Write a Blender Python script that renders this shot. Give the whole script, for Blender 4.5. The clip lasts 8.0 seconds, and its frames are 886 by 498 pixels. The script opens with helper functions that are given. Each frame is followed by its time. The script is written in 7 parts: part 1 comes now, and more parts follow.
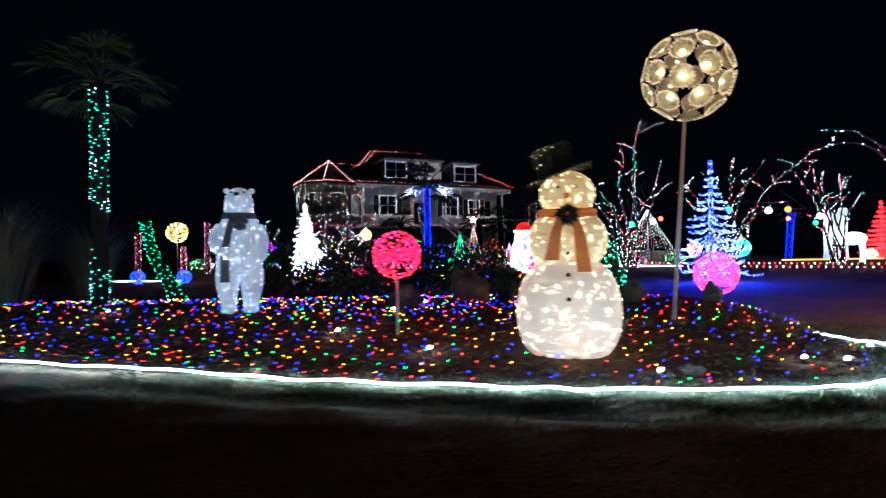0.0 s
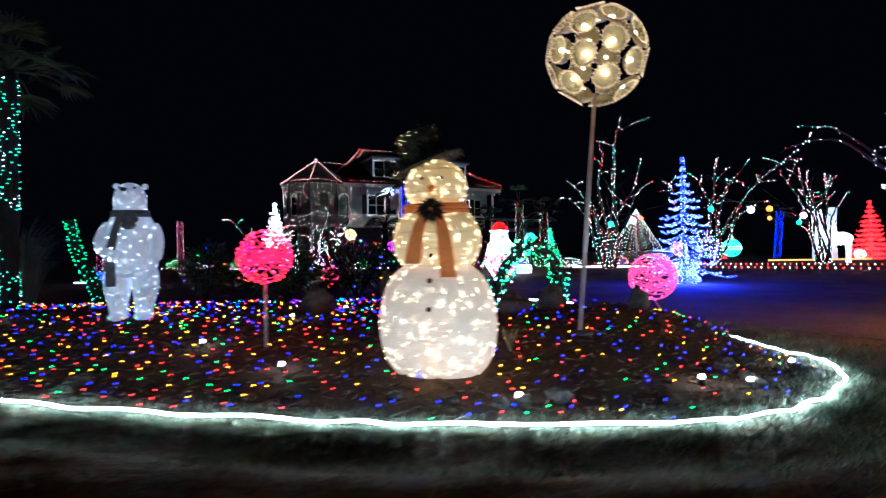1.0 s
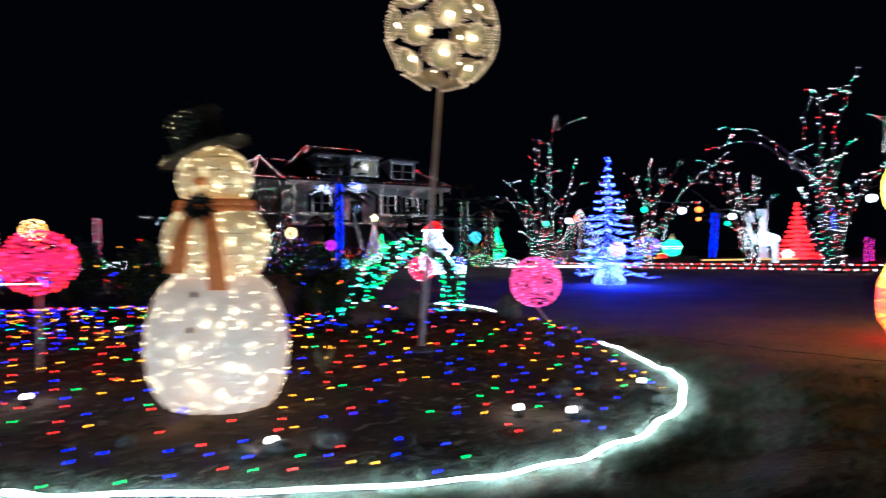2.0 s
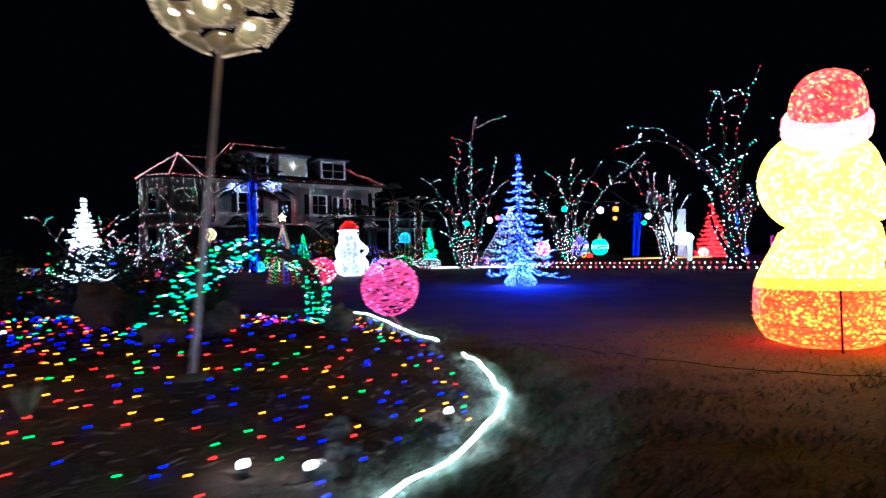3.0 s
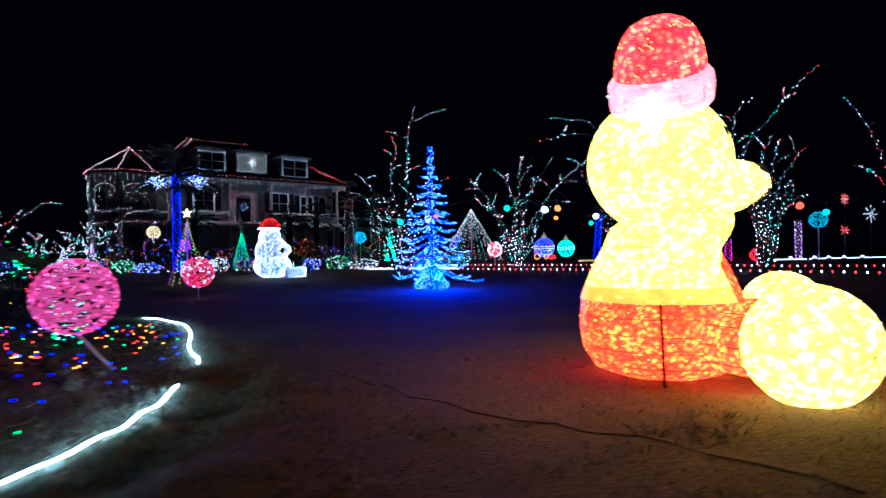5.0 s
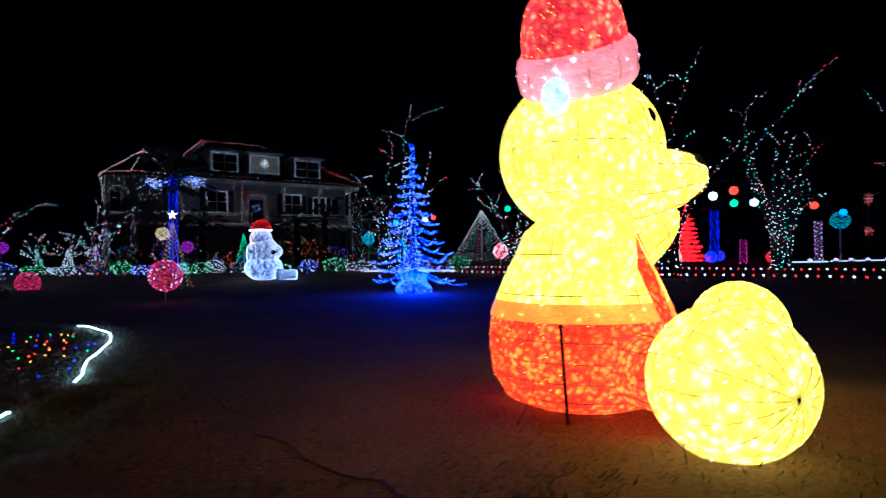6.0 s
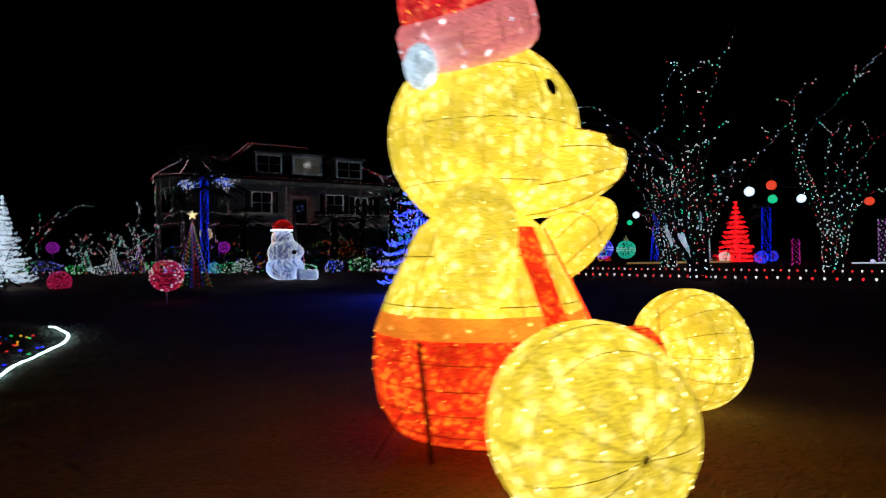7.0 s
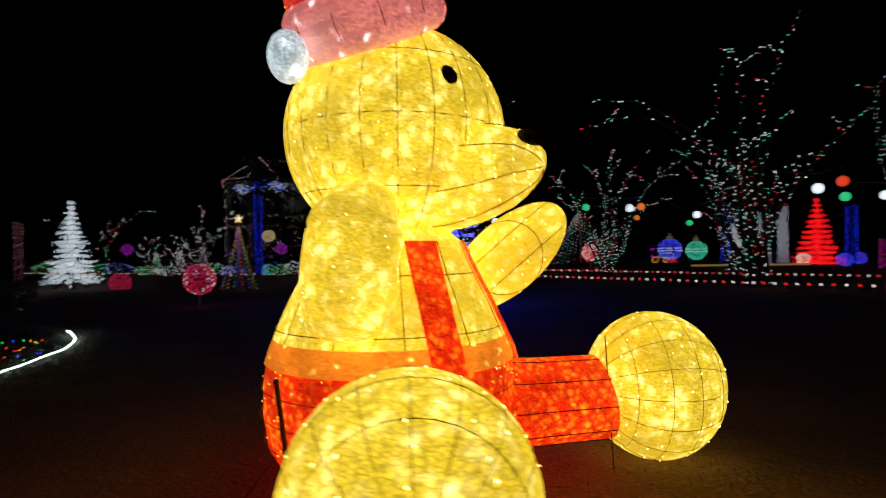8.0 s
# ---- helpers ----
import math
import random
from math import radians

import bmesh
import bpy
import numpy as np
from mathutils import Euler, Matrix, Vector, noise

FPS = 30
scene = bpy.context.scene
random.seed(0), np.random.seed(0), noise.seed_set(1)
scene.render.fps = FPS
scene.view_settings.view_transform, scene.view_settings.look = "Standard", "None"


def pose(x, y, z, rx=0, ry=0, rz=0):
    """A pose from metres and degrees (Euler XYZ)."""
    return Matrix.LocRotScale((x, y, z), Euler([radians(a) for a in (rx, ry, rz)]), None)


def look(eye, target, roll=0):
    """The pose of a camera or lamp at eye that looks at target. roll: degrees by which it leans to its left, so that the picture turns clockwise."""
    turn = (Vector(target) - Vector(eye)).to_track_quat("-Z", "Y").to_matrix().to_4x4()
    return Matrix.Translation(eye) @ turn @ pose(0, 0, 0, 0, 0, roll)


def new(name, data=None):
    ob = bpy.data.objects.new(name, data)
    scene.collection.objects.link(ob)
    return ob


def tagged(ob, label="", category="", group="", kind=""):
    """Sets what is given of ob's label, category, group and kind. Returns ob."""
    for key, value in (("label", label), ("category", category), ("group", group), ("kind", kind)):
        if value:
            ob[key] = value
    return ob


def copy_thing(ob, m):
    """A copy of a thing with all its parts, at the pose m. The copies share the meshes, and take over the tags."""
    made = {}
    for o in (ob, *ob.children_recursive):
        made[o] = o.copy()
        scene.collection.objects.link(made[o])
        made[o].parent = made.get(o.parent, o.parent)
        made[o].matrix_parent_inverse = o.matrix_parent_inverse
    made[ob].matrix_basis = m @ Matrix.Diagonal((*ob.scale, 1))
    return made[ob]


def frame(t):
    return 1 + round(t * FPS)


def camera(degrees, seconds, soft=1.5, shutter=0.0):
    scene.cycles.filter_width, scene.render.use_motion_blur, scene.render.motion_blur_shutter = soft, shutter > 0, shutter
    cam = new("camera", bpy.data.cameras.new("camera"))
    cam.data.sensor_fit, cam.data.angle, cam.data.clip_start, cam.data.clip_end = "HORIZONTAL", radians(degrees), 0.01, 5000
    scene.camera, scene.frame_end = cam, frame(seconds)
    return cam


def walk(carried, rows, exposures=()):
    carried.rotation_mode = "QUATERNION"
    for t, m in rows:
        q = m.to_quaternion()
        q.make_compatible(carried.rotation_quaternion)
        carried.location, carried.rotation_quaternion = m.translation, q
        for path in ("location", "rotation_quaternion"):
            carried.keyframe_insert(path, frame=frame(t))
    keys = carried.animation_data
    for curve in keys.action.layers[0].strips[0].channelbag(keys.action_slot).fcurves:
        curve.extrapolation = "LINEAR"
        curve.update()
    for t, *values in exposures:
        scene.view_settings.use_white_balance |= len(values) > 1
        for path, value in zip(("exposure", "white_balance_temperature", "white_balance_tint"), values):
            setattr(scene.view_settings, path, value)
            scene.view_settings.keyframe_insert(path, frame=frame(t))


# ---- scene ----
import itertools

# ---------- camera and walk ----------
cam = camera(77.5, 8.0, soft=1.15, shutter=0.8)
PATH = [
    (0, (0.074, 0.028, 0.83), (0.06, 2.028, 0.848), -0.9),
    (0.5, (0.588, 0.302, 0.83), (0.579, 2.301, 0.849), -0.9),
    (1, (1.076, 0.628, 0.829), (1.069, 2.628, 0.847), -0.9),
    (1.5, (1.555, 0.933, 0.851), (1.553, 2.933, 0.869), -1.0),
    (1.7, (1.753, 1.034, 0.87), (1.784, 3.034, 0.886), -0.8),
    (1.8, (1.858, 1.074, 0.869), (1.925, 3.073, 0.883), -0.9),
    (2, (2.051, 1.2, 0.862), (2.201, 3.195, 0.873), -0.8),
    (2.2, (2.248, 1.279, 0.873), (2.47, 3.267, 0.879), -0.8),
    (3.3, (3.383, 1.983, 0.849), (3.756, 3.948, 0.859), -1.3),
    (3.5, (3.624, 2.075, 0.861), (4.001, 4.039, 0.869), -1.2),
    (4, (4.142, 2.299, 0.842), (4.548, 4.257, 0.851), -1.1),
    (4.5, (4.665, 2.509, 0.81), (5.076, 4.467, 0.819), -1.0),
    (5, (5.219, 2.687, 0.802), (5.641, 4.642, 0.813), -0.9),
    (5.2, (5.412, 2.74, 0.812), (5.834, 4.695, 0.824), -0.8),
    (6.3, (6.584, 3.221, 0.833), (6.858, 5.202, 0.849), -0.9),
    (6.5, (6.788, 3.268, 0.837), (7.005, 5.257, 0.853), -0.9),
    (7, (7.338, 3.493, 0.827), (7.505, 5.486, 0.844), -0.8),
    (7.5, (7.801, 3.715, 0.882), (7.894, 5.712, 0.902), -0.9),
    (7.8, (8.026, 3.84, 0.921), (8.028, 5.84, 0.939), -0.9),
    (8, (8.173, 3.883, 0.899), (8.099, 5.882, 0.92), -0.8),
]
# seconds, stops, kelvin, tint
EXPOSURES = [(0, 0.2, 5800, 10), (2.2, -0.05, 5700, 10), (3.5, -0.34, 5100, 10), (4.5, -0.5, 5050, 10), (5.2, -0.93, 4700, 10), (6.3, -2.15, 5000, 10), (7.0, -2.65, 6000, 10), (8.0, -2.9, 6700, 10)]
walk(cam, [(t, look(eye, target, roll)) for t, eye, target, roll in PATH], EXPOSURES)

# ---------- night sky ----------
world = bpy.data.worlds.new("night")
scene.world = world
world.use_nodes = True
world.node_tree.nodes["Background"].inputs["Color"].default_value = (0.22, 0.28, 0.6, 1)
world.node_tree.nodes["Background"].inputs["Strength"].default_value = 0.003

# ---------- materials ----------
def mat(name, dark, light, rough=0.8, scale=6.0, fine=60.0, bump=0.3, metal=0.0, vary=0.0):
    m = bpy.data.materials.new(name)
    m.use_nodes = True
    nt = m.node_tree
    bsdf = nt.nodes["Principled BSDF"]
    co = nt.nodes.new("ShaderNodeTexCoord")
    big = nt.nodes.new("ShaderNodeTexNoise")
    small = nt.nodes.new("ShaderNodeTexNoise")
    big.inputs["Scale"].default_value, small.inputs["Scale"].default_value = scale, fine
    big.inputs["Detail"].default_value = small.inputs["Detail"].default_value = 4
    add = nt.nodes.new("ShaderNodeMath")
    add.operation = "MULTIPLY_ADD"
    add.inputs[1].default_value = 0.5
    half = nt.nodes.new("ShaderNodeMath")
    half.operation = "MULTIPLY"
    half.inputs[1].default_value = 0.5
    ramp = nt.nodes.new("ShaderNodeValToRGB")
    ramp.color_ramp.elements[0].position, ramp.color_ramp.elements[1].position = 0.34, 0.66
    ramp.color_ramp.elements[0].color, ramp.color_ramp.elements[1].color = (*dark, 1), (*light, 1)
    link = nt.links.new
    link(co.outputs["Object"], big.inputs["Vector"])
    link(co.outputs["Object"], small.inputs["Vector"])
    link(small.outputs["Fac"], half.inputs[0])
    link(big.outputs["Fac"], add.inputs[0])
    link(half.outputs[0], add.inputs[2])
    link(add.outputs[0], ramp.inputs["Fac"])
    if vary:
        info = nt.nodes.new("ShaderNodeNewGeometry")
        hsv = nt.nodes.new("ShaderNodeHueSaturation")
        rng = nt.nodes.new("ShaderNodeMapRange")
        rng.inputs["To Min"].default_value, rng.inputs["To Max"].default_value = 1 - vary, 1 + vary
        link(info.outputs["Random Per Island"], rng.inputs["Value"])
        link(rng.outputs["Result"], hsv.inputs["Value"])
        link(ramp.outputs["Color"], hsv.inputs["Color"])
        link(hsv.outputs["Color"], bsdf.inputs["Base Color"])
    else:
        link(ramp.outputs["Color"], bsdf.inputs["Base Color"])
    bp = nt.nodes.new("ShaderNodeBump")
    bp.inputs["Strength"].default_value, bp.inputs["Distance"].default_value = bump, 0.02
    link(small.outputs["Fac"], bp.inputs["Height"])
    link(bp.outputs["Normal"], bsdf.inputs["Normal"])
    bsdf.inputs["Roughness"].default_value, bsdf.inputs["Metallic"].default_value = rough, metal
    return m


def glow(name, color, strength, lights=False):
    """The material of a bulb or other glowing part. lights: whether it is large enough to light its surroundings."""
    m = bpy.data.materials.new(name)
    m.use_nodes = True
    bsdf = m.node_tree.nodes["Principled BSDF"]
    bsdf.inputs["Base Color"].default_value = (*[0.3 + 0.4 * c for c in color], 1)
    bsdf.inputs["Emission Color"].default_value = (*color, 1)
    bsdf.inputs["Emission Strength"].default_value = strength
    m.cycles.emission_sampling = "AUTO" if lights else "NONE"
    return m


def fabric(name, base, shine, low, high, scale=9.0, fine=140.0, stretch=(1, 1, 1), lamps=0.0, lamp_gap=0.1, lamp_size=0.3, lamp_tint=None, crinkle=0.0, cell=55.0):
    """Tinsel mesh stretched over a wire frame: the glow of lamps behind it is painted as uneven emission.
    lamps: strength of the painted lamp spots; crinkle: how dark the folds of the mesh are."""
    m = bpy.data.materials.new(name)
    m.use_nodes = True
    nt = m.node_tree
    bsdf = nt.nodes["Principled BSDF"]
    bsdf.inputs["Base Color"].default_value = (*base, 1)
    bsdf.inputs["Roughness"].default_value = 0.55
    link = nt.links.new

    def math_node(op, a, b):
        n = nt.nodes.new("ShaderNodeMath")
        n.operation = op
        for k, v in enumerate((a, b)):
            if isinstance(v, (int, float)):
                n.inputs[k].default_value = v
            else:
                link(v, n.inputs[k])
        return n.outputs[0]

    co = nt.nodes.new("ShaderNodeTexCoord")
    mp = nt.nodes.new("ShaderNodeMapping")
    mp.inputs["Scale"].default_value = stretch
    a, b = nt.nodes.new("ShaderNodeTexNoise"), nt.nodes.new("ShaderNodeTexNoise")
    a.inputs["Scale"].default_value, b.inputs["Scale"].default_value = scale, fine
    b.inputs["Detail"].default_value = 4
    rng = nt.nodes.new("ShaderNodeMapRange")
    rng.inputs["From Min"].default_value, rng.inputs["From Max"].default_value = 0.16, 0.36
    rng.inputs["To Min"].default_value, rng.inputs["To Max"].default_value = low, high
    link(co.outputs["Object"], mp.inputs["Vector"])
    link(co.outputs["Object"], a.inputs["Vector"])
    link(mp.outputs["Vector"], b.inputs["Vector"])
    link(math_node("MULTIPLY", a.outputs["Fac"], b.outputs["Fac"]), rng.inputs["Value"])
    out = rng.outputs["Result"]
    if crinkle:
        # creases between the folds of the mesh, bent by a coarse noise
        bend = nt.nodes.new("ShaderNodeTexNoise")
        bend.inputs["Scale"].default_value = cell * 0.6
        mixv = nt.nodes.new("ShaderNodeVectorMath")
        mixv.operation = "MULTIPLY_ADD"
        mixv.inputs[1].default_value = (1.2 / cell,) * 3
        link(bend.outputs["Color"], mixv.inputs[0])
        link(mp.outputs["Vector"], mixv.inputs[2])
        link(co.outputs["Object"], bend.inputs["Vector"])
        fold = nt.nodes.new("ShaderNodeTexVoronoi")
        fold.feature = "DISTANCE_TO_EDGE"
        fold.inputs["Scale"].default_value = cell
        link(mixv.outputs["Vector"], fold.inputs["Vector"])
        crease = nt.nodes.new("ShaderNodeMapRange")
        crease.inputs["From Min"].default_value, crease.inputs["From Max"].default_value = 0.0, 0.16
        crease.inputs["To Min"].default_value, crease.inputs["To Max"].default_value = 1 - crinkle, 1.0
        link(fold.outputs["Distance"], crease.inputs["Value"])
        out = math_node("MULTIPLY", out, crease.outputs["Result"])
    bsdf.inputs["Emission Color"].default_value = (*shine, 1)
    if lamps:
        # soft bright spots in the emission stand in for small lamps behind the cloth
        vor = nt.nodes.new("ShaderNodeTexVoronoi")
        vor.inputs["Scale"].default_value = 1 / lamp_gap
        sway, shift = nt.nodes.new("ShaderNodeTexNoise"), nt.nodes.new("ShaderNodeVectorMath")
        sway.inputs["Scale"].default_value = 0.9 / lamp_gap
        shift.operation = "MULTIPLY_ADD"
        shift.inputs[1].default_value = (1.1 * lamp_gap,) * 3
        link(co.outputs["Object"], sway.inputs["Vector"])
        link(sway.outputs["Color"], shift.inputs[0])
        link(co.outputs["Object"], shift.inputs[2])
        link(shift.outputs["Vector"], vor.inputs["Vector"])
        patch = nt.nodes.new("ShaderNodeMapRange")
        patch.inputs["From Min"].default_value, patch.inputs["From Max"].default_value = 0.36, 0.66
        patch.inputs["To Min"].default_value, patch.inputs["To Max"].default_value = 0.3, 1.7
        link(a.outputs["Fac"], patch.inputs["Value"])
        near = math_node("SUBTRACT", 1.0, math_node("DIVIDE", vor.outputs["Distance"], lamp_size))
        spot = math_node("POWER", math_node("MAXIMUM", near, 0.0), 3.0)
        spot = math_node("MULTIPLY", spot, math_node("ADD", 0.25, math_node("MULTIPLY", 1.5, b.outputs["Fac"])))
        added = math_node("MULTIPLY", math_node("MULTIPLY", spot, lamps), patch.outputs["Result"])
        out = math_node("ADD", out, added)
        if lamp_tint:
            mc = nt.nodes.new("ShaderNodeMix")
            mc.data_type = "RGBA"
            for socket in mc.inputs:
                if socket.type == "RGBA" and socket.name == "A":
                    socket.default_value = (*shine, 1)
                if socket.type == "RGBA" and socket.name == "B":
                    socket.default_value = (*lamp_tint, 1)
            link(math_node("DIVIDE", added, out), mc.inputs[0])
            link([k for k in mc.outputs if k.type == "RGBA"][0], bsdf.inputs["Emission Color"])
    link(out, bsdf.inputs["Emission Strength"])
    bp = nt.nodes.new("ShaderNodeBump")
    bp.inputs["Strength"].default_value, bp.inputs["Distance"].default_value = 0.6, 0.01
    link(b.outputs["Fac"], bp.inputs["Height"])
    link(bp.outputs["Normal"], bsdf.inputs["Normal"])
    return m


GRASS = mat("lawn", (0.06, 0.031, 0.02), (0.21, 0.105, 0.062), 0.95, 0.9, 38, 1.0)
BLADE = mat("grass_blades", (0.07, 0.085, 0.05), (0.25, 0.255, 0.19), 0.8, 2.0, 30, 0.1, vary=0.5)
# rope-side blades, paler: the rope's glow is put into their colour
PALEBLADE = mat("pale_blades", (0.2, 0.21, 0.16), (0.46, 0.46, 0.38), 0.8, 2.0, 30, 0.1, vary=0.4)
MULCH = mat("mulch", (0.035, 0.022, 0.016), (0.12, 0.075, 0.05), 0.95, 3.0, 45, 1.0)
CHIP = mat("mulch_chips", (0.05, 0.03, 0.02), (0.16, 0.1, 0.065), 0.9, 3.0, 40, 0.5, vary=0.6)
STONE = mat("stone", (0.05, 0.047, 0.045), (0.15, 0.14, 0.13), 0.85, 7, 50, 0.6)
BROWNSTONE = mat("brown_stone", (0.09, 0.06, 0.05), (0.2, 0.14, 0.12), 0.85, 6, 50, 0.6)
DARKBARK = mat("dark_bark", (0.006, 0.005, 0.004), (0.02, 0.016, 0.013), 0.95, 8, 60, 0.8)
BARK = mat("bark", (0.012, 0.01, 0.008), (0.04, 0.031, 0.025), 0.9, 8, 60, 0.8)
FROND = mat("palm_frond", (0.04, 0.06, 0.03), (0.10, 0.13, 0.06), 0.6, 6, 40, 0.2, vary=0.3)
LEAF = mat("shrub_leaf", (0.012, 0.03, 0.012), (0.05, 0.085, 0.03), 0.55, 6, 40, 0.2, vary=0.5)
DRYGRASS = mat("pampas_blade", (0.10, 0.11, 0.07), (0.24, 0.25, 0.17), 0.8, 4, 30, 0.2, vary=0.4)
POLE = mat("painted_pole", (0.42, 0.36, 0.4), (0.62, 0.55, 0.58), 0.4, 10, 80, 0.1, 0.1)
AMBER = mat("amber_wire", (0.2, 0.12, 0.012), (0.34, 0.2, 0.02), 0.6, 20, 90, 0.1)
WIRE = mat("black_wire", (0.012, 0.012, 0.012), (0.03, 0.03, 0.03), 0.5, 20, 90, 0.1)
IRON = mat("rusty_stake", (0.03, 0.015, 0.012), (0.09, 0.04, 0.03), 0.7, 20, 90, 0.3)
SIDING = mat("white_siding", (0.56, 0.56, 0.57), (0.70, 0.70, 0.71), 0.6, 1.5, 30, 0.15)
TRIM = mat("white_trim", (0.70, 0.70, 0.70), (0.82, 0.82, 0.82), 0.5, 2, 40, 0.1)
ROOF = mat("dark_shingle", (0.018, 0.016, 0.018), (0.06, 0.055, 0.058), 0.9, 2, 25, 0.8, vary=0.35)
SHUTTER = mat("dark_shutter", (0.02, 0.022, 0.026), (0.05, 0.052, 0.06), 0.6, 4, 40, 0.2)
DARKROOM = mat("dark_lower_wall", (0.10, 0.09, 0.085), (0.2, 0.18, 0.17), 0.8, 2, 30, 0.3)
GLASS = mat("window_glass", (0.01, 0.012, 0.016), (0.02, 0.025, 0.035), 0.06, 3, 20, 0.0)
DARKSCARF = mat("grey_scarf", (0.12, 0.12, 0.14), (0.24, 0.24, 0.28), 0.8, 12, 90, 0.5)
BLACK = mat("black_tinsel", (0.012, 0.01, 0.01), (0.05, 0.04, 0.035), 0.7, 12, 90, 0.6)
HATTINSEL = mat("dark_hat_tinsel", (0.03, 0.024, 0.015), (0.13, 0.10, 0.06), 0.6, 12, 90, 0.6)
PAVE = mat("driveway_gravel", (0.07, 0.065, 0.06), (0.17, 0.16, 0.15), 0.95, 2, 45, 0.8)

L_WHITE = glow("bulb_white", (1.0, 0.97, 0.92), 7.6)
L_COOL = glow("bulb_cool_white", (0.72, 0.86, 1.0), 7.6)
L_WARM = glow("bulb_warm", (1.0, 0.74, 0.33), 9.7)
L_RED = glow("bulb_red", (1.0, 0.012, 0.008), 7.6)
L_PINK = glow("bulb_pink", (1.0, 0.03, 0.16), 5.4)
L_ROSE = glow("bulb_rose", (1.0, 0.14, 0.42), 4.3)
L_GREEN = glow("bulb_green", (0.012, 1.0, 0.14), 4.9)
L_TEAL = glow("bulb_teal", (0.06, 1.0, 0.55), 4.9)
L_CYAN = glow("bulb_cyan", (0.10, 0.62, 1.0), 6.5)
L_BLUE = glow("bulb_blue", (0.009, 0.014, 1.0), 9.7)
L_SKY = glow("bulb_sky_blue", (0.006, 0.06, 1.0), 10.8)
L_YELLOW = glow("bulb_amber", (1.0, 0.33, 0.008), 6.5)
L_PURPLE = glow("bulb_purple", (0.7, 0.03, 0.8), 4.3)
ROPE = glow("rope_light", (0.62, 0.95, 0.98), 58, True)


# ---------- geometry ----------
class Bag:
    """Collects faces for one mesh."""

    def __init__(self):
        self.v, self.f, self.m, self.smooth = [], [], [], []

    def add(self, verts, faces, k=0, smooth=False):
        n = len(self.v)
        self.v.extend(verts)
        self.f.extend([tuple(i + n for i in f) for f in faces])
        self.m.extend([k] * len(faces))
        self.smooth.extend([smooth] * len(faces))

    def bulb(self, p, r, k=0):
        x, y, z = p
        self.add([(x + r, y, z), (x - r, y, z), (x, y + r, z), (x, y - r, z), (x, y, z + r), (x, y, z - r)],
                 [(0, 2, 4), (2, 1, 4), (1, 3, 4), (3, 0, 4), (2, 0, 5), (1, 2, 5), (3, 1, 5), (0, 3, 5)], k)

    def ball(self, c, r, k=0, nu=20, nv=12, m=None, wob=0.0):
        """An ellipsoid with half axes r round c, turned by m."""
        r = (r, r, r) if isinstance(r, (int, float)) else r
        c = Vector(c)
        vs, fs = [], []
        for j in range(nv + 1):
            th = math.pi * j / nv
            for i in range(nu):
                ph = 2 * math.pi * i / nu
                d = Vector((math.sin(th) * math.cos(ph), math.sin(th) * math.sin(ph), math.cos(th)))
                w = 1 + wob * noise.noise(d * 1.7 + c) if wob else 1
                p = Vector((d.x * r[0], d.y * r[1], d.z * r[2])) * w
                vs.append(c + (m @ p if m else p))
        for j in range(nv):
            for i in range(nu):
                a, b = j * nu + i, j * nu + (i + 1) % nu
                fs.append((a, a + nu, b + nu, b))
        self.add(vs, fs, k, True)

    def tube(self, path, radii, n=8, k=0, cap=True):
        path = [Vector(p) for p in path]
        if isinstance(radii, (int, float)):
            radii = [radii] * len(path)
        vs, fs = [], []
        for i, p in enumerate(path):
            t = path[min(i + 1, len(path) - 1)] - path[max(i - 1, 0)]
            t = t.normalized() if t.length > 1e-6 else Vector((0, 0, 1))
            u = t.cross(Vector((0, 0, 1)) if abs(t.z) < 0.9 else Vector((1, 0, 0))).normalized()
            w = t.cross(u)
            for q in range(n):
                a = 2 * math.pi * q / n
                vs.append(p + radii[i] * (math.cos(a) * u + math.sin(a) * w))
        for i in range(len(path) - 1):
            for q in range(n):
                a, b = i * n + q, i * n + (q + 1) % n
                fs.append((a, b, b + n, a + n))
        if cap:
            fs.append(tuple(range(n))[::-1])
            fs.append(tuple(len(vs) - n + q for q in range(n)))
        self.add(vs, fs, k, True)

    def lathe(self, profile, c=(0, 0, 0), k=0, n=24):
        """Turns a profile of (radius, height) round the upright through c."""
        c = Vector(c)
        vs = [c + Vector((r * math.cos(2 * math.pi * i / n), r * math.sin(2 * math.pi * i / n), z)) for r, z in profile for i in range(n)]
        fs = [(j * n + i, j * n + (i + 1) % n, (j + 1) * n + (i + 1) % n, (j + 1) * n + i) for j in range(len(profile) - 1) for i in range(n)]
        self.add(vs, fs, k, True)

    def box(self, lo, hi, k=0, m=None):
        vs = [Vector((x, y, z)) for z in (lo[2], hi[2]) for y in (lo[1], hi[1]) for x in (lo[0], hi[0])]
        if m:
            vs = [m @ v for v in vs]
        self.add(vs, [(0, 2, 3, 1), (4, 5, 7, 6), (0, 1, 5, 4), (2, 6, 7, 3), (0, 4, 6, 2), (1, 3, 7, 5)], k)

    def blade(self, p, d, w, k=0):
        """A thin leaf from p along d, folded at its middle."""
        p, d = Vector(p), Vector(d)
        s = d.cross(Vector((random.uniform(-1, 1), random.uniform(-1, 1), random.uniform(-0.4, 1)))).normalized() * w
        droop = Vector((0, 0, -0.18 * d.length))
        self.add([p - s * 0.6, p + s * 0.6, p + d * 0.55 + s, p + d * 0.55 - s, p + d + droop], [(0, 1, 2, 3), (3, 2, 4)], k)

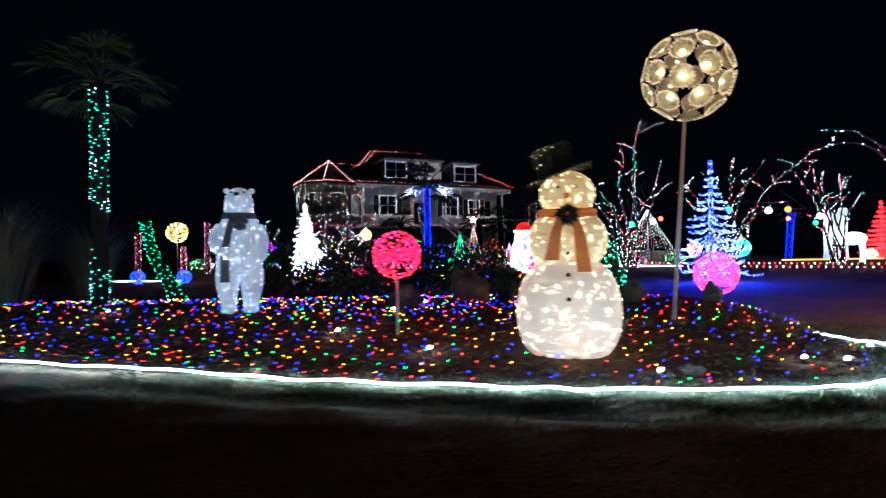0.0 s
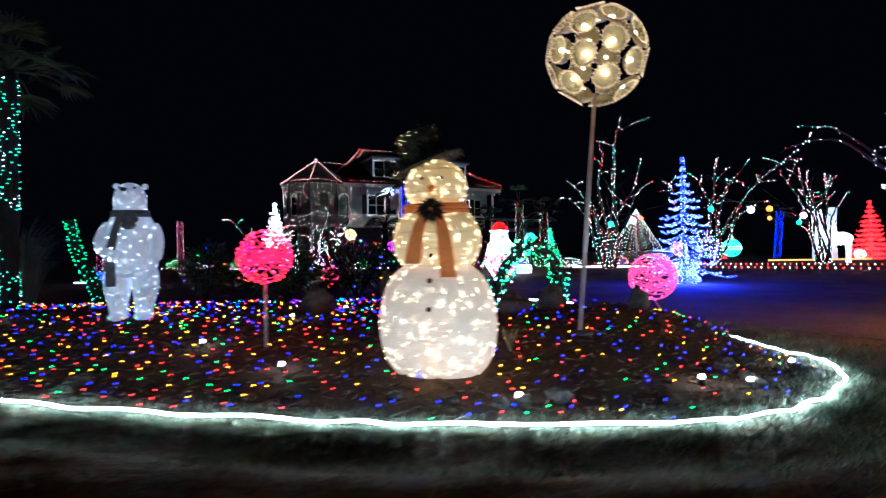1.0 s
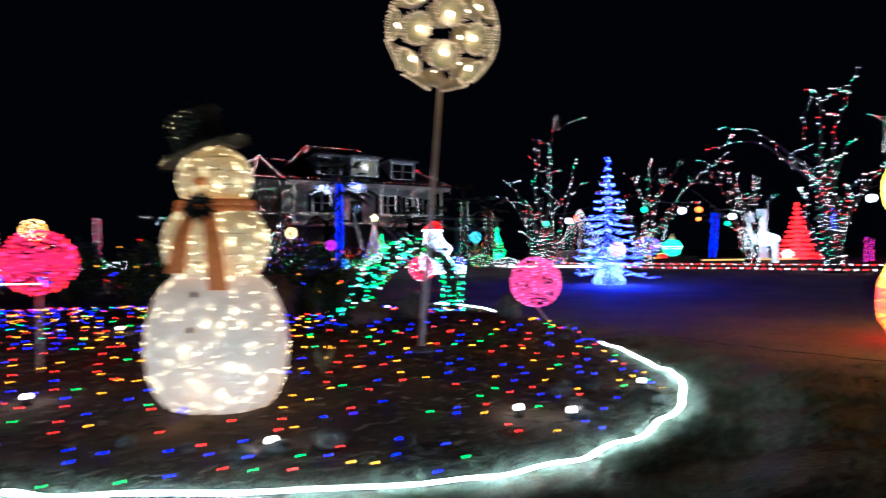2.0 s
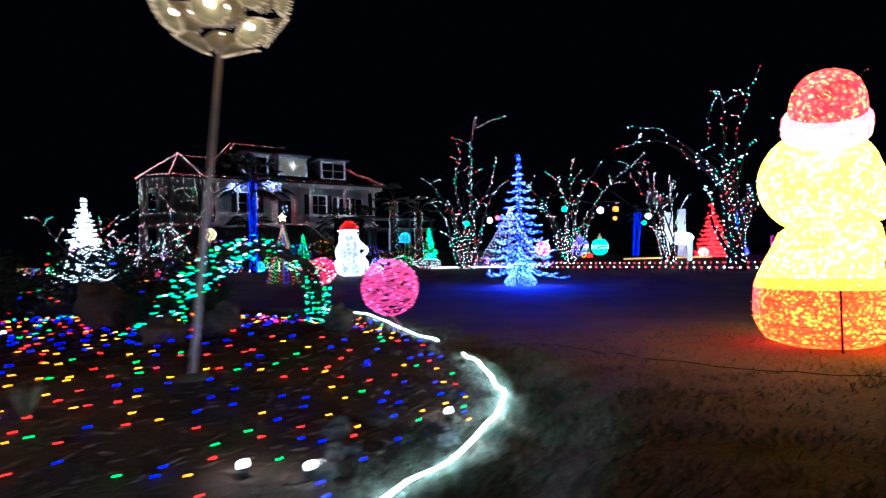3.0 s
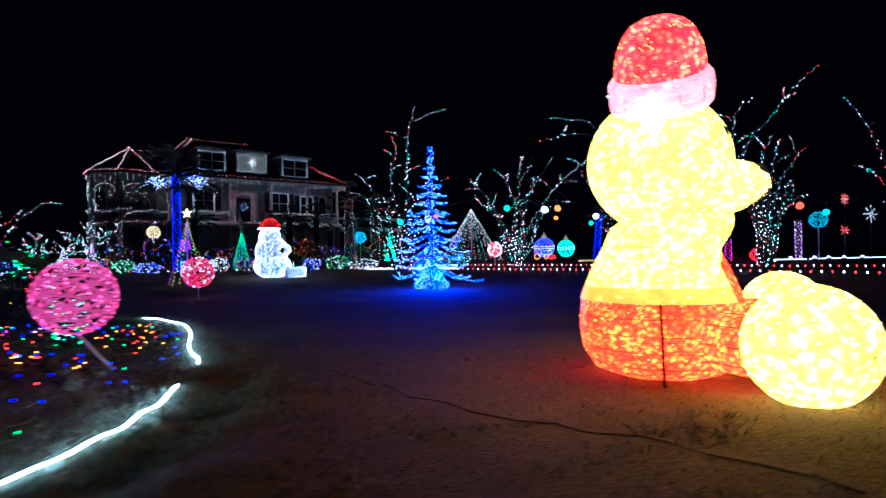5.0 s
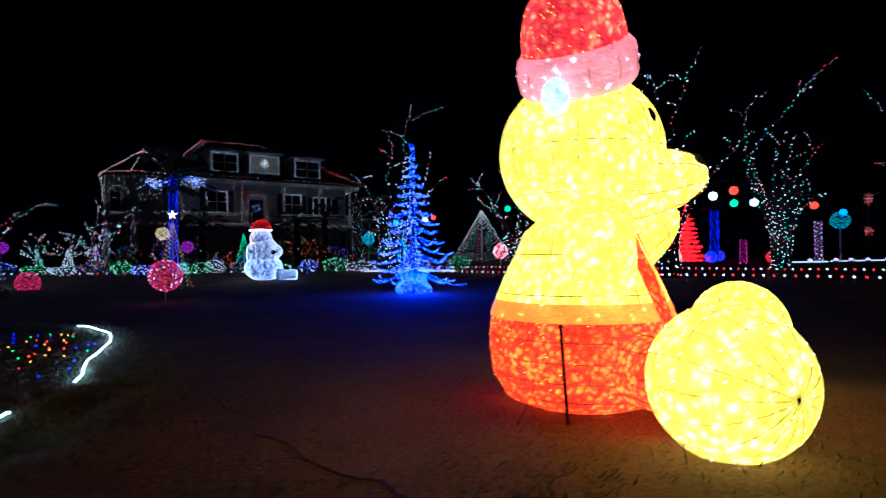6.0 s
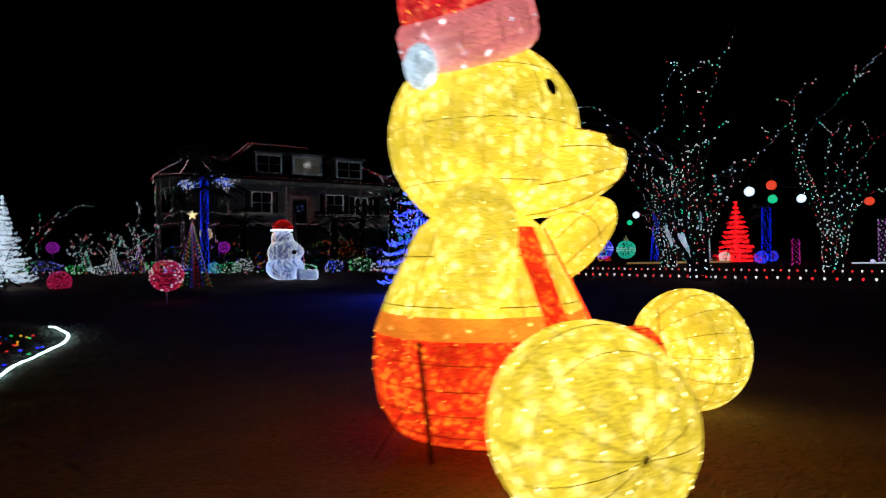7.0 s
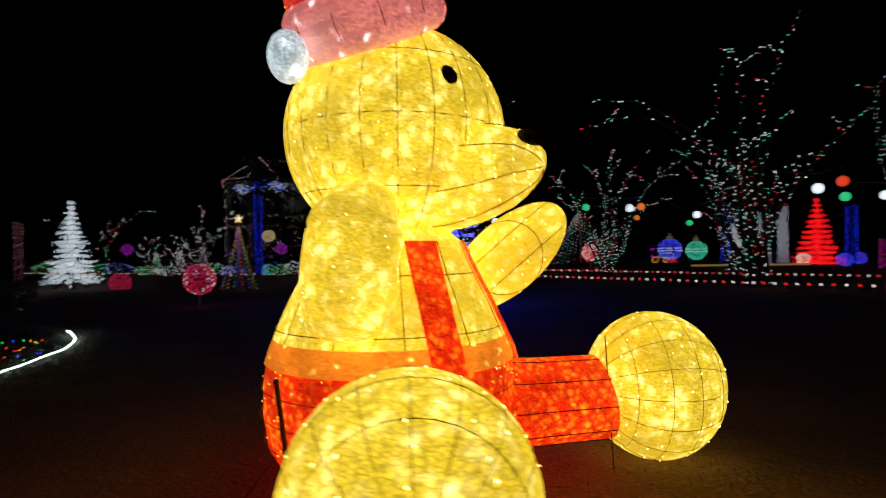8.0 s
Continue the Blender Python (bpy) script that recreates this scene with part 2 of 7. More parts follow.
    def mesh(self, name, mats):
        me = bpy.data.meshes.new(name)
        me.from_pydata([tuple(v) for v in self.v], [], self.f)
        for m in mats:
            me.materials.append(m)
        me.polygons.foreach_set("material_index", self.m)
        me.polygons.foreach_set("use_smooth", self.smooth)
        me.update()
        return me

    def put(self, name, mats, parent=None, label=""):
        ob = new(name, self.mesh(name, mats if isinstance(mats, (list, tuple)) else [mats]))
        if parent:
            ob.parent = parent
        if label:
            ob["label"] = label
        if parent and ("bulb" in name or "lights" in name or name in ("foliage", "leaves", "strand", "limb")):
            ob["kind"] = "stuff"
        return ob


def thing(name, at, label, category, group="", turn=0.0):
    ob = new(name)
    ob.empty_display_size = 0.1
    ob.matrix_world = Matrix.Translation(at) @ Matrix.Rotation(radians(turn), 4, "Z")
    return tagged(ob, label, category, group)


def curve(points, n):
    """n + 1 points on a smooth line through the given ones."""
    ps = [Vector(p) for p in points]
    ps = [2 * ps[0] - ps[1]] + ps + [2 * ps[-1] - ps[-2]]
    out, segs = [], len(ps) - 3
    for i in range(n + 1):
        s = min(i / n * segs, segs - 1e-6)
        j, t = int(s), s - int(s)
        a, b, c, d = ps[j:j + 4]
        out.append(0.5 * (2 * b + (c - a) * t + (2 * a - 5 * b + 4 * c - d) * t * t + (3 * b - a - 3 * c + d) * t ** 3))
    return out


def smooth(a, b, x):
    t = min(1, max(0, (x - a) / (b - a)))
    return t * t * (3 - 2 * t)


def row_s(x, y):
    """How far towards the house a place lies, along the bend of the driveway."""
    return y + 1.2 * max(0, x - 6) - 0.45 * max(0, -x)


EDGE = curve([(-9.0, 6.9), (-6.0, 5.5), (-3.6, 4.5), (-2.4, 4.08), (-1.45, 3.75), (-0.6, 3.5), (0.4, 3.27), (1.0, 3.17), (2.0, 3.14), (2.55, 3.24), (3.0, 3.5), (3.45, 3.95), (3.75, 4.45), (4.0, 5.05), (4.12, 5.75), (4.19, 6.4), (4.17, 7.0), (4.1, 8.0), (3.8, 9.0), (3.53, 10.2), (2.9, 11.1), (2.0, 11.8), (0.8, 12.5)], 154)
EDGE_XY = np.array([(p[0], p[1]) for p in EDGE])
AREA_XY = np.vstack([EDGE_XY, [(-4, 14), (-10, 14)]])


def in_bed(x, y):
    a, b = AREA_XY, np.roll(AREA_XY, -1, 0)
    cross = (a[:, 1] > y) != (b[:, 1] > y)
    with np.errstate(divide="ignore", invalid="ignore"):
        xs = a[:, 0] + (y - a[:, 1]) * (b[:, 0] - a[:, 0]) / (b[:, 1] - a[:, 1])
    return bool(np.sum(cross & (x < xs)) % 2)


def edge_gap(x, y):
    return float(np.sqrt(((EDGE_XY - (x, y)) ** 2).sum(1).min()))


def ground(x, y):
    s = row_s(x, y)
    z = -0.12 * smooth(3, 9, y) + 0.2 * smooth(20, 26, s)
    z -= 0.09 * smooth(3.5, 6.2, y) * (1 - smooth(9, 14, y)) * smooth(2.8, 4.2, x)
    if -12 < x < 4.4 and 3 < y < 14 and in_bed(x, y):
        z += 0.22 * smooth(0.5, 2.6, edge_gap(x, y)) * (1 - smooth(8.5, 13, y))
        z += 0.27 * math.exp(-((x - 2.95) ** 2 + (y - 6.3) ** 2) / 1.1) * smooth(0.05, 0.6, edge_gap(x, y))
        z += 0.06 * math.exp(-((x - 3.75) ** 2 + (y - 6.0) ** 2) / 0.5) * smooth(0.02, 0.25, edge_gap(x, y))
    elif -7 < x < 6 and 1 < y < 7.5:
        # a shallow cut outside the bed's edge, then a turf ridge
        g = edge_gap(x, y)
        if g < 1.7:
            wave = 1 + 0.5 * noise.noise(Vector((x * 1.3, y * 1.3, 5)))
            z += wave * (0.035 * smooth(0.35, 0.6, g) * (1 - smooth(0.75, 1.6, g)) - 0.04 * smooth(0.05, 0.2, g) * (1 - smooth(0.32, 0.58, g)))
            z += 0.02 * smooth(0.2, 0.6, g) * noise.noise(Vector((x * 3, y * 6, 1)))
    return z + 0.015 * noise.noise(Vector((x * 0.8, y * 0.8, 0)))

# ---------- ground ----------
def build_ground():
    bag = Bag()
    xs = [-400, -200, -100, -60, -40] + [-30 + i for i in range(16)] + [-14 + 0.25 * i for i in range(36)] + [-5 + 0.1 * i for i in range(105)] + [5.5 + 0.25 * i for i in range(22)] + [11 + i for i in range(35)] + [60, 100, 200, 400]
    ys = [-60, -20, -8, -3] + [-1 + 0.25 * i for i in range(10)] + [1.5 + 0.1 * i for i in range(55)] + [7 + 0.25 * i for i in range(32)] + [15 + 0.8 * i for i in range(30)] + [42, 50, 60, 80, 120, 200, 400, 900]
    n = len(xs)
    for y in ys:
        for x in xs:
            bag.v.append((x, y, ground(x, y)))
    for j in range(len(ys) - 1):
        for i in range(n - 1):
            cx, cy = (xs[i] + xs[i + 1]) / 2, (ys[j] + ys[j + 1]) / 2
            k = 1 if -12 < cx < 4.4 and 3 < cy < 14 and in_bed(cx, cy) else 2 if 27 < row_s(cx, cy) < 33 and 6 < cx < 60 else 0
            bag.f.append((j * n + i, j * n + i + 1, (j + 1) * n + i + 1, (j + 1) * n + i))
            bag.m.append(k)
            bag.smooth.append(True)
    tagged(bag.put("ground", [GRASS, MULCH, PAVE]), "winter lawn with a mulched planting bed", "ground", kind="structure")


build_ground()

R = random.Random(5)


def build_grass():
    """Short blades near the glowing edge and along the walk."""
    bag = Bag()
    for _ in range(90000):
        x, y = R.uniform(-5, 9.5), R.uniform(0.6, 8.5)
        g = edge_gap(x, y)
        if R.random() > (0.22 if g < 0.9 else 0.3) or (in_bed(x, y) and g > 0.2):
            continue
        p = Vector((x, y, ground(x, y) - 0.005))
        a, h = R.uniform(0, 6.3), R.uniform(0.012, 0.04) if g < 0.9 else R.uniform(0.012, 0.035)
        s = Vector((math.cos(a), math.sin(a), 0)) * 0.004
        bag.add([p - s, p + s, p + Vector((R.uniform(-0.03, 0.03), R.uniform(-0.03, 0.03), h))], [(0, 1, 2)])
    for _ in range(60000):
        x, y = R.uniform(-4.5, 8.5), R.uniform(0.7, 5.5)
        tuft = noise.noise(Vector((x * 1.1, y * 2.6, 7))) + 0.4 * noise.noise(Vector((x * 5, y * 9, 2)))
        if in_bed(x, y) or R.random() > 1.6 * tuft:
            continue
        q = Vector((x, y, ground(x, y) - 0.005))
        a, h = R.uniform(0, 6.3), R.uniform(0.02, 0.05)
        s = Vector((math.cos(a), math.sin(a), 0)) * R.uniform(0.003, 0.007)
        bag.add([q - s, q + s, q + Vector((R.uniform(-0.06, 0.06), R.uniform(-0.04, 0.04), h))], [(0, 1, 2)])
    for _ in range(15000):
        k = R.randrange(28, 150)
        p = Vector(EDGE[k]).lerp(Vector(EDGE[k + 1]), R.random())
        x, y = p[0] + R.gauss(0, 0.2), p[1] + R.gauss(0, 0.2)
        g = edge_gap(x, y)
        if g < 0.012:
            continue
        q = Vector((x, y, ground(x, y) - 0.005))
        a, h = R.uniform(0, 6.3), R.uniform(0.015, 0.05) + (R.uniform(0.01, 0.045) if R.random() < 0.2 else 0)
        s = Vector((math.cos(a), math.sin(a), 0)) * R.uniform(0.002, 0.005)
        bag.add([q - s, q + s, q + Vector((R.uniform(-0.045, 0.045), R.uniform(-0.045, 0.045), h))], [(0, 1, 2)])
    # taller pale blades hugging the rope, brightened by colour as if lit
    for _ in range(9000):
        k = R.randrange(28, 150)
        p = Vector(EDGE[k]).lerp(Vector(EDGE[k + 1]), R.random())
        x, y = p[0] + R.gauss(0, 0.09), p[1] + R.gauss(0, 0.09)
        if noise.noise(Vector((x * 6, y * 6, 4))) < -0.1:
            continue
        q = Vector((x, y, ground(x, y) - 0.005))
        a, h = R.uniform(0, 6.3), R.uniform(0.03, 0.085)
        s = Vector((math.cos(a), math.sin(a), 0)) * R.uniform(0.0015, 0.004)
        bag.add([q - s, q + s, q + Vector((R.uniform(-0.07, 0.07), R.uniform(-0.07, 0.07), h))], [(0, 1, 2)], 1)
    # thicker turf on the ridge outside the rope
    for _ in range(70000):
        k = R.randrange(22, 130)
        p = Vector(EDGE[k]).lerp(Vector(EDGE[k + 1]), R.random())
        away, a = abs(R.gauss(0, 0.6)), R.uniform(0, 6.3)
        x, y = p[0] + away * math.cos(a), p[1] + away * math.sin(a)
        if y < 0.6 or in_bed(x, y) or noise.noise(Vector((x * 2.2, y * 3.5, 9))) < -0.12:
            continue
        q = Vector((x, y, ground(x, y) - 0.005))
        h = R.uniform(0.02, 0.06)
        side = Vector((math.cos(a), math.sin(a), 0)) * R.uniform(0.002, 0.005)
        bag.add([q - side, q + side, q + Vector((R.uniform(-0.05, 0.05), R.uniform(-0.05, 0.05), h))], [(0, 1, 2)])
    tagged(bag.put("grass", [BLADE, PALEBLADE]), "short dormant grass blades beside the bed", "grass", kind="stuff")


def build_chips():
    bag = Bag()
    for _ in range(9000):
        x, y = R.uniform(-7, 4), R.uniform(3.1, 10)
        if not in_bed(x, y):
            continue
        m = Matrix.LocRotScale((x, y, ground(x, y) + 0.004), Euler((R.uniform(-0.5, 0.5), R.uniform(-0.5, 0.5), R.uniform(0, 6.3))), None)
        a, b, c = R.uniform(0.012, 0.045), R.uniform(0.005, 0.014), 0.005
        bag.box((-a, -b, -c), (a, b, c), 0, m)
    tagged(bag.put("mulch", CHIP), "dark bark mulch chips covering the bed", "mulch", kind="stuff")


def build_rope():
    """The light rope along the bed: two lengths with a small gap."""
    for i0, i1 in ((0, 113), (119, 143)):
        bag = Bag()
        pts = [(p[0] + 0.01 * math.sin(i * 0.9), p[1] + 0.01 * math.cos(i * 1.1), ground(p[0], p[1]) + 0.046 + 0.006 * math.sin(i * 1.3)) for i, p in enumerate(EDGE[i0:i1])]
        bag.tube(pts, 0.0068, 8)
        tagged(bag.put("rope_light", ROPE), "glowing white rope light edging the mulched bed", "rope light", "bed edging lights")


build_grass()
build_chips()
build_rope()


# ---------- net lights on the bed ----------
def build_net():
    nr, ng = glow("net_red", (1.0, 0.012, 0.008), 16, True), glow("net_green", (0.012, 1.0, 0.12), 11, True)
    nb, ny = glow("net_blue", (0.004, 0.006, 1.0), 26, True), glow("net_amber", (1.0, 0.33, 0.008), 15, True)
    cols = [nr, ng, nb, ny, nb, nr, ny, nb]
    bag = Bag()
    step = 0.165
    for i in range(int(12 / step)):
        for j in range(int(7.5 / step)):
            x = -8 + (i + 0.5 * (j % 2)) * step + R.uniform(-0.06, 0.06)
            y = 3.2 + j * step + R.uniform(-0.06, 0.06)
            if not in_bed(x, y) or edge_gap(x, y) < 0.12 or R.random() < 0.1 + 0.3 * smooth(4.8, 7.5, y) + 0.35 * (noise.noise(Vector((x * 0.9, y * 0.9, 3))) < -0.15):
                continue
            bag.bulb((x, y, ground(x, y) + R.uniform(0.015, 0.05)), 0.0064 + 0.0007 * max(0, y - 4.5), (i * 3 + j * 5 + R.randrange(3)) % 8)
    tagged(bag.put("net_lights", cols), "multicolour net lights spread over the mulch bed", "net lights", kind="stuff")


build_net()


def rock(name, x, y, r, m, label):
    bag = Bag()
    bag.ball((0, 0, 0.55 * r[2]), r, 0, 26, 18, wob=0.4)
    for k, v in enumerate(bag.v):
        d = v.normalized()
        bag.v[k] = v * (1 + 0.1 * noise.noise(d * 4 + Vector((x, y, 0))) + 0.05 * noise.noise(d * 9 + Vector((y, x, 0))))
    ob = bag.put(name, m)
    ob.location = (x, y, ground(x, y))
    ob.rotation_euler.z = R.uniform(0, 6)
    return tagged(ob, label, "rock", "rocks in the bed")


def strobe_lamp(x, y, h, r, power, tint=(1, 0.95, 0.9)):
    """A small strobe light on the ground, always on here: glowing lens in a dark housing."""
    e = thing("strobe_light", (x, y, ground(x, y)), "small glowing strobe light on the mulch", "spotlight", "garden spotlights")
    b = Bag()
    b.lathe([(0.0, 0.0), (r * 1.15, 0.0), (r * 1.2, h - r), (r * 0.7, h - r * 0.4), (0, h - r * 0.4)], n=14)
    b.put("housing", WIRE, e)
    b = Bag()
    b.ball((0, 0, h), r, 0, 12, 8)
    b.put("lens", L_WHITE, e)
    lamp = bpy.data.lights.new("strobe_bulb", "POINT")
    lamp.energy, lamp.color, lamp.shadow_soft_size = power, tint, r
    o = new("bulb", lamp)
    o.location, o.parent = (0, 0, h + 1.6 * r), e


# ---------- glowing figures in the bed ----------
def surface_bulbs(bag, c, r, count, size, ks, m=None, rnd=None, low=-1.0):
    """Bulbs just outside an ellipsoid, spread evenly with some jitter."""
    rnd = rnd or R
    c = Vector(c)
    r = (r, r, r) if isinstance(r, (int, float)) else r
    for i in range(count):
        z = 1 - 2 * (i + 0.5) / count
        if z < low:
            continue
        a = i * 2.39996 + rnd.uniform(-0.25, 0.25)
        q = math.sqrt(max(0, 1 - z * z))
        p = Vector((q * math.cos(a) * r[0], q * math.sin(a) * r[1], z * r[2])) * 1.004
        bag.bulb(c + (m @ p if m else p), size * rnd.uniform(0.8, 1.25), rnd.choice(ks))


def ribs(bag, c, r, n, k, w, m=None, rings=0):
    """Wire hoops over an ellipsoid: n meridians and some rings."""
    c = Vector(c)
    r = (r, r, r) if isinstance(r, (int, float)) else r
    for i in range(n):
        a = math.pi * i / n
        path = []
        for j in range(33):
            t = 2 * math.pi * j / 32
            p = Vector((math.cos(t) * math.cos(a) * r[0], math.cos(t) * math.sin(a) * r[1], math.sin(t) * r[2])) * 1.003
            path.append(c + (m @ p if m else p))
        bag.tube(path, w, 4, k, False)
    for i in range(rings):
        z = -0.8 + 1.6 * (i + 0.5) / rings
        q = math.sqrt(1 - z * z)
        path = []
        for j in range(33):
            t = 2 * math.pi * j / 32
            p = Vector((q * math.cos(t) * r[0], q * math.sin(t) * r[1], z * r[2])) * 1.003
            path.append(c + (m @ p if m else p))
        bag.tube(path, w, 4, k, False)


F_SNOW = fabric("snowman_mesh", (0.8, 0.74, 0.6), (1.0, 0.6, 0.2), 0.26, 0.6, 4, 60, (0.4, 0.4, 3.0), 4.2, 0.085, 0.55, (1.0, 0.82, 0.42), 0.2, 60)
F_SNOWBASE = fabric("snowman_base_mesh", (0.85, 0.8, 0.78), (1.0, 0.68, 0.46), 0.27, 0.55, 4, 60, (0.4, 0.4, 3.0), 4.4, 0.085, 0.55, (1.0, 0.82, 0.45), 0.2, 60)
F_BEAR = fabric("bear_yellow_mesh", (0.75, 0.55, 0.06), (1.0, 0.70, 0.036), 5.8, 9.4, 5, 75, (0.7, 0.7, 1.6), 9, 0.05, 0.85, (1.0, 0.85, 0.34), 0.45, 62)
F_RED = fabric("bear_red_mesh", (0.55, 0.02, 0.02), (1.0, 0.028, 0.004), 5.8, 12.0, 5, 60, (1, 1, 1.6), 10, 0.032, 0.85, (1.0, 0.32, 0.01), 0.85, 64)
F_BAND = fabric("bear_orange_mesh", (0.7, 0.3, 0.04), (1.0, 0.24, 0.015), 5.0, 9.0, 5, 60, (0.7, 0.7, 1.6), 30, 0.07, 0.3, (1.0, 0.66, 0.12), 0.3, 60)
F_HAT = fabric("hat_red_mesh", (0.55, 0.02, 0.03), (1.0, 0.022, 0.03), 3.8, 9.5, 5, 60, (1, 1, 1.6), 8, 0.04, 0.8, (1.0, 0.34, 0.1), 0.85, 58)
F_FUR = fabric("hat_white_mesh", (0.8, 0.6, 0.6), (1.0, 0.25, 0.24), 3.2, 6.6, 5, 60, (1, 1, 1.6), 34, 0.085, 0.3, (1.0, 0.86, 0.82), 0.3, 58)
F_POM = fabric("pompom_mesh", (0.8, 0.85, 0.85), (0.72, 0.9, 1.0), 3.5, 8.0, 14, 90, (1, 1, 1), 30, 0.09, 0.5, (0.9, 0.97, 1.0), 0.4, 90)
F_POLAR = fabric("polar_mesh", (0.75, 0.78, 0.82), (0.60, 0.74, 1.0), 0.2, 0.46, 5, 60, (0.5, 0.5, 2.5), 2.2, 0.1, 0.42, (0.85, 0.94, 1.0), 0.15, 50)


SNOWBULB = glow("snowman_bulb", (1.0, 0.8, 0.42), 9)
# faint emission stands in for the snowman's light through ribbon and nose
SCARF = fabric("orange_ribbon_glow", (0.6, 0.2, 0.06), (1.0, 0.24, 0.05), 0.1, 0.28, 8, 60)


def snowman(x, y):
    z = ground(x, y) - 0.045
    e = thing("lit_snowman", (x, y, z), "cream mesh snowman glowing with warm white bulbs", "snowman", "", -12)
    e.scale = (1, 0.62, 1)
    parts = (("base_ball", 0.385, (0.405, 0.40, 0.39), 240), ("middle_ball", 0.92, (0.302, 0.29, 0.27), 120), ("head", 1.28, (0.212, 0.21, 0.19), 64))
    for name, h, r, n in parts:
        b = Bag()
        if name == "base_ball":
            knots = ((0.0, 0.0), (0.22, 0.0), (0.295, 0.04), (0.355, 0.12), (0.392, 0.23), (0.405, 0.36), (0.392, 0.48), (0.36, 0.59), (0.31, 0.68), (0.24, 0.745), (0.15, 0.775), (0.0, 0.78))
            b.lathe([(p[0], p[1]) for p in curve([(q[0], q[1], 0) for q in knots], 33)], k=0, n=40)
        else:
            b.ball((0, 0, h), r, 0, 36, 22)
        if name != "base_ball":
            ribs(b, (0, 0, h), r, 7, 1, 0.0015, rings=4)
        if name == "base_ball":
            for i in range(170):
                q, a = R.uniform(0.03, 0.76), i * 2.39996
                rr = np.interp(q, [p[1] for p in knots[1:]], [p[0] for p in knots[1:]])
                b.bulb((rr * math.cos(a), rr * math.sin(a), q), 0.0068, 2)
            b.put(name, [F_SNOWBASE, TRIM, SNOWBULB], e)
            continue
        surface_bulbs(b, (0, 0, h), (r[0] * 1.035, r[1] * 1.035, r[2] * 0.96) if h < 0.5 else tuple(0.994 * v for v in r), n, 0.006, [2], low=-0.85)
        b.put(name, [F_SNOW, TRIM, SNOWBULB], e)
    b = Bag()
    ring = [(0.205 * math.cos(a), 0.205 * math.sin(a), 1.115) for a in np.linspace(0, 2 * math.pi, 33)]
    for dz in (-0.03, 0.0, 0.03):
        b.tube([(p[0], p[1], p[2] + dz) for p in ring], 0.024, 6, 0, False)
    s = b.put("scarf", SCARF, e, "orange-brown ribbon scarf")
    for sx, dx, length in ((-0.05, -0.07, 0.33), (0.05, 0.07, 0.42)):
        b = Bag()
        path = curve([(sx, -0.245, 1.09), (sx + dx * 0.5, -0.30, 0.97), (sx + dx, -0.31, 1.10 - length)], 8)
        vs, fs = [], []
        for i, p in enumerate(path):
            w = 0.03 + 0.003 * i
            vs += [p + Vector((-w, 0, 0)), p + Vector((w, 0, 0)), p + Vector((w, 0.008, 0)), p + Vector((-w, 0.008, 0))]
        for i in range(8):
            fs += [(4 * i + k, 4 * i + (k + 1) % 4, 4 * i + 4 + (k + 1) % 4, 4 * i + 4 + k) for k in range(4)]
        b.add(vs, fs + [(3, 2, 1, 0), (32, 33, 34, 35)])
        b.put("scarf_tail", SCARF, s)
    b = Bag()
    for i in range(150):
        d = Vector((R.gauss(0, 1), R.gauss(0, 0.6), R.gauss(0, 1))).normalized()
        b.blade(Vector((0, -0.27, 1.12)) + d * 0.02, d * R.uniform(0.05, 0.095), 0.009)
    b.put("bow", BLACK, e, "dark tinsel bow")
    for h in (0.82, 0.66, 0.48):
        b = Bag()
        rr = 0.272 if h > 0.75 else 0.345 if h > 0.6 else 0.41
        b.ball((0.0, -rr - 0.005, h), (0.017, 0.01, 0.017), 0, 10, 8)
        b.put("button", BLACK, e)
    for sx in (-0.062, 0.062):
        b = Bag()
        b.ball((sx, -0.185, 1.325), (0.017, 0.012, 0.017), 0, 10, 8)
        b.put("eye", BLACK, e)
    b = Bag()
    b.tube([(0, -0.19, 1.26), (0.0, -0.28, 1.255), (0.0, -0.34, 1.25)], [0.028, 0.017, 0.003], 10)
    b.put("nose", SCARF, e, "orange carrot nose")
    b = Bag()
    tilt = Matrix.Rotation(radians(-20), 3, "Y")
    at = Vector((-0.06, 0, 1.44))
    rings = [(0.0, 0.0), (0.235, -0.008), (0.245, 0.004), (0.13, 0.014), (0.122, 0.08), (0.13, 0.16), (0.145, 0.23), (0.0, 0.235)]
    vs = [at + tilt @ Vector((rr * math.cos(6.2832 * k / 24) * (1 + 0.05 * math.sin(k * 2.3)), rr * math.sin(6.2832 * k / 24), h)) for rr, h in rings for k in range(24)]
    b.add(vs, [(j * 24 + k, j * 24 + (k + 1) % 24, (j + 1) * 24 + (k + 1) % 24, (j + 1) * 24 + k) for j in range(7) for k in range(24)], 0, True)
    for i in range(900):
        a, h = R.uniform(0, 6.28), R.uniform(0, 1)
        brim = i % 3 == 0
        rr = R.uniform(0.13, 0.25) if brim else 0.13
        p = at + tilt @ Vector((rr * math.cos(a), rr * math.sin(a), 0.0 if brim else h * 0.23))
        d = Vector((math.cos(a) + R.gauss(0, 0.5), math.sin(a) + R.gauss(0, 0.5), R.gauss(0, 0.7))).normalized()
        b.blade(p, d * R.uniform(0.025, 0.055), 0.005)
    for i in range(30):
        a, h = R.uniform(0, 6.28), R.choice([0, 0.5, 0.8, 0.9, 1.0])
        rr = 0.245 if h == 0 else 0.14
        b.bulb(at + tilt @ Vector((rr * math.cos(a), rr * math.sin(a), h * 0.23)), 0.003, 1)
    b.put("top_hat", [HATTINSEL, L_WARM], e, "tilted black tinsel top hat with a few bulbs")
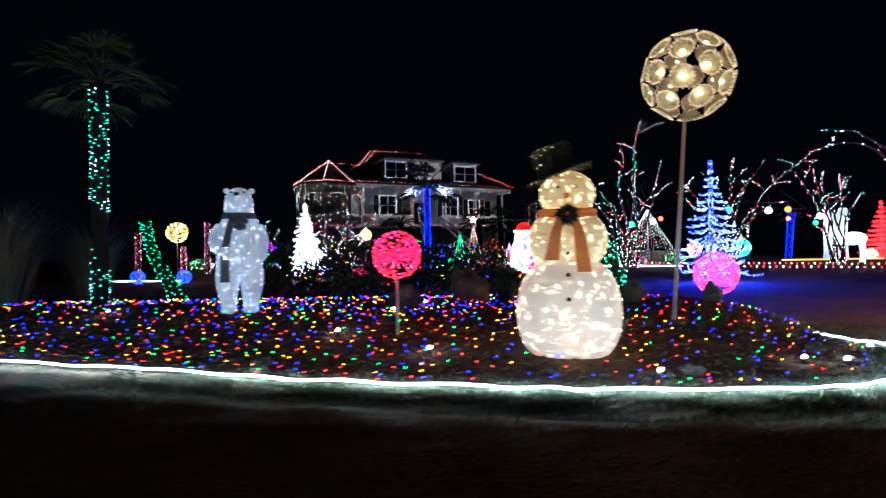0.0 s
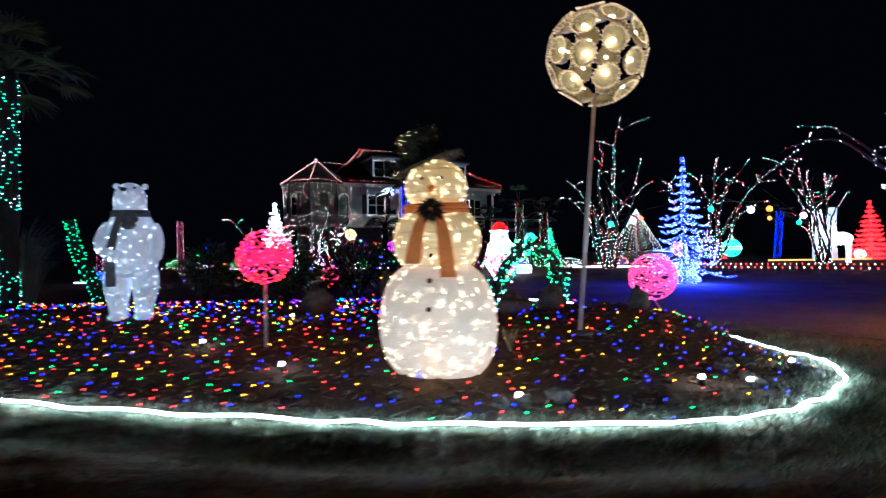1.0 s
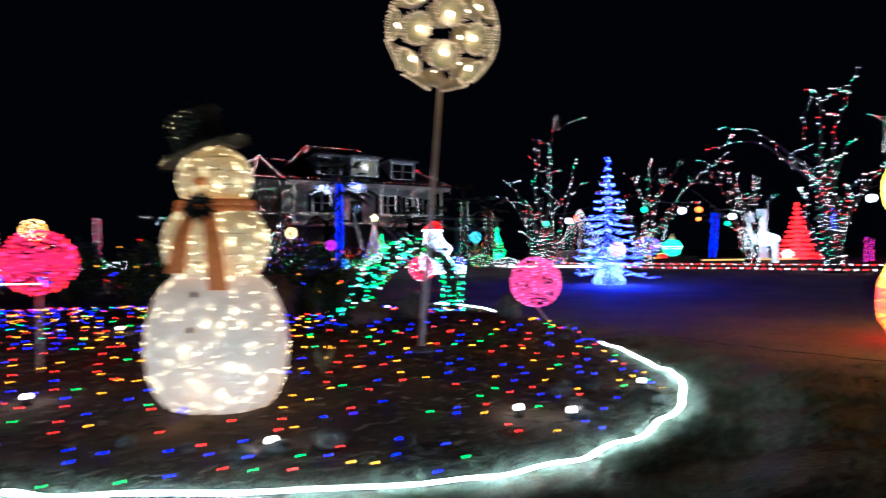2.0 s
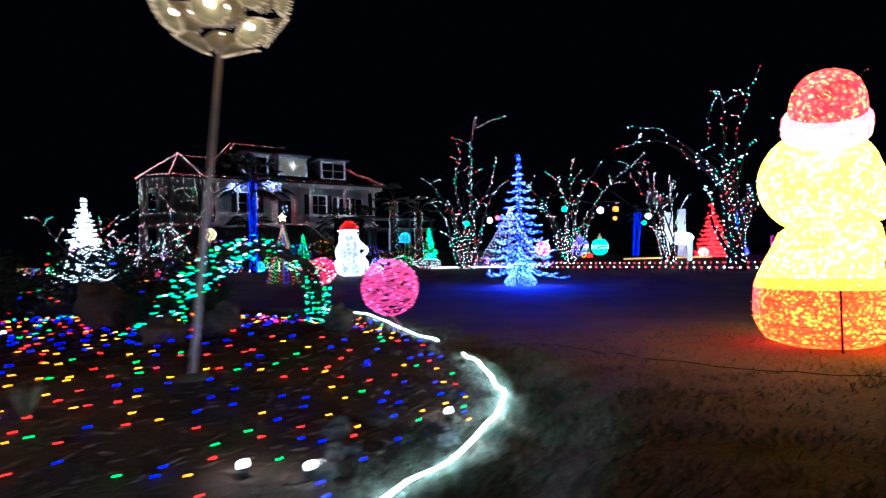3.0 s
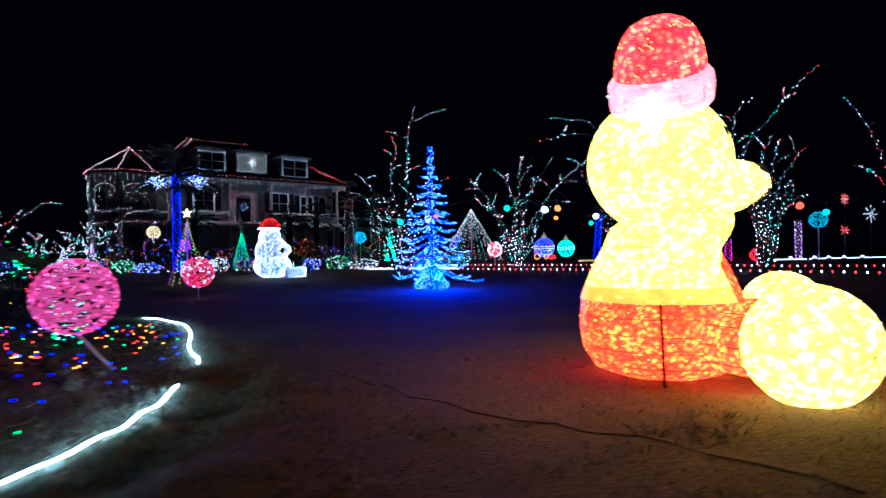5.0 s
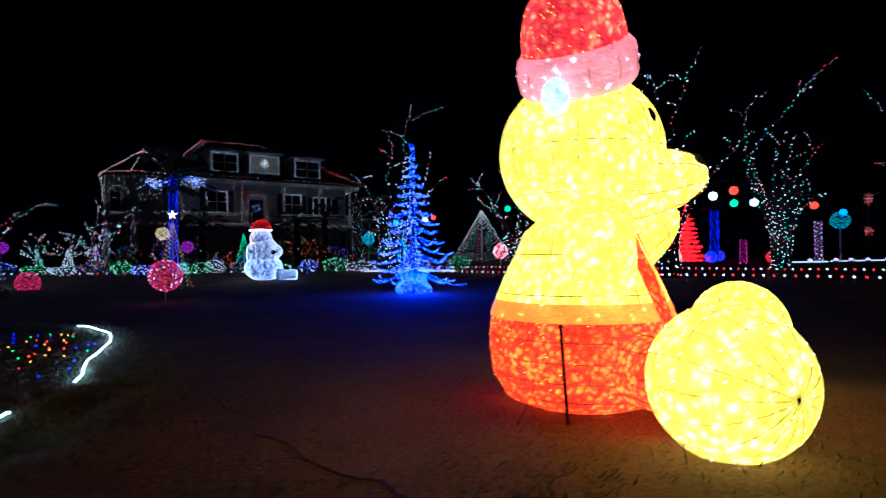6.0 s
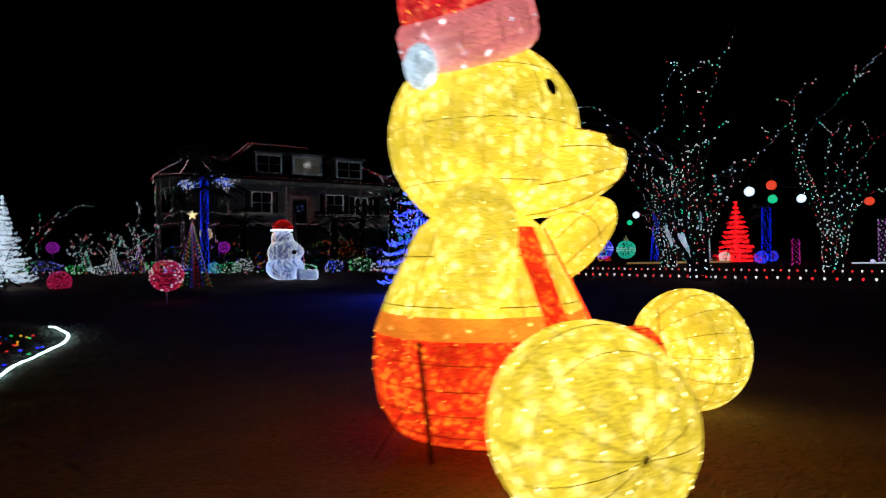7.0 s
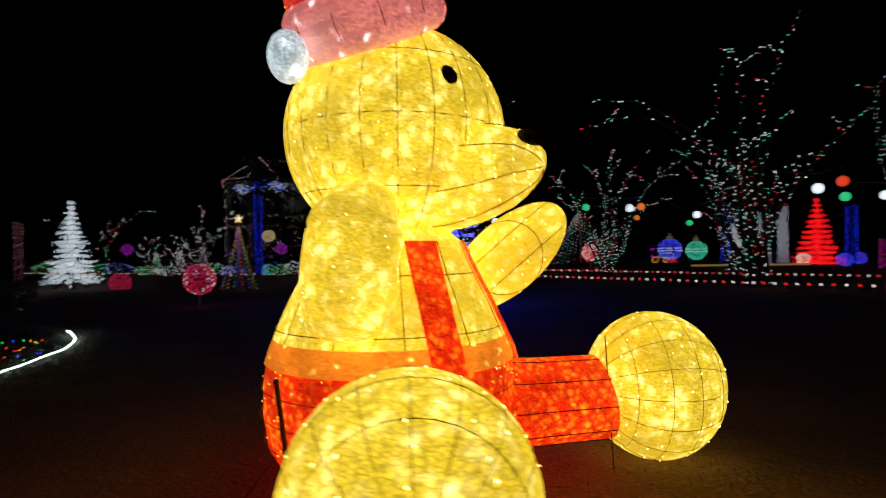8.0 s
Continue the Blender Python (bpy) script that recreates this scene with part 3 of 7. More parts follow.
    # added lamp before the base, for the bulbs' warm light on the ground
    lamp = bpy.data.lights.new("snowman_glow", "POINT")
    lamp.energy, lamp.color, lamp.shadow_soft_size = 0.35, (1.0, 0.62, 0.26), 0.05
    o = new("fill_lamp", lamp)
    o.location, o.parent = (0.0, -0.56, 0.12), e


def polar_bear(x, y, turn):
    z = ground(x, y)
    b = Bag()
    trunk = [(0.0, 0.48), (0.2, 0.5), (0.262, 0.6), (0.27, 0.72), (0.255, 0.88), (0.25, 1.02), (0.235, 1.12), (0.2, 1.19), (0.175, 1.24), (0.165, 1.3), (0.167, 1.38), (0.158, 1.45), (0.134, 1.52), (0.09, 1.57), (0.04, 1.592), (0.0, 1.596)]
    vs = [Vector((r * math.cos(6.2832 * i / 30), 0.84 * r * math.sin(6.2832 * i / 30) - (0.03 if h > 1.2 else 0), h)) for r, h in trunk for i in range(30)]
    b.add(vs, [(j * 30 + i, j * 30 + (i + 1) % 30, (j + 1) * 30 + (i + 1) % 30, (j + 1) * 30 + i) for j in range(15) for i in range(30)], 0, True)
    b.tube(curve([(0, -0.1, 1.42), (0, -0.19, 1.45), (0, -0.255, 1.475)], 6), [0.11, 0.105, 0.098, 0.088, 0.076, 0.06, 0.03], 18)
    b.ball((0, -0.265, 1.492), (0.034, 0.02, 0.024), 2, 10, 8)
    for h0, h1, n in ((0.52, 1.12, 80), (1.28, 1.54, 34)):
        for i in range(n):
            h, a = h0 + (h1 - h0) * (i + 0.5) / n, i * 2.39996 + R.uniform(-0.2, 0.2)
            r = np.interp(h, [q[1] for q in trunk], [q[0] for q in trunk])
            b.bulb((r * math.cos(a), 0.84 * r * math.sin(a) - (0.03 if h > 1.2 else 0), h), 0.0062, 1)
    for s in (-1, 1):
        b.ball((s * 0.145, 0.0, 1.555), (0.034, 0.024, 0.036), 0, 12, 8)
        b.ball((s * 0.075, -0.135, 1.525), (0.015, 0.012, 0.014), 2, 8, 6)
        leg = curve([(s * 0.12, 0, 0.62), (s * 0.14, -0.01, 0.42), (s * 0.135, -0.02, 0.2), (s * 0.125, -0.02, 0.02)], 10)
        fat = [0.13, 0.14, 0.145, 0.142, 0.135, 0.124, 0.112, 0.1, 0.092, 0.088, 0.09]
        b.tube(leg, fat, 18)
        for i in range(30):
            q = R.randrange(1, 10)
            a = i * 2.39996
            b.bulb(leg[q] + Vector((fat[q] * math.cos(a), fat[q] * math.sin(a), R.uniform(-0.02, 0.02))), 0.0062, 1)
        b.ball((s * 0.13, -0.07, 0.045), (0.09, 0.14, 0.055), 0, 16, 10)
    near = curve([(-0.2, 0, 1.1), (-0.25, -0.09, 0.9), (-0.17, -0.21, 0.8), (-0.03, -0.25, 0.70)], 10)
    b.tube(near, [0.08, 0.092, 0.095, 0.095, 0.09, 0.085, 0.085, 0.082, 0.08, 0.085, 0.05], 14)
    b.tube(curve([(0.2, 0, 1.1), (0.255, -0.03, 0.9), (0.245, -0.09, 0.66)], 8), [0.08, 0.09, 0.092, 0.09, 0.088, 0.085, 0.08, 0.078, 0.04], 14)
    for i in range(26):
        q, a = R.randrange(1, 10), R.uniform(0, 6.28)
        b.bulb(near[q] + Vector((0.085 * math.cos(a), -0.085 * abs(math.sin(a)), 0.05 * math.sin(a))), 0.0095, 1)
    # scarf: a flat wound band, a knot and one hanging tail
    band = [(0.19, 1.19), (0.2, 1.2), (0.196, 1.26), (0.175, 1.275)]
    vs = [Vector((r * math.cos(6.2832 * i / 28), 0.86 * r * math.sin(6.2832 * i / 28) - 0.015, h)) for r, h in band for i in range(28)]
    b.add(vs, [(j * 28 + i, j * 28 + (i + 1) % 28, (j + 1) * 28 + (i + 1) % 28, (j + 1) * 28 + i) for j in range(3) for i in range(28)], 3, True)
    b.ball((0.03, -0.19, 1.16), (0.1, 0.035, 0.055), 3, 14, 8)
    b.ball((0.03, -0.2, 1.09), (0.075, 0.03, 0.05), 3, 14, 8)
    tail = curve([(-0.06, -0.2, 1.19), (-0.1, -0.245, 1.0), (-0.13, -0.29, 0.75), (-0.14, -0.24, 0.4)], 12)
    for i in range(12):
        p, q = tail[i], tail[i + 1]
        w0, w1 = 0.034 + 0.0016 * i, 0.0356 + 0.0016 * i
        b.add([p + Vector((-w0, 0, 0)), p + Vector((w0, 0, 0)), q + Vector((w1, 0, 0)), q + Vector((-w1, 0, 0)),
               p + Vector((-w0, 0.02, 0)), p + Vector((w0, 0.02, 0)), q + Vector((w1, 0.02, 0)), q + Vector((-w1, 0.02, 0))],
              [(0, 1, 2, 3), (7, 6, 5, 4), (0, 3, 7, 4), (1, 5, 6, 2)], 3)
    ob = b.put("lit_polar_bear", [F_POLAR, L_COOL, BLACK, DARKSCARF])
    ob.matrix_world = Matrix.LocRotScale((x, y, z), Euler((0, 0, radians(turn))), (1.03, 1.03, 0.99))
    tagged(ob, "standing white mesh polar bear with grey scarf and cool bulbs", "bear figure")


def cup_ball():
    """The large ball of fluted plastic saucers on its leaning pole."""
    foot, top = Vector((2.18, 5.2, 0.0)), Vector((2.35, 5.28, 2.06))
    foot.z = ground(foot.x, foot.y)
    e = thing("saucer_ball_lamp", foot, "ball of glowing fluted plastic saucers on a leaning pole", "light ball")
    b = Bag()
    b.tube([foot - foot, top - foot + Vector((0.01, 0, 0.1))], [0.021, 0.014], 12)
    b.put("pole", POLE, e)
    b = Bag()
    b.lathe([(0.0, 0.035), (0.05, 0.03), (0.1, 0.012), (0.11, 0.0), (0, 0)], n=16)
    b.put("foot_plate", STONE, e)
    c = Vector((2.37, 5.24, 2.47)) - foot
    inner = mat("saucer_plastic", (0.36, 0.33, 0.2), (0.56, 0.52, 0.34), 0.3, 10, 60, 0.15)
    # rim teeth emit, in place of bulb light caught by the plastic edge
    edge_m = glow("saucer_rim_glow", (1.0, 0.7, 0.42), 1.6)
    core = glow("saucer_bulb", (1.0, 0.75, 0.48), 15, True)
    cup = Bag()
    n = 36
    prof = [(0.012, 0.0), (0.043, 0.01), (0.07, 0.028), (0.087, 0.057)]
    vs, fs = [], []
    for j, (r, h) in enumerate(prof):
        for i in range(n):
            a = 2 * math.pi * i / n
            rr = r * (1 + (0.09 if j == 3 else 0.0) * (1 if i % 2 else -1))
            vs.append((rr * math.cos(a), rr * math.sin(a), h))
    for j in range(3):
        for i in range(n):
            fs.append((j * n + i, j * n + (i + 1) % n, (j + 1) * n + (i + 1) % n, (j + 1) * n + i))
    cup.add(vs, fs, 0)
    for i in range(n):
        a = 2 * math.pi * i / n
        d = Vector((math.cos(a), math.sin(a), 0))
        cup.tube([d * 0.083 + Vector((0, 0, 0.053)), d * (0.1 if i % 2 else 0.09) + Vector((0, 0, 0.066))], 0.002, 3, 1)
    cup.ball((0, 0, 0.02), 0.0165, 2, 10, 6)
    me = cup.mesh("saucer", [inner, edge_m, core])
    # saucers on the twelve corners and twenty faces of an icosahedron
    g = (1 + 5 ** 0.5) / 2
    corners = [Vector(v).normalized() for p in (-1, 1) for q in (-g, g) for v in ((0, p, q), (p, q, 0), (q, 0, p))]
    faces = [(a + b + d).normalized() for a, b, d in itertools.combinations(corners, 3) if min(a.dot(b), b.dot(d), d.dot(a)) > 0.4]
    turn = Vector((-0.5, -0.85, -0.25)).to_track_quat("Z", "Y").to_matrix() @ corners[0].to_track_quat("Z", "Y").to_matrix().inverted()
    for d in corners + faces:
        d = turn @ d
        if d.z < -0.93:
            continue
        o = new("saucer", me)
        o.parent = e
        o.matrix_local = Matrix.Translation(c + d * 0.325) @ d.to_track_quat("Z", "Y").to_matrix().to_4x4() @ Matrix.Scale(1.16, 4)
    # added lamp at the centre, standing for the light of all saucer bulbs
    lamp = bpy.data.lights.new("saucer_glow", "POINT")
    lamp.energy, lamp.color, lamp.shadow_soft_size = 1.2, (1.0, 0.6, 0.32), 0.1
    o = new("fill_lamp", lamp)
    o.location, o.parent = c, e


def wire_ball(x, y, zc, r, bulbs, name, label, group, stake=True, size=0.011, wires=9, lean=(0, 0), at_ground=None, count=150):
    z = ground(x, y)
    e = thing(name, (x, y, z), label, "light ball", group)
    b = Bag()
    c = Vector((0, 0, zc - z))
    for w in range(wires):
        ax = Matrix.Rotation(R.uniform(0, 6), 3, "Z") @ Matrix.Rotation(R.uniform(0, 3), 3, "X")
        path = [c + ax @ Vector((math.cos(t), math.sin(t), 0)) * r for t in np.linspace(0, 2 * math.pi, 25)]
        b.tube(path, 0.004 + 0.008 * r, 4, 0, False)
    b.put("wire_frame", bulbs[0][1], e)
    b = Bag()
    surface_bulbs(b, c, r, count, size, list(range(len(bulbs))))
    b.put("bulb_string", [m for m, _ in bulbs], e)
    if stake:
        b = Bag()
        b.tube([(lean[0], lean[1], -0.02), c - Vector((0, 0, r * 0.95))], 0.012 if r < 0.4 else 0.03, 8)
        b.put("stake", POLE, e)
    return e


RED_WIRE = fabric("red_ball_cord", (0.5, 0.03, 0.1), (1.0, 0.02, 0.14), 0.5, 1.4)
PINK_WIRE = fabric("pink_ball_cord", (0.6, 0.1, 0.3), (1.0, 0.1, 0.36), 0.5, 1.2)
TEAL_WIRE = fabric("teal_ball_cord", (0.1, 0.5, 0.45), (0.05, 0.7, 0.6), 0.3, 0.9)
PURPLE_WIRE = fabric("purple_ball_cord", (0.4, 0.05, 0.5), (0.6, 0.03, 0.8), 0.3, 0.9)
BLUE_WIRE = fabric("blue_ball_cord", (0.05, 0.1, 0.5), (0.03, 0.12, 1.0), 0.3, 0.9)
GOLD_WIRE = fabric("gold_ball_cord", (0.6, 0.5, 0.2), (0.9, 0.7, 0.3), 0.3, 0.8)


def wrapped_arch():
    """A low arch of vine, thickly wrapped with green bulbs."""
    pts = [(1.5, 6.5), (1.75, 6.95), (2.05, 7.5), (2.35, 8.1), (2.66, 8.6), (2.74, 8.78), (2.74, 8.8)]
    hs = [0.03, 0.45, 0.78, 0.88, 0.74, 0.4, 0.0]
    e = thing("vine_arch", (2.2, 7.6, ground(2.2, 7.6)), "low vine arch wrapped in green bulbs", "arch")
    o = Vector((2.2, 7.6, ground(2.2, 7.6)))
    path = curve([Vector((x, y, ground(x, y) + h)) - o for (x, y), h in zip(pts, hs)], 40)
    b = Bag()
    for s in range(4):
        b.tube([p + Vector((0.05 * math.sin(i * 0.7 + s * 1.6), 0.05 * math.cos(i * 0.6 + s * 1.6), 0.03 * math.sin(i + s))) for i, p in enumerate(path)], 0.022, 6)
    b.put("stem", BARK, e)
    b = Bag()
    for i in range(450):
        p = path[R.randrange(41)] + Vector((R.gauss(0, 0.05), R.gauss(0, 0.05), R.gauss(0, 0.045)))
        b.blade(p, Vector((R.gauss(0, 1), R.gauss(0, 1), R.gauss(0, 1))).normalized() * 0.06, 0.014)
    b.put("leaves", LEAF, e)
    b = Bag()
    for i in range(330):
        k = R.choice((R.randrange(15), R.randrange(41), R.randrange(30, 41)))
        wide = 0.17 if k > 29 else 0.15
        p = path[k] + Vector((R.gauss(0, 1), R.gauss(0, 1), R.gauss(0, 1))).normalized() * wide * R.uniform(0.75, 1.05)
        b.bulb(p, R.uniform(0.009, 0.013), R.choice([0, 0, 0, 1, 1, 2]))
    b.put("bulb_string", [L_TEAL, L_GREEN, L_COOL], e)


snowman(1.02, 4.36)
polar_bear(-2.55, 7.0, 14)
cup_ball()
wire_ball(-0.39, 5.12, 0.83, 0.215, [(L_PINK, RED_WIRE), (L_RED, 0)], "red_light_ball", "red-pink cord light ball on a stake", "light balls on stakes", wires=19, count=110)
wire_ball(3.49, 7.07, 0.525, 0.265, [(L_ROSE, PINK_WIRE), (L_ROSE, 0), (L_PINK, 0)], "pink_light_ball", "pink wire light ball on a leaning stake", "light balls on stakes", wires=22, lean=(0.22, 0.05), count=150)
wrapped_arch()


# ---------- the great seated bear ----------
def great_bear():
    o = Vector((7.877, 6.628, 0.0))
    o.z = ground(o.x, o.y)
    turn = Matrix.Rotation(radians(-17), 3, "Z")   # it faces along +x in its own frame
    b = Bag()
    Y, RD, BD, HT, FU, PM, WR, BU, BK, OR = range(10)
    body = [(0.0, 0.0), (0.30, 0.0), (0.44, 0.05), (0.515, 0.17), (0.535, 0.3), (0.53, 0.42), (0.52, 0.49)]
    AX = (-0.05, -0.03, 0)
    b.lathe([(r * 0.95, h) for r, h in body], AX, RD, 40)
    b.lathe([(0.502, 0.49), (0.487, 0.54), (0.47, 0.58)], AX, BD, 40)
    b.lathe([(0.47, 0.58), (0.448, 0.635), (0.41, 0.72), (0.355, 0.825), (0.30, 0.95), (0.2, 1.03)], AX, Y, 40)
    hc = Vector((-0.03, 0.0, 1.386))
    face = Matrix.Rotation(radians(-13), 3, "Z")   # the head looks a little aside
    b.ball(hc, (0.455, 0.455, 0.455), Y, 48, 30)
    snout = [hc + face @ Vector(p) for p in ((0.05, 0, -0.175), (0.17, 0, -0.18), (0.3, 0, -0.18), (0.4, 0, -0.175), (0.5, 0, -0.165), (0.565, 0, -0.16), (0.61, 0, -0.165), (0.64, 0, -0.17), (0.655, 0, -0.175))]
    rs = [0.225, 0.222, 0.207, 0.185, 0.155, 0.125, 0.09, 0.055, 0.012]
    b.tube(snout, rs, 32, Y)
    b.ball(hc + face @ Vector((0.6, 0, -0.085)), (0.052, 0.075, 0.042), BK, 16, 10, face @ Matrix.Rotation(radians(50), 3, "Y"))
    for s in (-1, 1):
        d = (face @ Vector((0.372, s * 0.185, 0.147))).normalized()
        b.ball(hc + d * 0.448, (0.014, 0.037, 0.042), BK, 14, 10, d.to_track_quat("X", "Z").to_matrix())
    # arms: one hangs by the side, the other is raised
    arm = curve([(-0.01, -0.37, 1.07), (0.0, -0.44, 0.95), (0.0, -0.47, 0.82), (0.0, -0.47, 0.69)], 12)
    b.tube(arm, [0.09, 0.14, 0.16, 0.165, 0.165, 0.165, 0.165, 0.165, 0.165, 0.165, 0.165, 0.155, 0.12], 24, Y)
    b.ball(arm[0], (0.14, 0.12, 0.1), Y, 20, 12)
    b.ball(arm[-1], (0.155, 0.15, 0.085), Y, 20, 12)
    up = Matrix.Rotation(radians(10), 3, "Z") @ Matrix.Rotation(radians(-41), 3, "Y")
    ac = Vector((0.35, 0.37, 0.88))
    b.ball(ac, (0.335, 0.14, 0.162), Y, 32, 20, up)
    # legs and feet
    feet = []
    for s, ang, ln in ((-1, -66.4, 1.015), (1, 24.9, 1.075)):
        d = Vector((math.cos(radians(ang)), math.sin(radians(ang)), 0))
        p0, p1 = d * 0.25 + Vector((0, 0, 0.26)), d * (ln - 0.22) + Vector((0, 0, 0.28))
        b.tube([p0, p0.lerp(p1, 0.5), p1], [0.2, 0.18, 0.175], 28, RD)
        side = Vector((-d.y, d.x, 0))
        for q in range(10):
            a = 2 * math.pi * q / 10
            rim = side * math.cos(a) + Vector((0, 0, math.sin(a)))
            b.tube([p + rim * (r + 0.002) for p, r in ((p0, 0.2), (p0.lerp(p1, 0.5), 0.18), (p1, 0.175))], 0.0022, 4, BK, False)
        fc = d * ln + Vector((0, 0, 0.322))
        fm = Matrix.Rotation(radians(ang), 3, "Z")
        fr = (0.305, 0.31, 0.31) if s < 0 else (0.29, 0.297, 0.315)
        b.ball(fc, fr, Y, 36, 24, fm)
        feet.append((fc, fr, fm))
    # straps of the overalls
    for a0 in (-43, 8):
        path = []
        for j in range(11):
            t = j / 10
            h = 0.48 + 0.47 * t
            rr = np.interp(h, [0.42, 0.52, 0.62, 0.72, 0.825, 0.95], [0.525, 0.5, 0.455, 0.41, 0.355, 0.30]) + 0.012
            a = radians(a0 * (1 + 0.03 * t))
            path.append((rr, a, h))
        w = 0.065
        vs, fs = [], []
        for rr, a, h in path:
            for q in (-1, 1):
                vs.append((AX[0] + rr * math.cos(a + q * w / rr), AX[1] + rr * math.sin(a + q * w / rr), h))
        for j in range(10):
            fs.append((2 * j, 2 * j + 1, 2 * j + 3, 2 * j + 2))
        b.add(vs, fs, RD, True)
    # hat: fur roll, tall red crown, pompom at the back
    ht = Matrix.Rotation(radians(-11), 3, "Y") @ Matrix.Rotation(radians(28), 3, "X")
    hb = hc + Vector((-0.02, -0.15, 0.35))
    ring = [hb + ht @ Vector((0.24 * math.cos(a), 0.24 * math.sin(a), 0.05)) for a in np.linspace(0, 2 * math.pi, 41)]
    for dz, rr in ((0.0, 0.075), (0.05, 0.078), (0.1, 0.075)):
        b.tube([p + ht @ Vector((0, 0, dz)) for p in ring], rr, 12, FU, False)
    prof = [(0.272, 0.1), (0.274, 0.19), (0.268, 0.275), (0.248, 0.365), (0.21, 0.45), (0.155, 0.51), (0.08, 0.543), (0.0, 0.552)]
    n = 32
    vs = [hb + ht @ Vector((r * math.cos(2 * math.pi * i / n), r * math.sin(2 * math.pi * i / n), z)) for r, z in prof for i in range(n)]
    fs = [(j * n + i, j * n + (i + 1) % n, (j + 1) * n + (i + 1) % n, (j + 1) * n + i) for j in range(len(prof) - 1) for i in range(n)]
    b.add(vs, fs, HT, True)
    pm = Vector((-0.205, -0.51, 1.585))
    b.ball(pm, (0.068, 0.075, 0.092), PM, 20, 14)
    # wire frame
    for i in range(12):
        a = 2 * math.pi * i / 12
        seam = [hb + ht @ Vector(((0.24 + 0.079 * math.cos(q)) * math.cos(a), (0.24 + 0.079 * math.cos(q)) * math.sin(a), 0.1 + 0.128 * math.sin(q))) for q in np.linspace(-1.4, 1.4, 9)]
        b.tube(seam, 0.002, 4, WR, False)
    ribs(b, hc, 0.4535, 11, WR, 0.0020, rings=3)
    for q in range(8):
        a = math.pi * (q + 0.5) / 4
        b.tube([p + Vector((0, math.cos(a), math.sin(a))) * (r + 0.002) for p, r in zip(snout, rs)], 0.002, 4, WR, False)
    for fc, fr, fm in feet:
        ribs(b, fc, (fr[2], fr[1], fr[0]), 8, WR, 0.0012, fm @ Matrix.Rotation(radians(90), 3, "Y"), 4)
    ribs(b, ac, (0.335, 0.14, 0.162), 3, WR, 0.002, up, 2)
    for h, rr in ((0.1, 0.452), (0.2, 0.503), (0.3, 0.518), (0.4, 0.513), (0.62, 0.46), (0.825, 0.355)):
        b.tube([(AX[0] + rr * 1.004 * math.cos(a), AX[1] + rr * 1.004 * math.sin(a), h) for a in np.linspace(0, 2 * math.pi, 41)], 0.002, 4, WR, False)
    for i in range(12):
        a = 2 * math.pi * i / 12
        b.tube([(AX[0] + r * 1.004 * math.cos(a), AX[1] + r * 1.004 * math.sin(a), h) for r, h in ((0.47, 0.58), (0.448, 0.635), (0.41, 0.72), (0.355, 0.825), (0.30, 0.95))], 0.002, 4, WR, False)
    # bulbs
    rb = random.Random(11)
    surface_bulbs(b, hc, 0.4515, 170, 0.0033, [BU], None, rb)
    for i in range(60):
        q, a = rb.randrange(2, 8), rb.uniform(0, 6.28)
        b.bulb(snout[q] + Vector((0, math.cos(a), math.sin(a))) * rs[q], 0.0033, BU)
    for fc, fr, fm in feet:
        surface_bulbs(b, fc, [v * 0.99 for v in fr], 130, 0.005, [BU], fm, rb)
    surface_bulbs(b, ac, (0.335, 0.14, 0.162), 60, 0.0033, [BU], up, rb)
    for i in range(60):
        p = arm[rb.randrange(1, 13)]
        d = Vector((rb.gauss(0, 1), rb.gauss(0, 1), 0)).normalized()
        b.bulb(p + d * 0.1645 + Vector((0, 0, rb.uniform(-0.02, 0.02))), 0.0033, BU)
    for i in range(150):
        h, a = rb.uniform(0.48, 0.95), rb.uniform(0, 6.28)
        rr = np.interp(h, [0.42, 0.52, 0.62, 0.72, 0.825, 0.95], [0.525, 0.5, 0.455, 0.41, 0.355, 0.30])
        b.bulb((AX[0] + 0.97 * rr * math.cos(a), AX[1] + 0.97 * rr * math.sin(a), h), 0.0033, BU)
    for i in range(120):
        h, a = 0.06 + 0.44 * rb.random() ** 0.6, rb.uniform(0, 6.28)
        rr = np.interp(h, [0.05, 0.17, 0.3, 0.42, 0.52], [0.44, 0.515, 0.535, 0.53, 0.512])
        b.bulb((AX[0] + 0.967 * rr * math.cos(a), AX[1] + 0.967 * rr * math.sin(a), h), 0.0032, OR)
    for i in range(90):
        h, a = rb.uniform(0.18, 0.53), rb.uniform(0, 6.28)
        rr = np.interp(h, [0.1, 0.19, 0.275, 0.365, 0.45, 0.51, 0.55], [0.272, 0.274, 0.268, 0.248, 0.21, 0.155, 0.08])
        b.bulb(hb + ht @ Vector((rr * math.cos(a), rr * math.sin(a), h)), 0.0036, OR)
    for i in range(60):
        a, q = rb.uniform(0, 6.28), rb.uniform(-0.3, 1.5)
        b.bulb(hb + ht @ Vector(((0.24 + 0.077 * math.cos(q)) * math.cos(a), (0.24 + 0.077 * math.cos(q)) * math.sin(a), 0.1 + 0.12 * math.sin(q))), 0.008, PM)
    ob = b.put("lit_seated_bear", [F_BEAR, F_RED, F_BAND, F_HAT, F_FUR, F_POM, AMBER, glow("bear_bulb", (1.0, 0.78, 0.28), 38), BLACK, glow("bear_orange_bulb", (1.0, 0.4, 0.03), 26)])
    ob.matrix_world = Matrix.Translation(o) @ turn.to_4x4() @ Matrix.Scale(1.195, 4)
    tagged(ob, "giant seated yellow mesh bear with red overalls and hat", "bear figure")


great_bear()


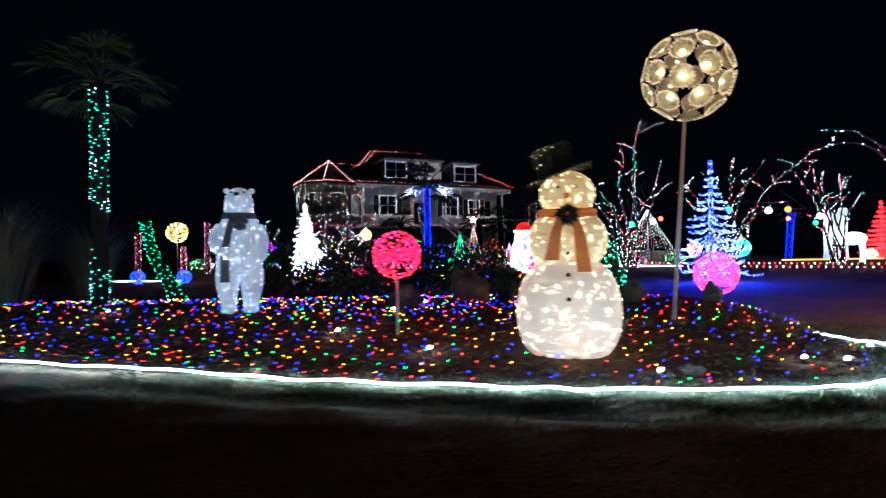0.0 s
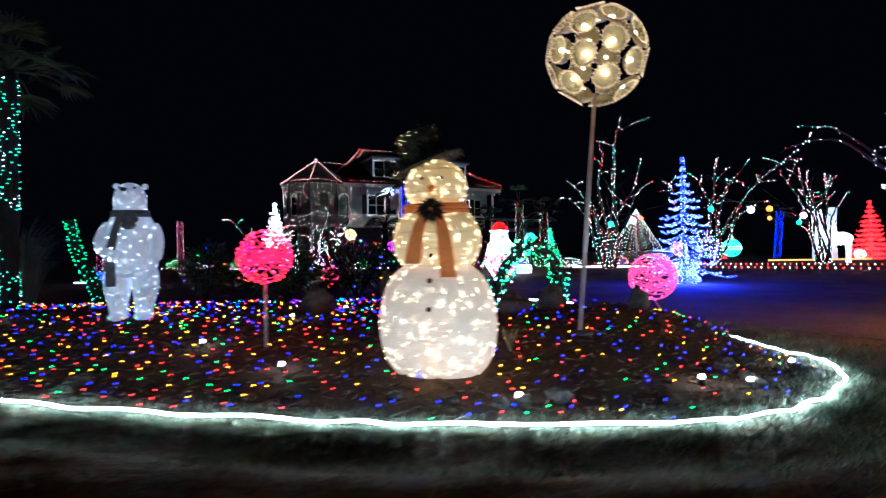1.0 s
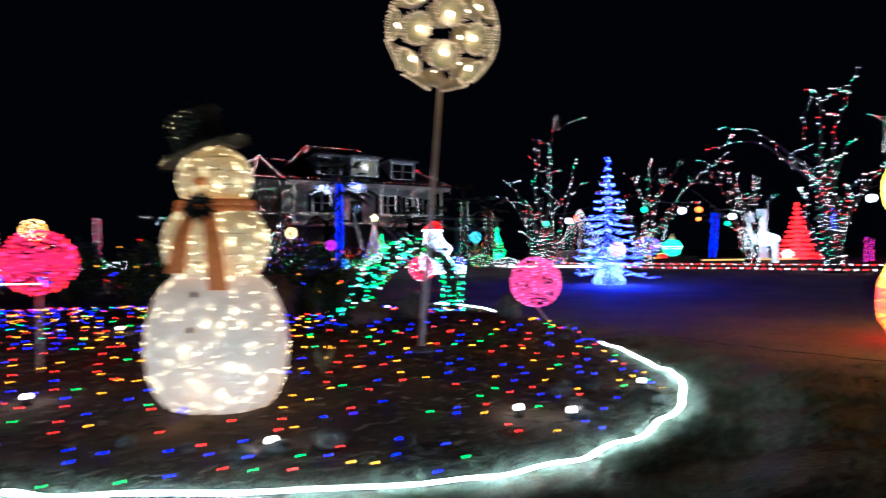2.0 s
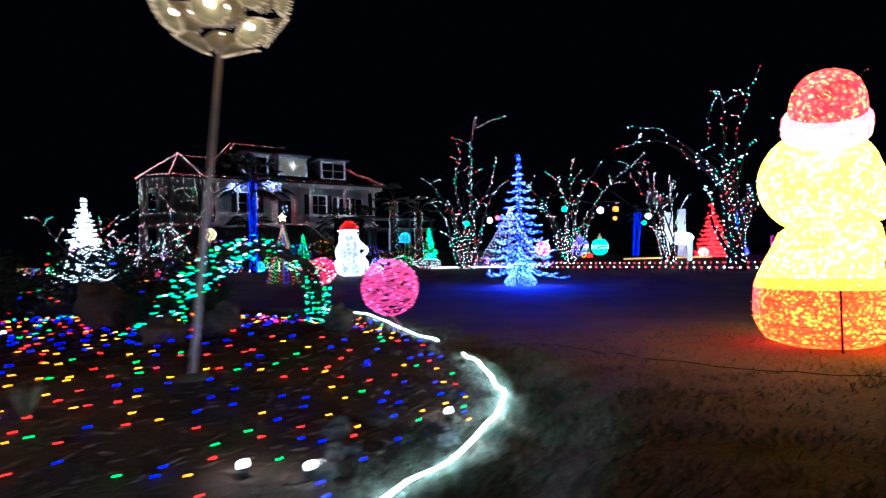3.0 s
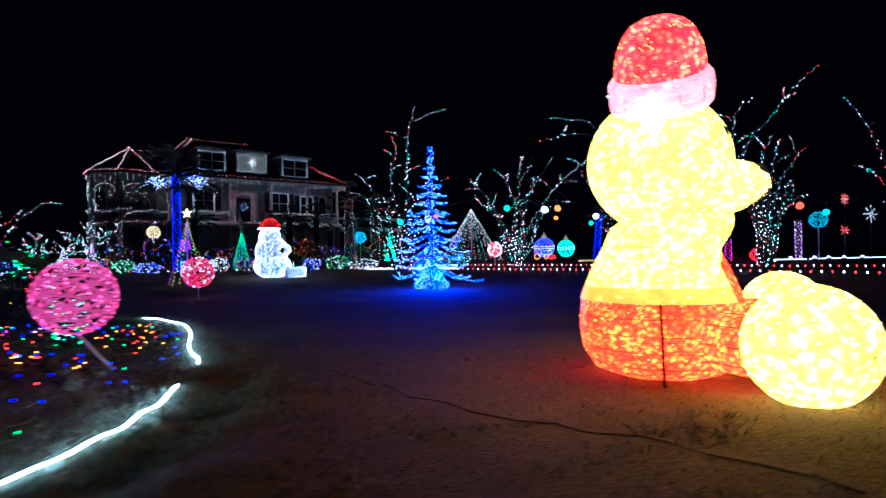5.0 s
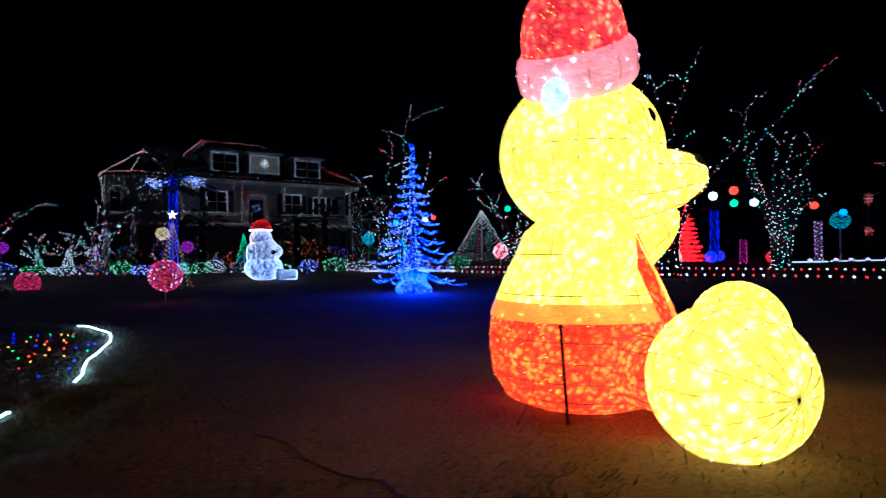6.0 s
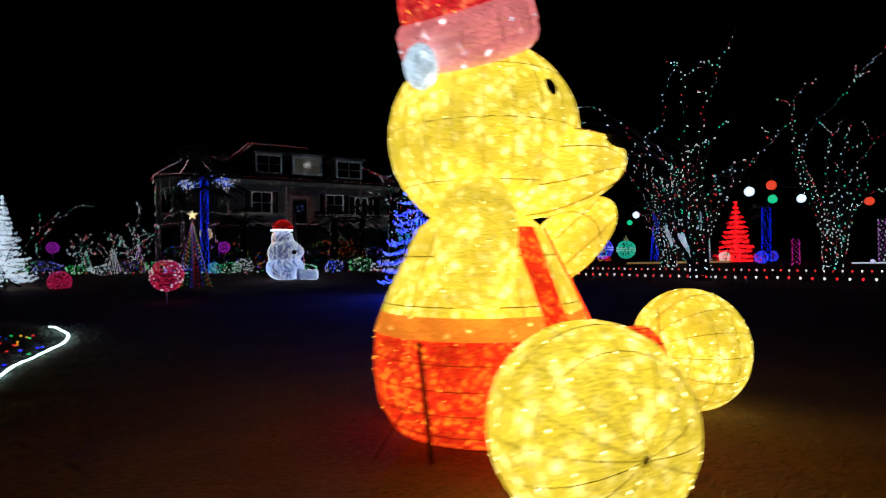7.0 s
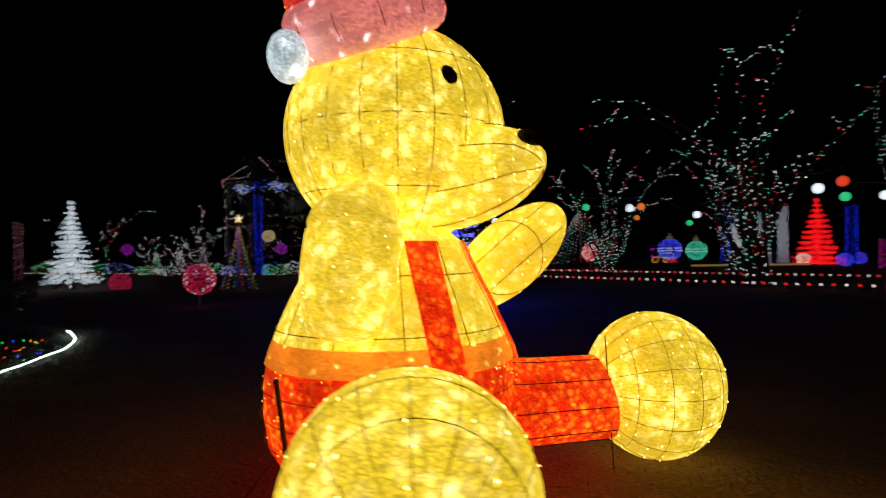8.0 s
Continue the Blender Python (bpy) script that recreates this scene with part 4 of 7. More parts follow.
def ground_stake(x, y, h, dx, dy):
    b = Bag()
    b.tube([(0, 0, -0.03), (dx, dy, h)], 0.011, 8)
    b.ball((dx, dy, h), 0.014, 0, 10, 6)
    ob = b.put("tether_stake", IRON)
    ob.location = (x, y, ground(x, y))
    tagged(ob, "thin dark iron stake holding the seated bear", "stake", "bear stakes")


ground_stake(7.49, 6.07, 0.56, -0.056, -0.05)


def tether(x0, y0, z0, x1, y1):
    b = Bag()
    b.tube([(x0, y0, z0), (x1, y1, ground(x1, y1))], 0.003, 6)
    tagged(b.put("tether_rod", IRON), "thin rusty rod pinning the seated bear to the lawn", "stake", "bear stakes")


tether(7.4, 6.26, 0.1, 7.21, 6.13)
tether(8.86, 6.62, 0.49, 8.89, 6.61)
tether(7.85, 5.59, 0.1, 7.72, 5.31)


# ---------- the house ----------
H0 = Vector((-2.9, 63.4, 0.1))
HT_ = Matrix.Translation(H0) @ Matrix.Rotation(radians(26), 4, "Z")   # u to the right along the front, y away from the lawn
FLOOR, EAVE = 4.05, 8.35
house = new("house")
house.matrix_world = HT_
tagged(house, "white two-storey house outlined with string lights, raised porch and dormers", "house")


def hpart(bag, name, mats, label="", parent=None):
    return bag.put(name, mats, parent or house, label)


def string(bag, a, b, gap, r, ks, sag=0.0, jitter=0.03):
    """Bulbs along a straight or sagging line."""
    a, b = Vector(a), Vector(b)
    n = max(1, int((b - a).length / gap))
    for i in range(n + 1):
        t = i / n
        p = a.lerp(b, t) + Vector((R.gauss(0, jitter), R.gauss(0, jitter), R.gauss(0, jitter) - sag * 4 * t * (1 - t)))
        bag.bulb(p, r, ks[i % len(ks)])


def wall_with_openings(u0, u1, z0, z1, y, holes, thick, m, name):
    """A wall along u with rectangular holes through it."""
    b = Bag()
    us = sorted({u0, u1, *[h[0] for h in holes], *[h[1] for h in holes]})
    zs = sorted({z0, z1, *[h[2] for h in holes], *[h[3] for h in holes]})
    nu, nz = len(us), len(zs)

    def solid(i, j):
        if not (0 <= i < nu - 1 and 0 <= j < nz - 1):
            return False
        cu, cz = (us[i] + us[i + 1]) / 2, (zs[j] + zs[j + 1]) / 2
        return not any(h[0] < cu < h[1] and h[2] < cz < h[3] for h in holes)

    def at(i, j, k):
        return (k * nz + j) * nu + i

    faces = []
    for i in range(nu - 1):
        for j in range(nz - 1):
            if not solid(i, j):
                continue
            faces.append((at(i, j, 0), at(i + 1, j, 0), at(i + 1, j + 1, 0), at(i, j + 1, 0)))
            faces.append((at(i, j + 1, 1), at(i + 1, j + 1, 1), at(i + 1, j, 1), at(i, j, 1)))
            for di, dj, p, q in ((-1, 0, (i, j), (i, j + 1)), (1, 0, (i + 1, j), (i + 1, j + 1)), (0, -1, (i, j), (i + 1, j)), (0, 1, (i, j + 1), (i + 1, j + 1))):
                if not solid(i + di, j + dj):
                    faces.append((at(*p, 0), at(*q, 0), at(*q, 1), at(*p, 1)))
    b.add([(u, y + k * thick, z) for k in (0, 1) for z in zs for u in us], faces)
    hpart(b, name, m)


def window(u0, u1, z0, z1, y, cols=2, rows=2, shutters=True, lit=False, parent=None):
    w = Bag()
    t = 0.13
    ring = [(a, yy, c) for yy in (y - 0.06, y + 0.1) for a, c in ((u0 - t, z0 - t), (u1 + t, z0 - t), (u1 + t, z1 + t), (u0 - t, z1 + t), (u0, z0), (u1, z0), (u1, z1), (u0, z1))]
    faces = []
    for k in range(4):
        n = (k + 1) % 4
        faces += [(k, n, n + 4, k + 4), (k + 8, k + 12, n + 12, n + 8), (k, k + 8, n + 8, n), (k + 4, n + 4, n + 12, k + 12)]
    w.add(ring, faces)
    ob = hpart(w, "window", TRIM, "white framed window")
    for i in range(1, cols):
        u = u0 + (u1 - u0) * i / cols
        c = Bag()
        c.box((u - 0.05, y - 0.03, z0), (u + 0.05, y + 0.05, z1))
        c.put("mullion", TRIM, ob)
    for j in range(1, rows):
        z = z0 + (z1 - z0) * j / rows
        c = Bag()
        c.box((u0, y - 0.02, z - 0.035), (u1, y + 0.04, z + 0.035))
        c.put("glazing_bar", TRIM, ob)
    p = Bag()
    p.box((u0, y + 0.07, z0), (u1, y + 0.09, z1))
    p.put("pane", LITPANE if lit else GLASS, ob)
    if shutters:
        for s in (-1, 1):
            b = Bag()
            c = (u0 - 0.42) if s < 0 else (u1 + 0.42)
            b.box((c - 0.26, y - 0.05, z0 - 0.1), (c + 0.26, y + 0.0, z1 + 0.1))
            for q in range(9):
                z = z0 + (z1 - z0) * (q + 0.5) / 9
                b.box((c - 0.2, y - 0.075, z - 0.05), (c + 0.2, y - 0.05, z + 0.05))
            b.put("shutter", SHUTTER, ob)
    return ob


LITPANE = glow("lit_window_pane", (0.75, 0.72, 0.5), 0.16)
HB = 0.029      # bulb radius on the house


def build_house():
    holes = [(-4.9, -3.0, 5.2, 7.3), (-0.75, 0.75, FLOOR, 6.7), (2.9, 4.8, 5.2, 7.3), (6.3, 7.7, 5.2, 7.1), (8.5, 9.3, 5.2, 7.1)]
    wall_with_openings(-8.2, 10.2, FLOOR, EAVE, 0.0, holes, 0.25, SIDING, "front_wall")
    for z in np.arange(FLOOR + 0.2, EAVE, 0.22):
        us = [-8.2] + [v for h in sorted(holes) if h[2] < z < h[3] for v in (h[0] - 0.7, h[1] + 0.7)] + [10.2]
        for i in range(0, len(us), 2):
            if us[i + 1] > us[i]:
                b = Bag()
                b.box((us[i], -0.022, z), (us[i + 1], -0.002, z + 0.035))
                hpart(b, "clapboard", SIDING)
    b = Bag()
    b.box((9.95, 0.25, FLOOR), (10.2, 12, EAVE))
    b.box((-8.2, 11.75, FLOOR), (9.95, 12, EAVE))
    b.box((-8.2, 0.25, FLOOR), (-7.95, 11.75, EAVE))
    hpart(b, "side_wall", SIDING)
    b = Bag()
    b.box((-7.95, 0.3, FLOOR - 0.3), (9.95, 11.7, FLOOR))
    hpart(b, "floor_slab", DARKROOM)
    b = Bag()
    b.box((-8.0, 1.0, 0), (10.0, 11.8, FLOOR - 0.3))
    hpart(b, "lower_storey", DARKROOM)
    for u0, u1, z0, z1 in ((-4.9, -3.0, 5.2, 7.3), (2.9, 4.8, 5.2, 7.3), (6.3, 7.7, 5.2, 7.1)):
        w = window(u0, u1, z0, z1, 0.0)
        g = Bag()
        for a, c in (((u0, z0), (u1, z0)), ((u1, z0), (u1, z1)), ((u1, z1), (u0, z1)), ((u0, z1), (u0, z0))):
            string(g, (a[0], -0.12, a[1]), (c[0], -0.12, c[1]), 0.16, HB * 0.85, [0, 1])
        st = Vector(((u1 + 0.1), -0.16, z1 - 0.6))
        for i in range(6):
            a = math.pi * i / 3
            string(g, st, st + Vector((0.45 * math.cos(a), 0, 0.45 * math.sin(a))), 0.15, HB * 0.5, [0, 2], jitter=0.01)
        g.put("window_lights", [L_WHITE, L_COOL, L_RED], w)
    window(8.5, 9.3, 5.2, 7.1, 0.0, 1, 2, False)
    # front door and its lit surround
    d = Bag()
    d.box((-0.7, 0.06, FLOOR), (0.7, 0.14, 6.6))
    for i in range(2):
        for j in range(3):
            d.box((-0.55 + 0.6 * i, 0.02, FLOOR + 0.25 + 0.75 * j), (-0.05 + 0.6 * i, 0.06, FLOOR + 0.85 + 0.75 * j))
    door = hpart(d, "door", SHUTTER, "dark front door with a wreath")
    g = Bag()
    for i in range(70):
        a = R.uniform(0, 6.28)
        g.bulb((0.32 * math.cos(a) + R.gauss(0, 0.05), -0.05, 5.75 + 0.32 * math.sin(a) + R.gauss(0, 0.05)), HB * 0.5, R.choice([0, 1, 2]))
    g.put("wreath", [L_BLUE, L_GREEN, L_WHITE], door)["kind"] = "stuff"
    g = Bag()
    for a, c in (((-1.0, FLOOR), (-1.0, 6.75)), ((-1.0, 6.75), (-0.6, 7.05)), ((-0.6, 7.05), (0.6, 7.05)), ((0.6, 7.05), (1.0, 6.75)), ((1.0, 6.75), (1.0, FLOOR))):
        string(g, (a[0], -0.2, a[1]), (c[0], -0.2, c[1]), 0.21, HB * 0.8, [0, 1])
    hpart(g, "door_lights", [L_RED, L_WHITE])
    # porch deck, columns, garland, stair
    b = Bag()
    b.box((-8.0, -2.6, FLOOR - 0.35), (10.0, 0.0, FLOOR - 0.03))
    hpart(b, "porch_deck", TRIM)
    for u in (-7.6, -2.1, 2.1, 6.0, 9.6):
        c = Bag()
        c.lathe([(0.2, FLOOR), (0.2, FLOOR + 0.15), (0.13, FLOOR + 0.2), (0.11, 7.8), (0.19, 7.9), (0.19, 8.1)], (u, -2.3, 0), n=14)
        col = hpart(c, "porch_column", TRIM)
        g = Bag()
        for i in range(50):
            t = i / 50
            g.bulb((u + 0.16 * math.cos(i * 0.9), -2.3 + 0.16 * math.sin(i * 0.9), FLOOR + 3.7 * t), HB * 0.5, R.choice([0, 0, 1]))
        g.put("column_lights", [L_WHITE, L_RED], col)
        c = Bag()
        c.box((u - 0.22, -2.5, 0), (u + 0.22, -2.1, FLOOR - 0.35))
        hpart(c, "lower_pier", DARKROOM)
    for u0, u1 in ((-7.6, -2.1), (2.1, 6.0), (6.0, 9.6)):
        rl = Bag()
        rl.box((u0, -2.36, FLOOR + 0.95), (u1, -2.26, FLOOR + 1.03))
        n = int((u1 - u0) / 0.22)
        for i in range(n):
            u = u0 + (i + 0.5) * (u1 - u0) / n
            rl.box((u - 0.025, -2.335, FLOOR), (u + 0.025, -2.285, FLOOR + 0.95))
        rail = hpart(rl, "porch_railing", TRIM)
        g = Bag()
        m = (u0 + u1) / 2
        for a, c in ((u0, m), (m, u1)):
            string(g, (a, -2.45, FLOOR + 1.05), (c, -2.45, FLOOR + 1.05), 0.11, HB * 0.55, [0, 0, 1], 0.25, 0.07)
        g.put("garland_lights", [L_WHITE, L_WARM], rail)
    g = Bag()
    string(g, (-8.0, -2.65, FLOOR - 0.1), (10.0, -2.65, FLOOR - 0.1), 0.3, HB * 0.8, [0, 1, 1])
    hpart(g, "deck_lights", [L_RED, L_WHITE])
    n = 22
    for i in range(n):
        t = i / n
        w = 1.3 + 1.5 * t
        z = FLOOR - (FLOOR / n) * (i + 1)
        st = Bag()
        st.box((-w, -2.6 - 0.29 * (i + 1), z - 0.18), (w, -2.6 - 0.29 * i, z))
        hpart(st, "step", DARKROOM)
    for s in (-1, 1):
        b = Bag()
        path = [(s * (1.35 + 1.5 * t), -2.6 - 6.4 * t, FLOOR + 0.95 - FLOOR * t) for t in np.linspace(0, 1, 12)]
        b.tube(path, 0.11, 6)
        for i in range(0, 12, 1):
            p = path[i]
            b.box((p[0] - 0.04, p[1] - 0.04, p[2] - 0.95), (p[0] + 0.04, p[1] + 0.04, p[2]))
        b.tube([(p[0], p[1], p[2] - 0.75) for p in path], 0.09, 6)
        rail = hpart(b, "stair_rail", TRIM)
        g = Bag()
        for i in range(11):
            string(g, path[i], path[i + 1], 0.25, HB * 0.5, [0], 0.0, 0.08)
        g.put("rail_lights", [L_WHITE], rail)
    # porch roof band with icicle drops
    b = Bag()
    b.box((-8.4, -2.8, EAVE - 0.5), (10.5, -2.6, EAVE + 0.05))
    b.box((-8.4, -2.6, EAVE - 0.12), (10.5, 0.0, EAVE - 0.04))
    b.box((10.3, -2.6, EAVE - 0.5), (10.5, 12.3, EAVE + 0.05))
    hpart(b, "eave_fascia", SIDING)
    g = Bag()
    string(g, (-8.4, -2.9, EAVE + 0.12), (10.5, -2.9, EAVE + 0.12), 0.36, HB * 0.85, [0, 1, 0, 0, 1])
    for i in range(26):
        u = -8.2 + 18.6 * i / 25 + R.uniform(-0.2, 0.2)
        for j in range(R.choice([2, 3, 5])):
            g.bulb((u, -2.85, EAVE - 0.25 - 0.16 * j), HB * 0.55, 1)
    hpart(g, "eave_lights", [L_RED, L_WHITE])
    # roof
    e0, e1, y0, y1, rz = -8.6, 10.7, -3.0, 12.5, 13.2
    r0, r1, ry = -4.2, 2.2, 5.0
    b = Bag()
    b.add([(e0, y0, EAVE), (e1, y0, EAVE), (e1, y1, EAVE), (e0, y1, EAVE), (r0, ry, rz), (r1, ry, rz),
           (e0, y0, EAVE - 0.12), (e1, y0, EAVE - 0.12), (e1, y1, EAVE - 0.12), (e0, y1, EAVE - 0.12)],
          [(0, 1, 5, 4), (1, 2, 5), (2, 3, 4, 5), (3, 0, 4), (9, 8, 7, 6), (0, 6, 7, 1), (1, 7, 8, 2)])
    roof = hpart(b, "roof", ROOF)
    for k in range(34):
        t0 = k / 34
        u0, u1 = e0 + (r0 - e0) * t0, e1 + (r1 - e1) * t0
        y, z = y0 + (ry - y0) * t0, EAVE + (rz - EAVE) * t0
        b = Bag()
        b.box((u0, y - 0.05, z + 0.01), (u1, y + 0.2, z + 0.05))
        b.put("shingle_course", ROOF, roof)
    g = Bag()
    string(g, (r0, ry, rz + 0.1), (r1, ry, rz + 0.1), 0.34, HB, [0, 1])
    string(g, (r1, ry, rz + 0.1), (r1 + 2.3, ry - 2.2, rz - 1.55), 0.34, HB, [0, 1])
    string(g, (e1, y0, EAVE + 0.1), (e1 - 4.0, y0 + 3.9, EAVE + 2.8), 0.26, HB, [0, 1, 0])
    string(g, (e1 + 0.4, y0 + 1.0, EAVE + 0.1), (e1 - 3.4, y0 + 4.4, EAVE + 2.6), 0.26, HB, [0, 1, 0])
    string(g, (r0, ry, rz + 0.1), (-6.6, 1.7, 11.0), 0.3, HB, [0, 1])
    string(g, (r0 + 0.4, ry - 0.4, rz), (-6.2, 1.4, 10.9), 0.3, HB, [0, 1])
    g.put("roof_lights", [L_RED, L_WHITE], roof)
    # dormers
    for u, z0, w, y, lit in ((-3.6, 9.05, 1.35, -1.8, 0), (0.3, 9.1, 1.6, -1.85, 1), (4.85, 8.95, 1.5, -1.95, 0)):
        hgt = 2.05
        dm = Bag()
        dm.box((u - w, y, z0 - 0.3), (u - w + 0.22, y + 4.5, z0 + hgt))
        dm.box((u + w - 0.22, y, z0 - 0.3), (u + w, y + 4.5, z0 + hgt))
        dm.box((u - w + 0.22, y, z0 - 0.3), (u + w - 0.22, y + 0.2, z0 + 0.12))
        dm.box((u - w + 0.22, y, z0 + hgt - 0.3), (u + w - 0.22, y + 0.2, z0 + hgt))
        dorm = hpart(dm, "dormer", SIDING, "white dormer with a lit window" if lit else "white dormer with dark window")
        rf = Bag()
        h = z0 + hgt
        rf.box((u - w - 0.3, y - 0.35, h), (u + w + 0.3, y + 5, h + 0.16))
        rf.add([(u - w - 0.3, y - 0.35, h + 0.16), (u + w + 0.3, y - 0.35, h + 0.16), (u + w + 0.3, y + 5, h + 0.16), (u - w - 0.3, y + 5, h + 0.16), (u - 0.4, y + 1.2, h + 0.65), (u + 0.4, y + 1.2, h + 0.65), (u + 0.4, y + 5, h + 0.65), (u - 0.4, y + 5, h + 0.65)],
               [(0, 1, 5, 4), (1, 2, 6, 5), (3, 0, 4, 7), (4, 5, 6, 7)])
        rf.put("dormer_roof", TRIM, dorm)
        pane = Bag()
        pane.box((u - w + 0.22, y + 0.1, z0 + 0.12), (u + w - 0.22, y + 0.13, h - 0.3))
        pane.put("pane", LITPANE if lit else GLASS, dorm)
        mu = Bag()
        mu.box((u - 0.06, y + 0.03, z0 + 0.12), (u + 0.06, y + 0.1, h - 0.3))
        mu.box((u - w + 0.22, y + 0.04, z0 + hgt * 0.45), (u + w - 0.22, y + 0.09, z0 + hgt * 0.45 + 0.06))
        mu.put("mullion", TRIM, dorm)
        g = Bag()
        c = [(u - w + 0.16, z0 + 0.05), (u + w - 0.16, z0 + 0.05), (u + w - 0.16, h - 0.22), (u - w + 0.16, h - 0.22)]
        for i in range(4):
            a, d = c[i], c[(i + 1) % 4]
            string(g, (a[0], y - 0.06, a[1]), (d[0], y - 0.06, d[1]), 0.16, HB * 0.6, [0])
        if lit:
            for i in range(8):
                a = math.pi * i / 4
                string(g, (u, y - 0.05, z0 + 1.05), (u + 0.42 * math.cos(a), y - 0.05, z0 + 1.05 + 0.42 * math.sin(a)), 0.09, HB * 0.9, [1], jitter=0.01)
        g.put("dormer_lights", [L_COOL, L_WHITE], dorm)
    # corner turret with screened porch
    tc, tr, n = Vector((-10.3, 1.0, 0)), 3.4, 8
    corner = [tc + Vector((tr * math.cos(2 * math.pi * (i + 0.5) / n), tr * math.sin(2 * math.pi * (i + 0.5) / n), 0)) for i in range(n)]
    b = Bag()
    apex = (tc.x, tc.y, 10.9)
    out = [tc + (c - tc) * 1.12 for c in corner]
    vs = [(p.x, p.y, EAVE + 0.02) for p in out] + [apex] + [(p.x, p.y, EAVE - 0.1) for p in out]
    b.add(vs, [(i, (i + 1) % n, n) for i in range(n)] + [(i, n + 1 + i, n + 1 + (i + 1) % n, (i + 1) % n) for i in range(n)] + [tuple(n + 1 + i for i in range(n))])
    troof = hpart(b, "turret_roof", ROOF)
    g = Bag()
    for i in (3, 4, 5, 6):
        string(g, (out[i].x, out[i].y, EAVE + 0.15), (apex[0], apex[1], apex[2] + 0.15), 0.24, HB * 1.05, [0, 1, 1])
    for i in (2, 3, 4, 5, 6):
        p, q = out[i], out[(i + 1) % n]
        string(g, (p.x, p.y, EAVE + 0.12), (q.x, q.y, EAVE + 0.12), 0.24, HB, [0, 1])
        for j in range(6):
            m = p.lerp(q, (j + 0.5) / 6)
            for w in range(R.choice([2, 4, 6])):
                g.bulb((m.x, m.y, EAVE - 0.25 - 0.15 * w), HB * 0.5, 1)
    string(g, apex, (-6.7, 1.6, 10.8), 0.3, HB, [0, 1])
    g.put("turret_lights", [L_RED, L_WHITE], troof)
    for i in range(n):
        p, q = corner[i], corner[(i + 1) % n]
        d = (q - p)
        b = Bag()
        m = Matrix.Translation((p.x, p.y, 0)) @ Matrix.Rotation(math.atan2(d.y, d.x), 4, "Z")
        L = d.length
        b.box((0, -0.1, EAVE - 1.1), (L, 0.1, EAVE - 0.05), 0, m)
        b.box((0, -0.1, FLOOR - 0.35), (L, 0.1, FLOOR + 0.9), 0, m)
        for u in (0, L - 0.25):
            b.box((u, -0.1, FLOOR + 0.9), (u + 0.25, 0.1, EAVE - 1.1), 0, m)
        for q2 in range(7):
            a0, a1 = math.pi * q2 / 7, math.pi * (q2 + 1) / 7
            rr = L / 2 - 0.25
            zc = EAVE - 1.1 - 0.55
            pts = [(L / 2 + rr * math.cos(a), zc + 0.55 * math.sin(a)) for a in (a0, a1)]
            b.add([m @ Vector((x, y, z)) for y in (-0.08, 0.08) for x, z in (pts[0], pts[1], (pts[1][0], EAVE - 1.1), (pts[0][0], EAVE - 1.1))],
                  [(0, 1, 2, 3), (7, 6, 5, 4), (0, 4, 5, 1)])
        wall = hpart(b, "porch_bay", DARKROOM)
        if i in (3, 4, 5, 6):
            g = Bag()
            for w in range(90):
                x, z = R.uniform(0.2, L - 0.2), R.uniform(EAVE - 2.6, EAVE - 0.9)
                if R.random() < 0.55:
                    a = R.uniform(0, math.pi)
                    x, z = L / 2 + (L / 2 - 0.3) * math.cos(a), EAVE - 1.7 + 0.6 * math.sin(a)
                g.bulb(m @ Vector((x, -0.2, z)), HB * R.uniform(0.35, 0.6), R.choice([0, 0, 0, 1, 2]))
            string(g, m @ Vector((0, -0.2, FLOOR + 0.95)), m @ Vector((L, -0.2, FLOOR + 0.95)), 0.2, HB * 0.55, [0], 0.2, 0.06)
            string(g, m @ Vector((0, -0.2, FLOOR - 0.2)), m @ Vector((L, -0.2, FLOOR - 0.2)), 0.32, HB * 0.7, [0, 1])
            for w in range(60):
                g.bulb(m @ Vector((R.choice([0.1, L - 0.1]) + R.gauss(0, 0.1), -0.2, R.uniform(0.4, FLOOR))), HB * 0.5, R.choice([0, 0, 3]))
            g.put("bay_lights", [L_WHITE, L_RED, L_GREEN, L_PURPLE], wall)
        b = Bag()
        b.box((-0.15, -0.15, 0), (0.15, 0.15, FLOOR - 0.35), 0, m)
        hpart(b, "porch_pier", DARKROOM)
    b = Bag()
    b.add([(p.x, p.y, FLOOR - 0.1) for p in corner], [tuple(range(n))])
    b.add([(tc.x + (p.x - tc.x) * 0.6, tc.y + (p.y - tc.y) * 0.6, z) for z in (0, EAVE) for p in corner], [(i, (i + 1) % n, n + (i + 1) % n, n + i) for i in range(n)])
    hpart(b, "porch_core", DARKROOM)
    # side deck with rail to the right
    b = Bag()
    b.box((10.2, 3.0, 4.9), (22, 3.2, 5.2))
    b.box((10.2, 3.0, FLOOR - 0.4), (22, 6, FLOOR - 0.1))
    for u in (12, 15, 18, 21.5):
        b.box((u - 0.15, 3.0, 0), (u + 0.15, 3.3, FLOOR - 0.1))
        b.box((u - 0.08, 3.0, FLOOR), (u + 0.08, 3.15, 5.2))
    hpart(b, "side_deck", TRIM)


build_house()
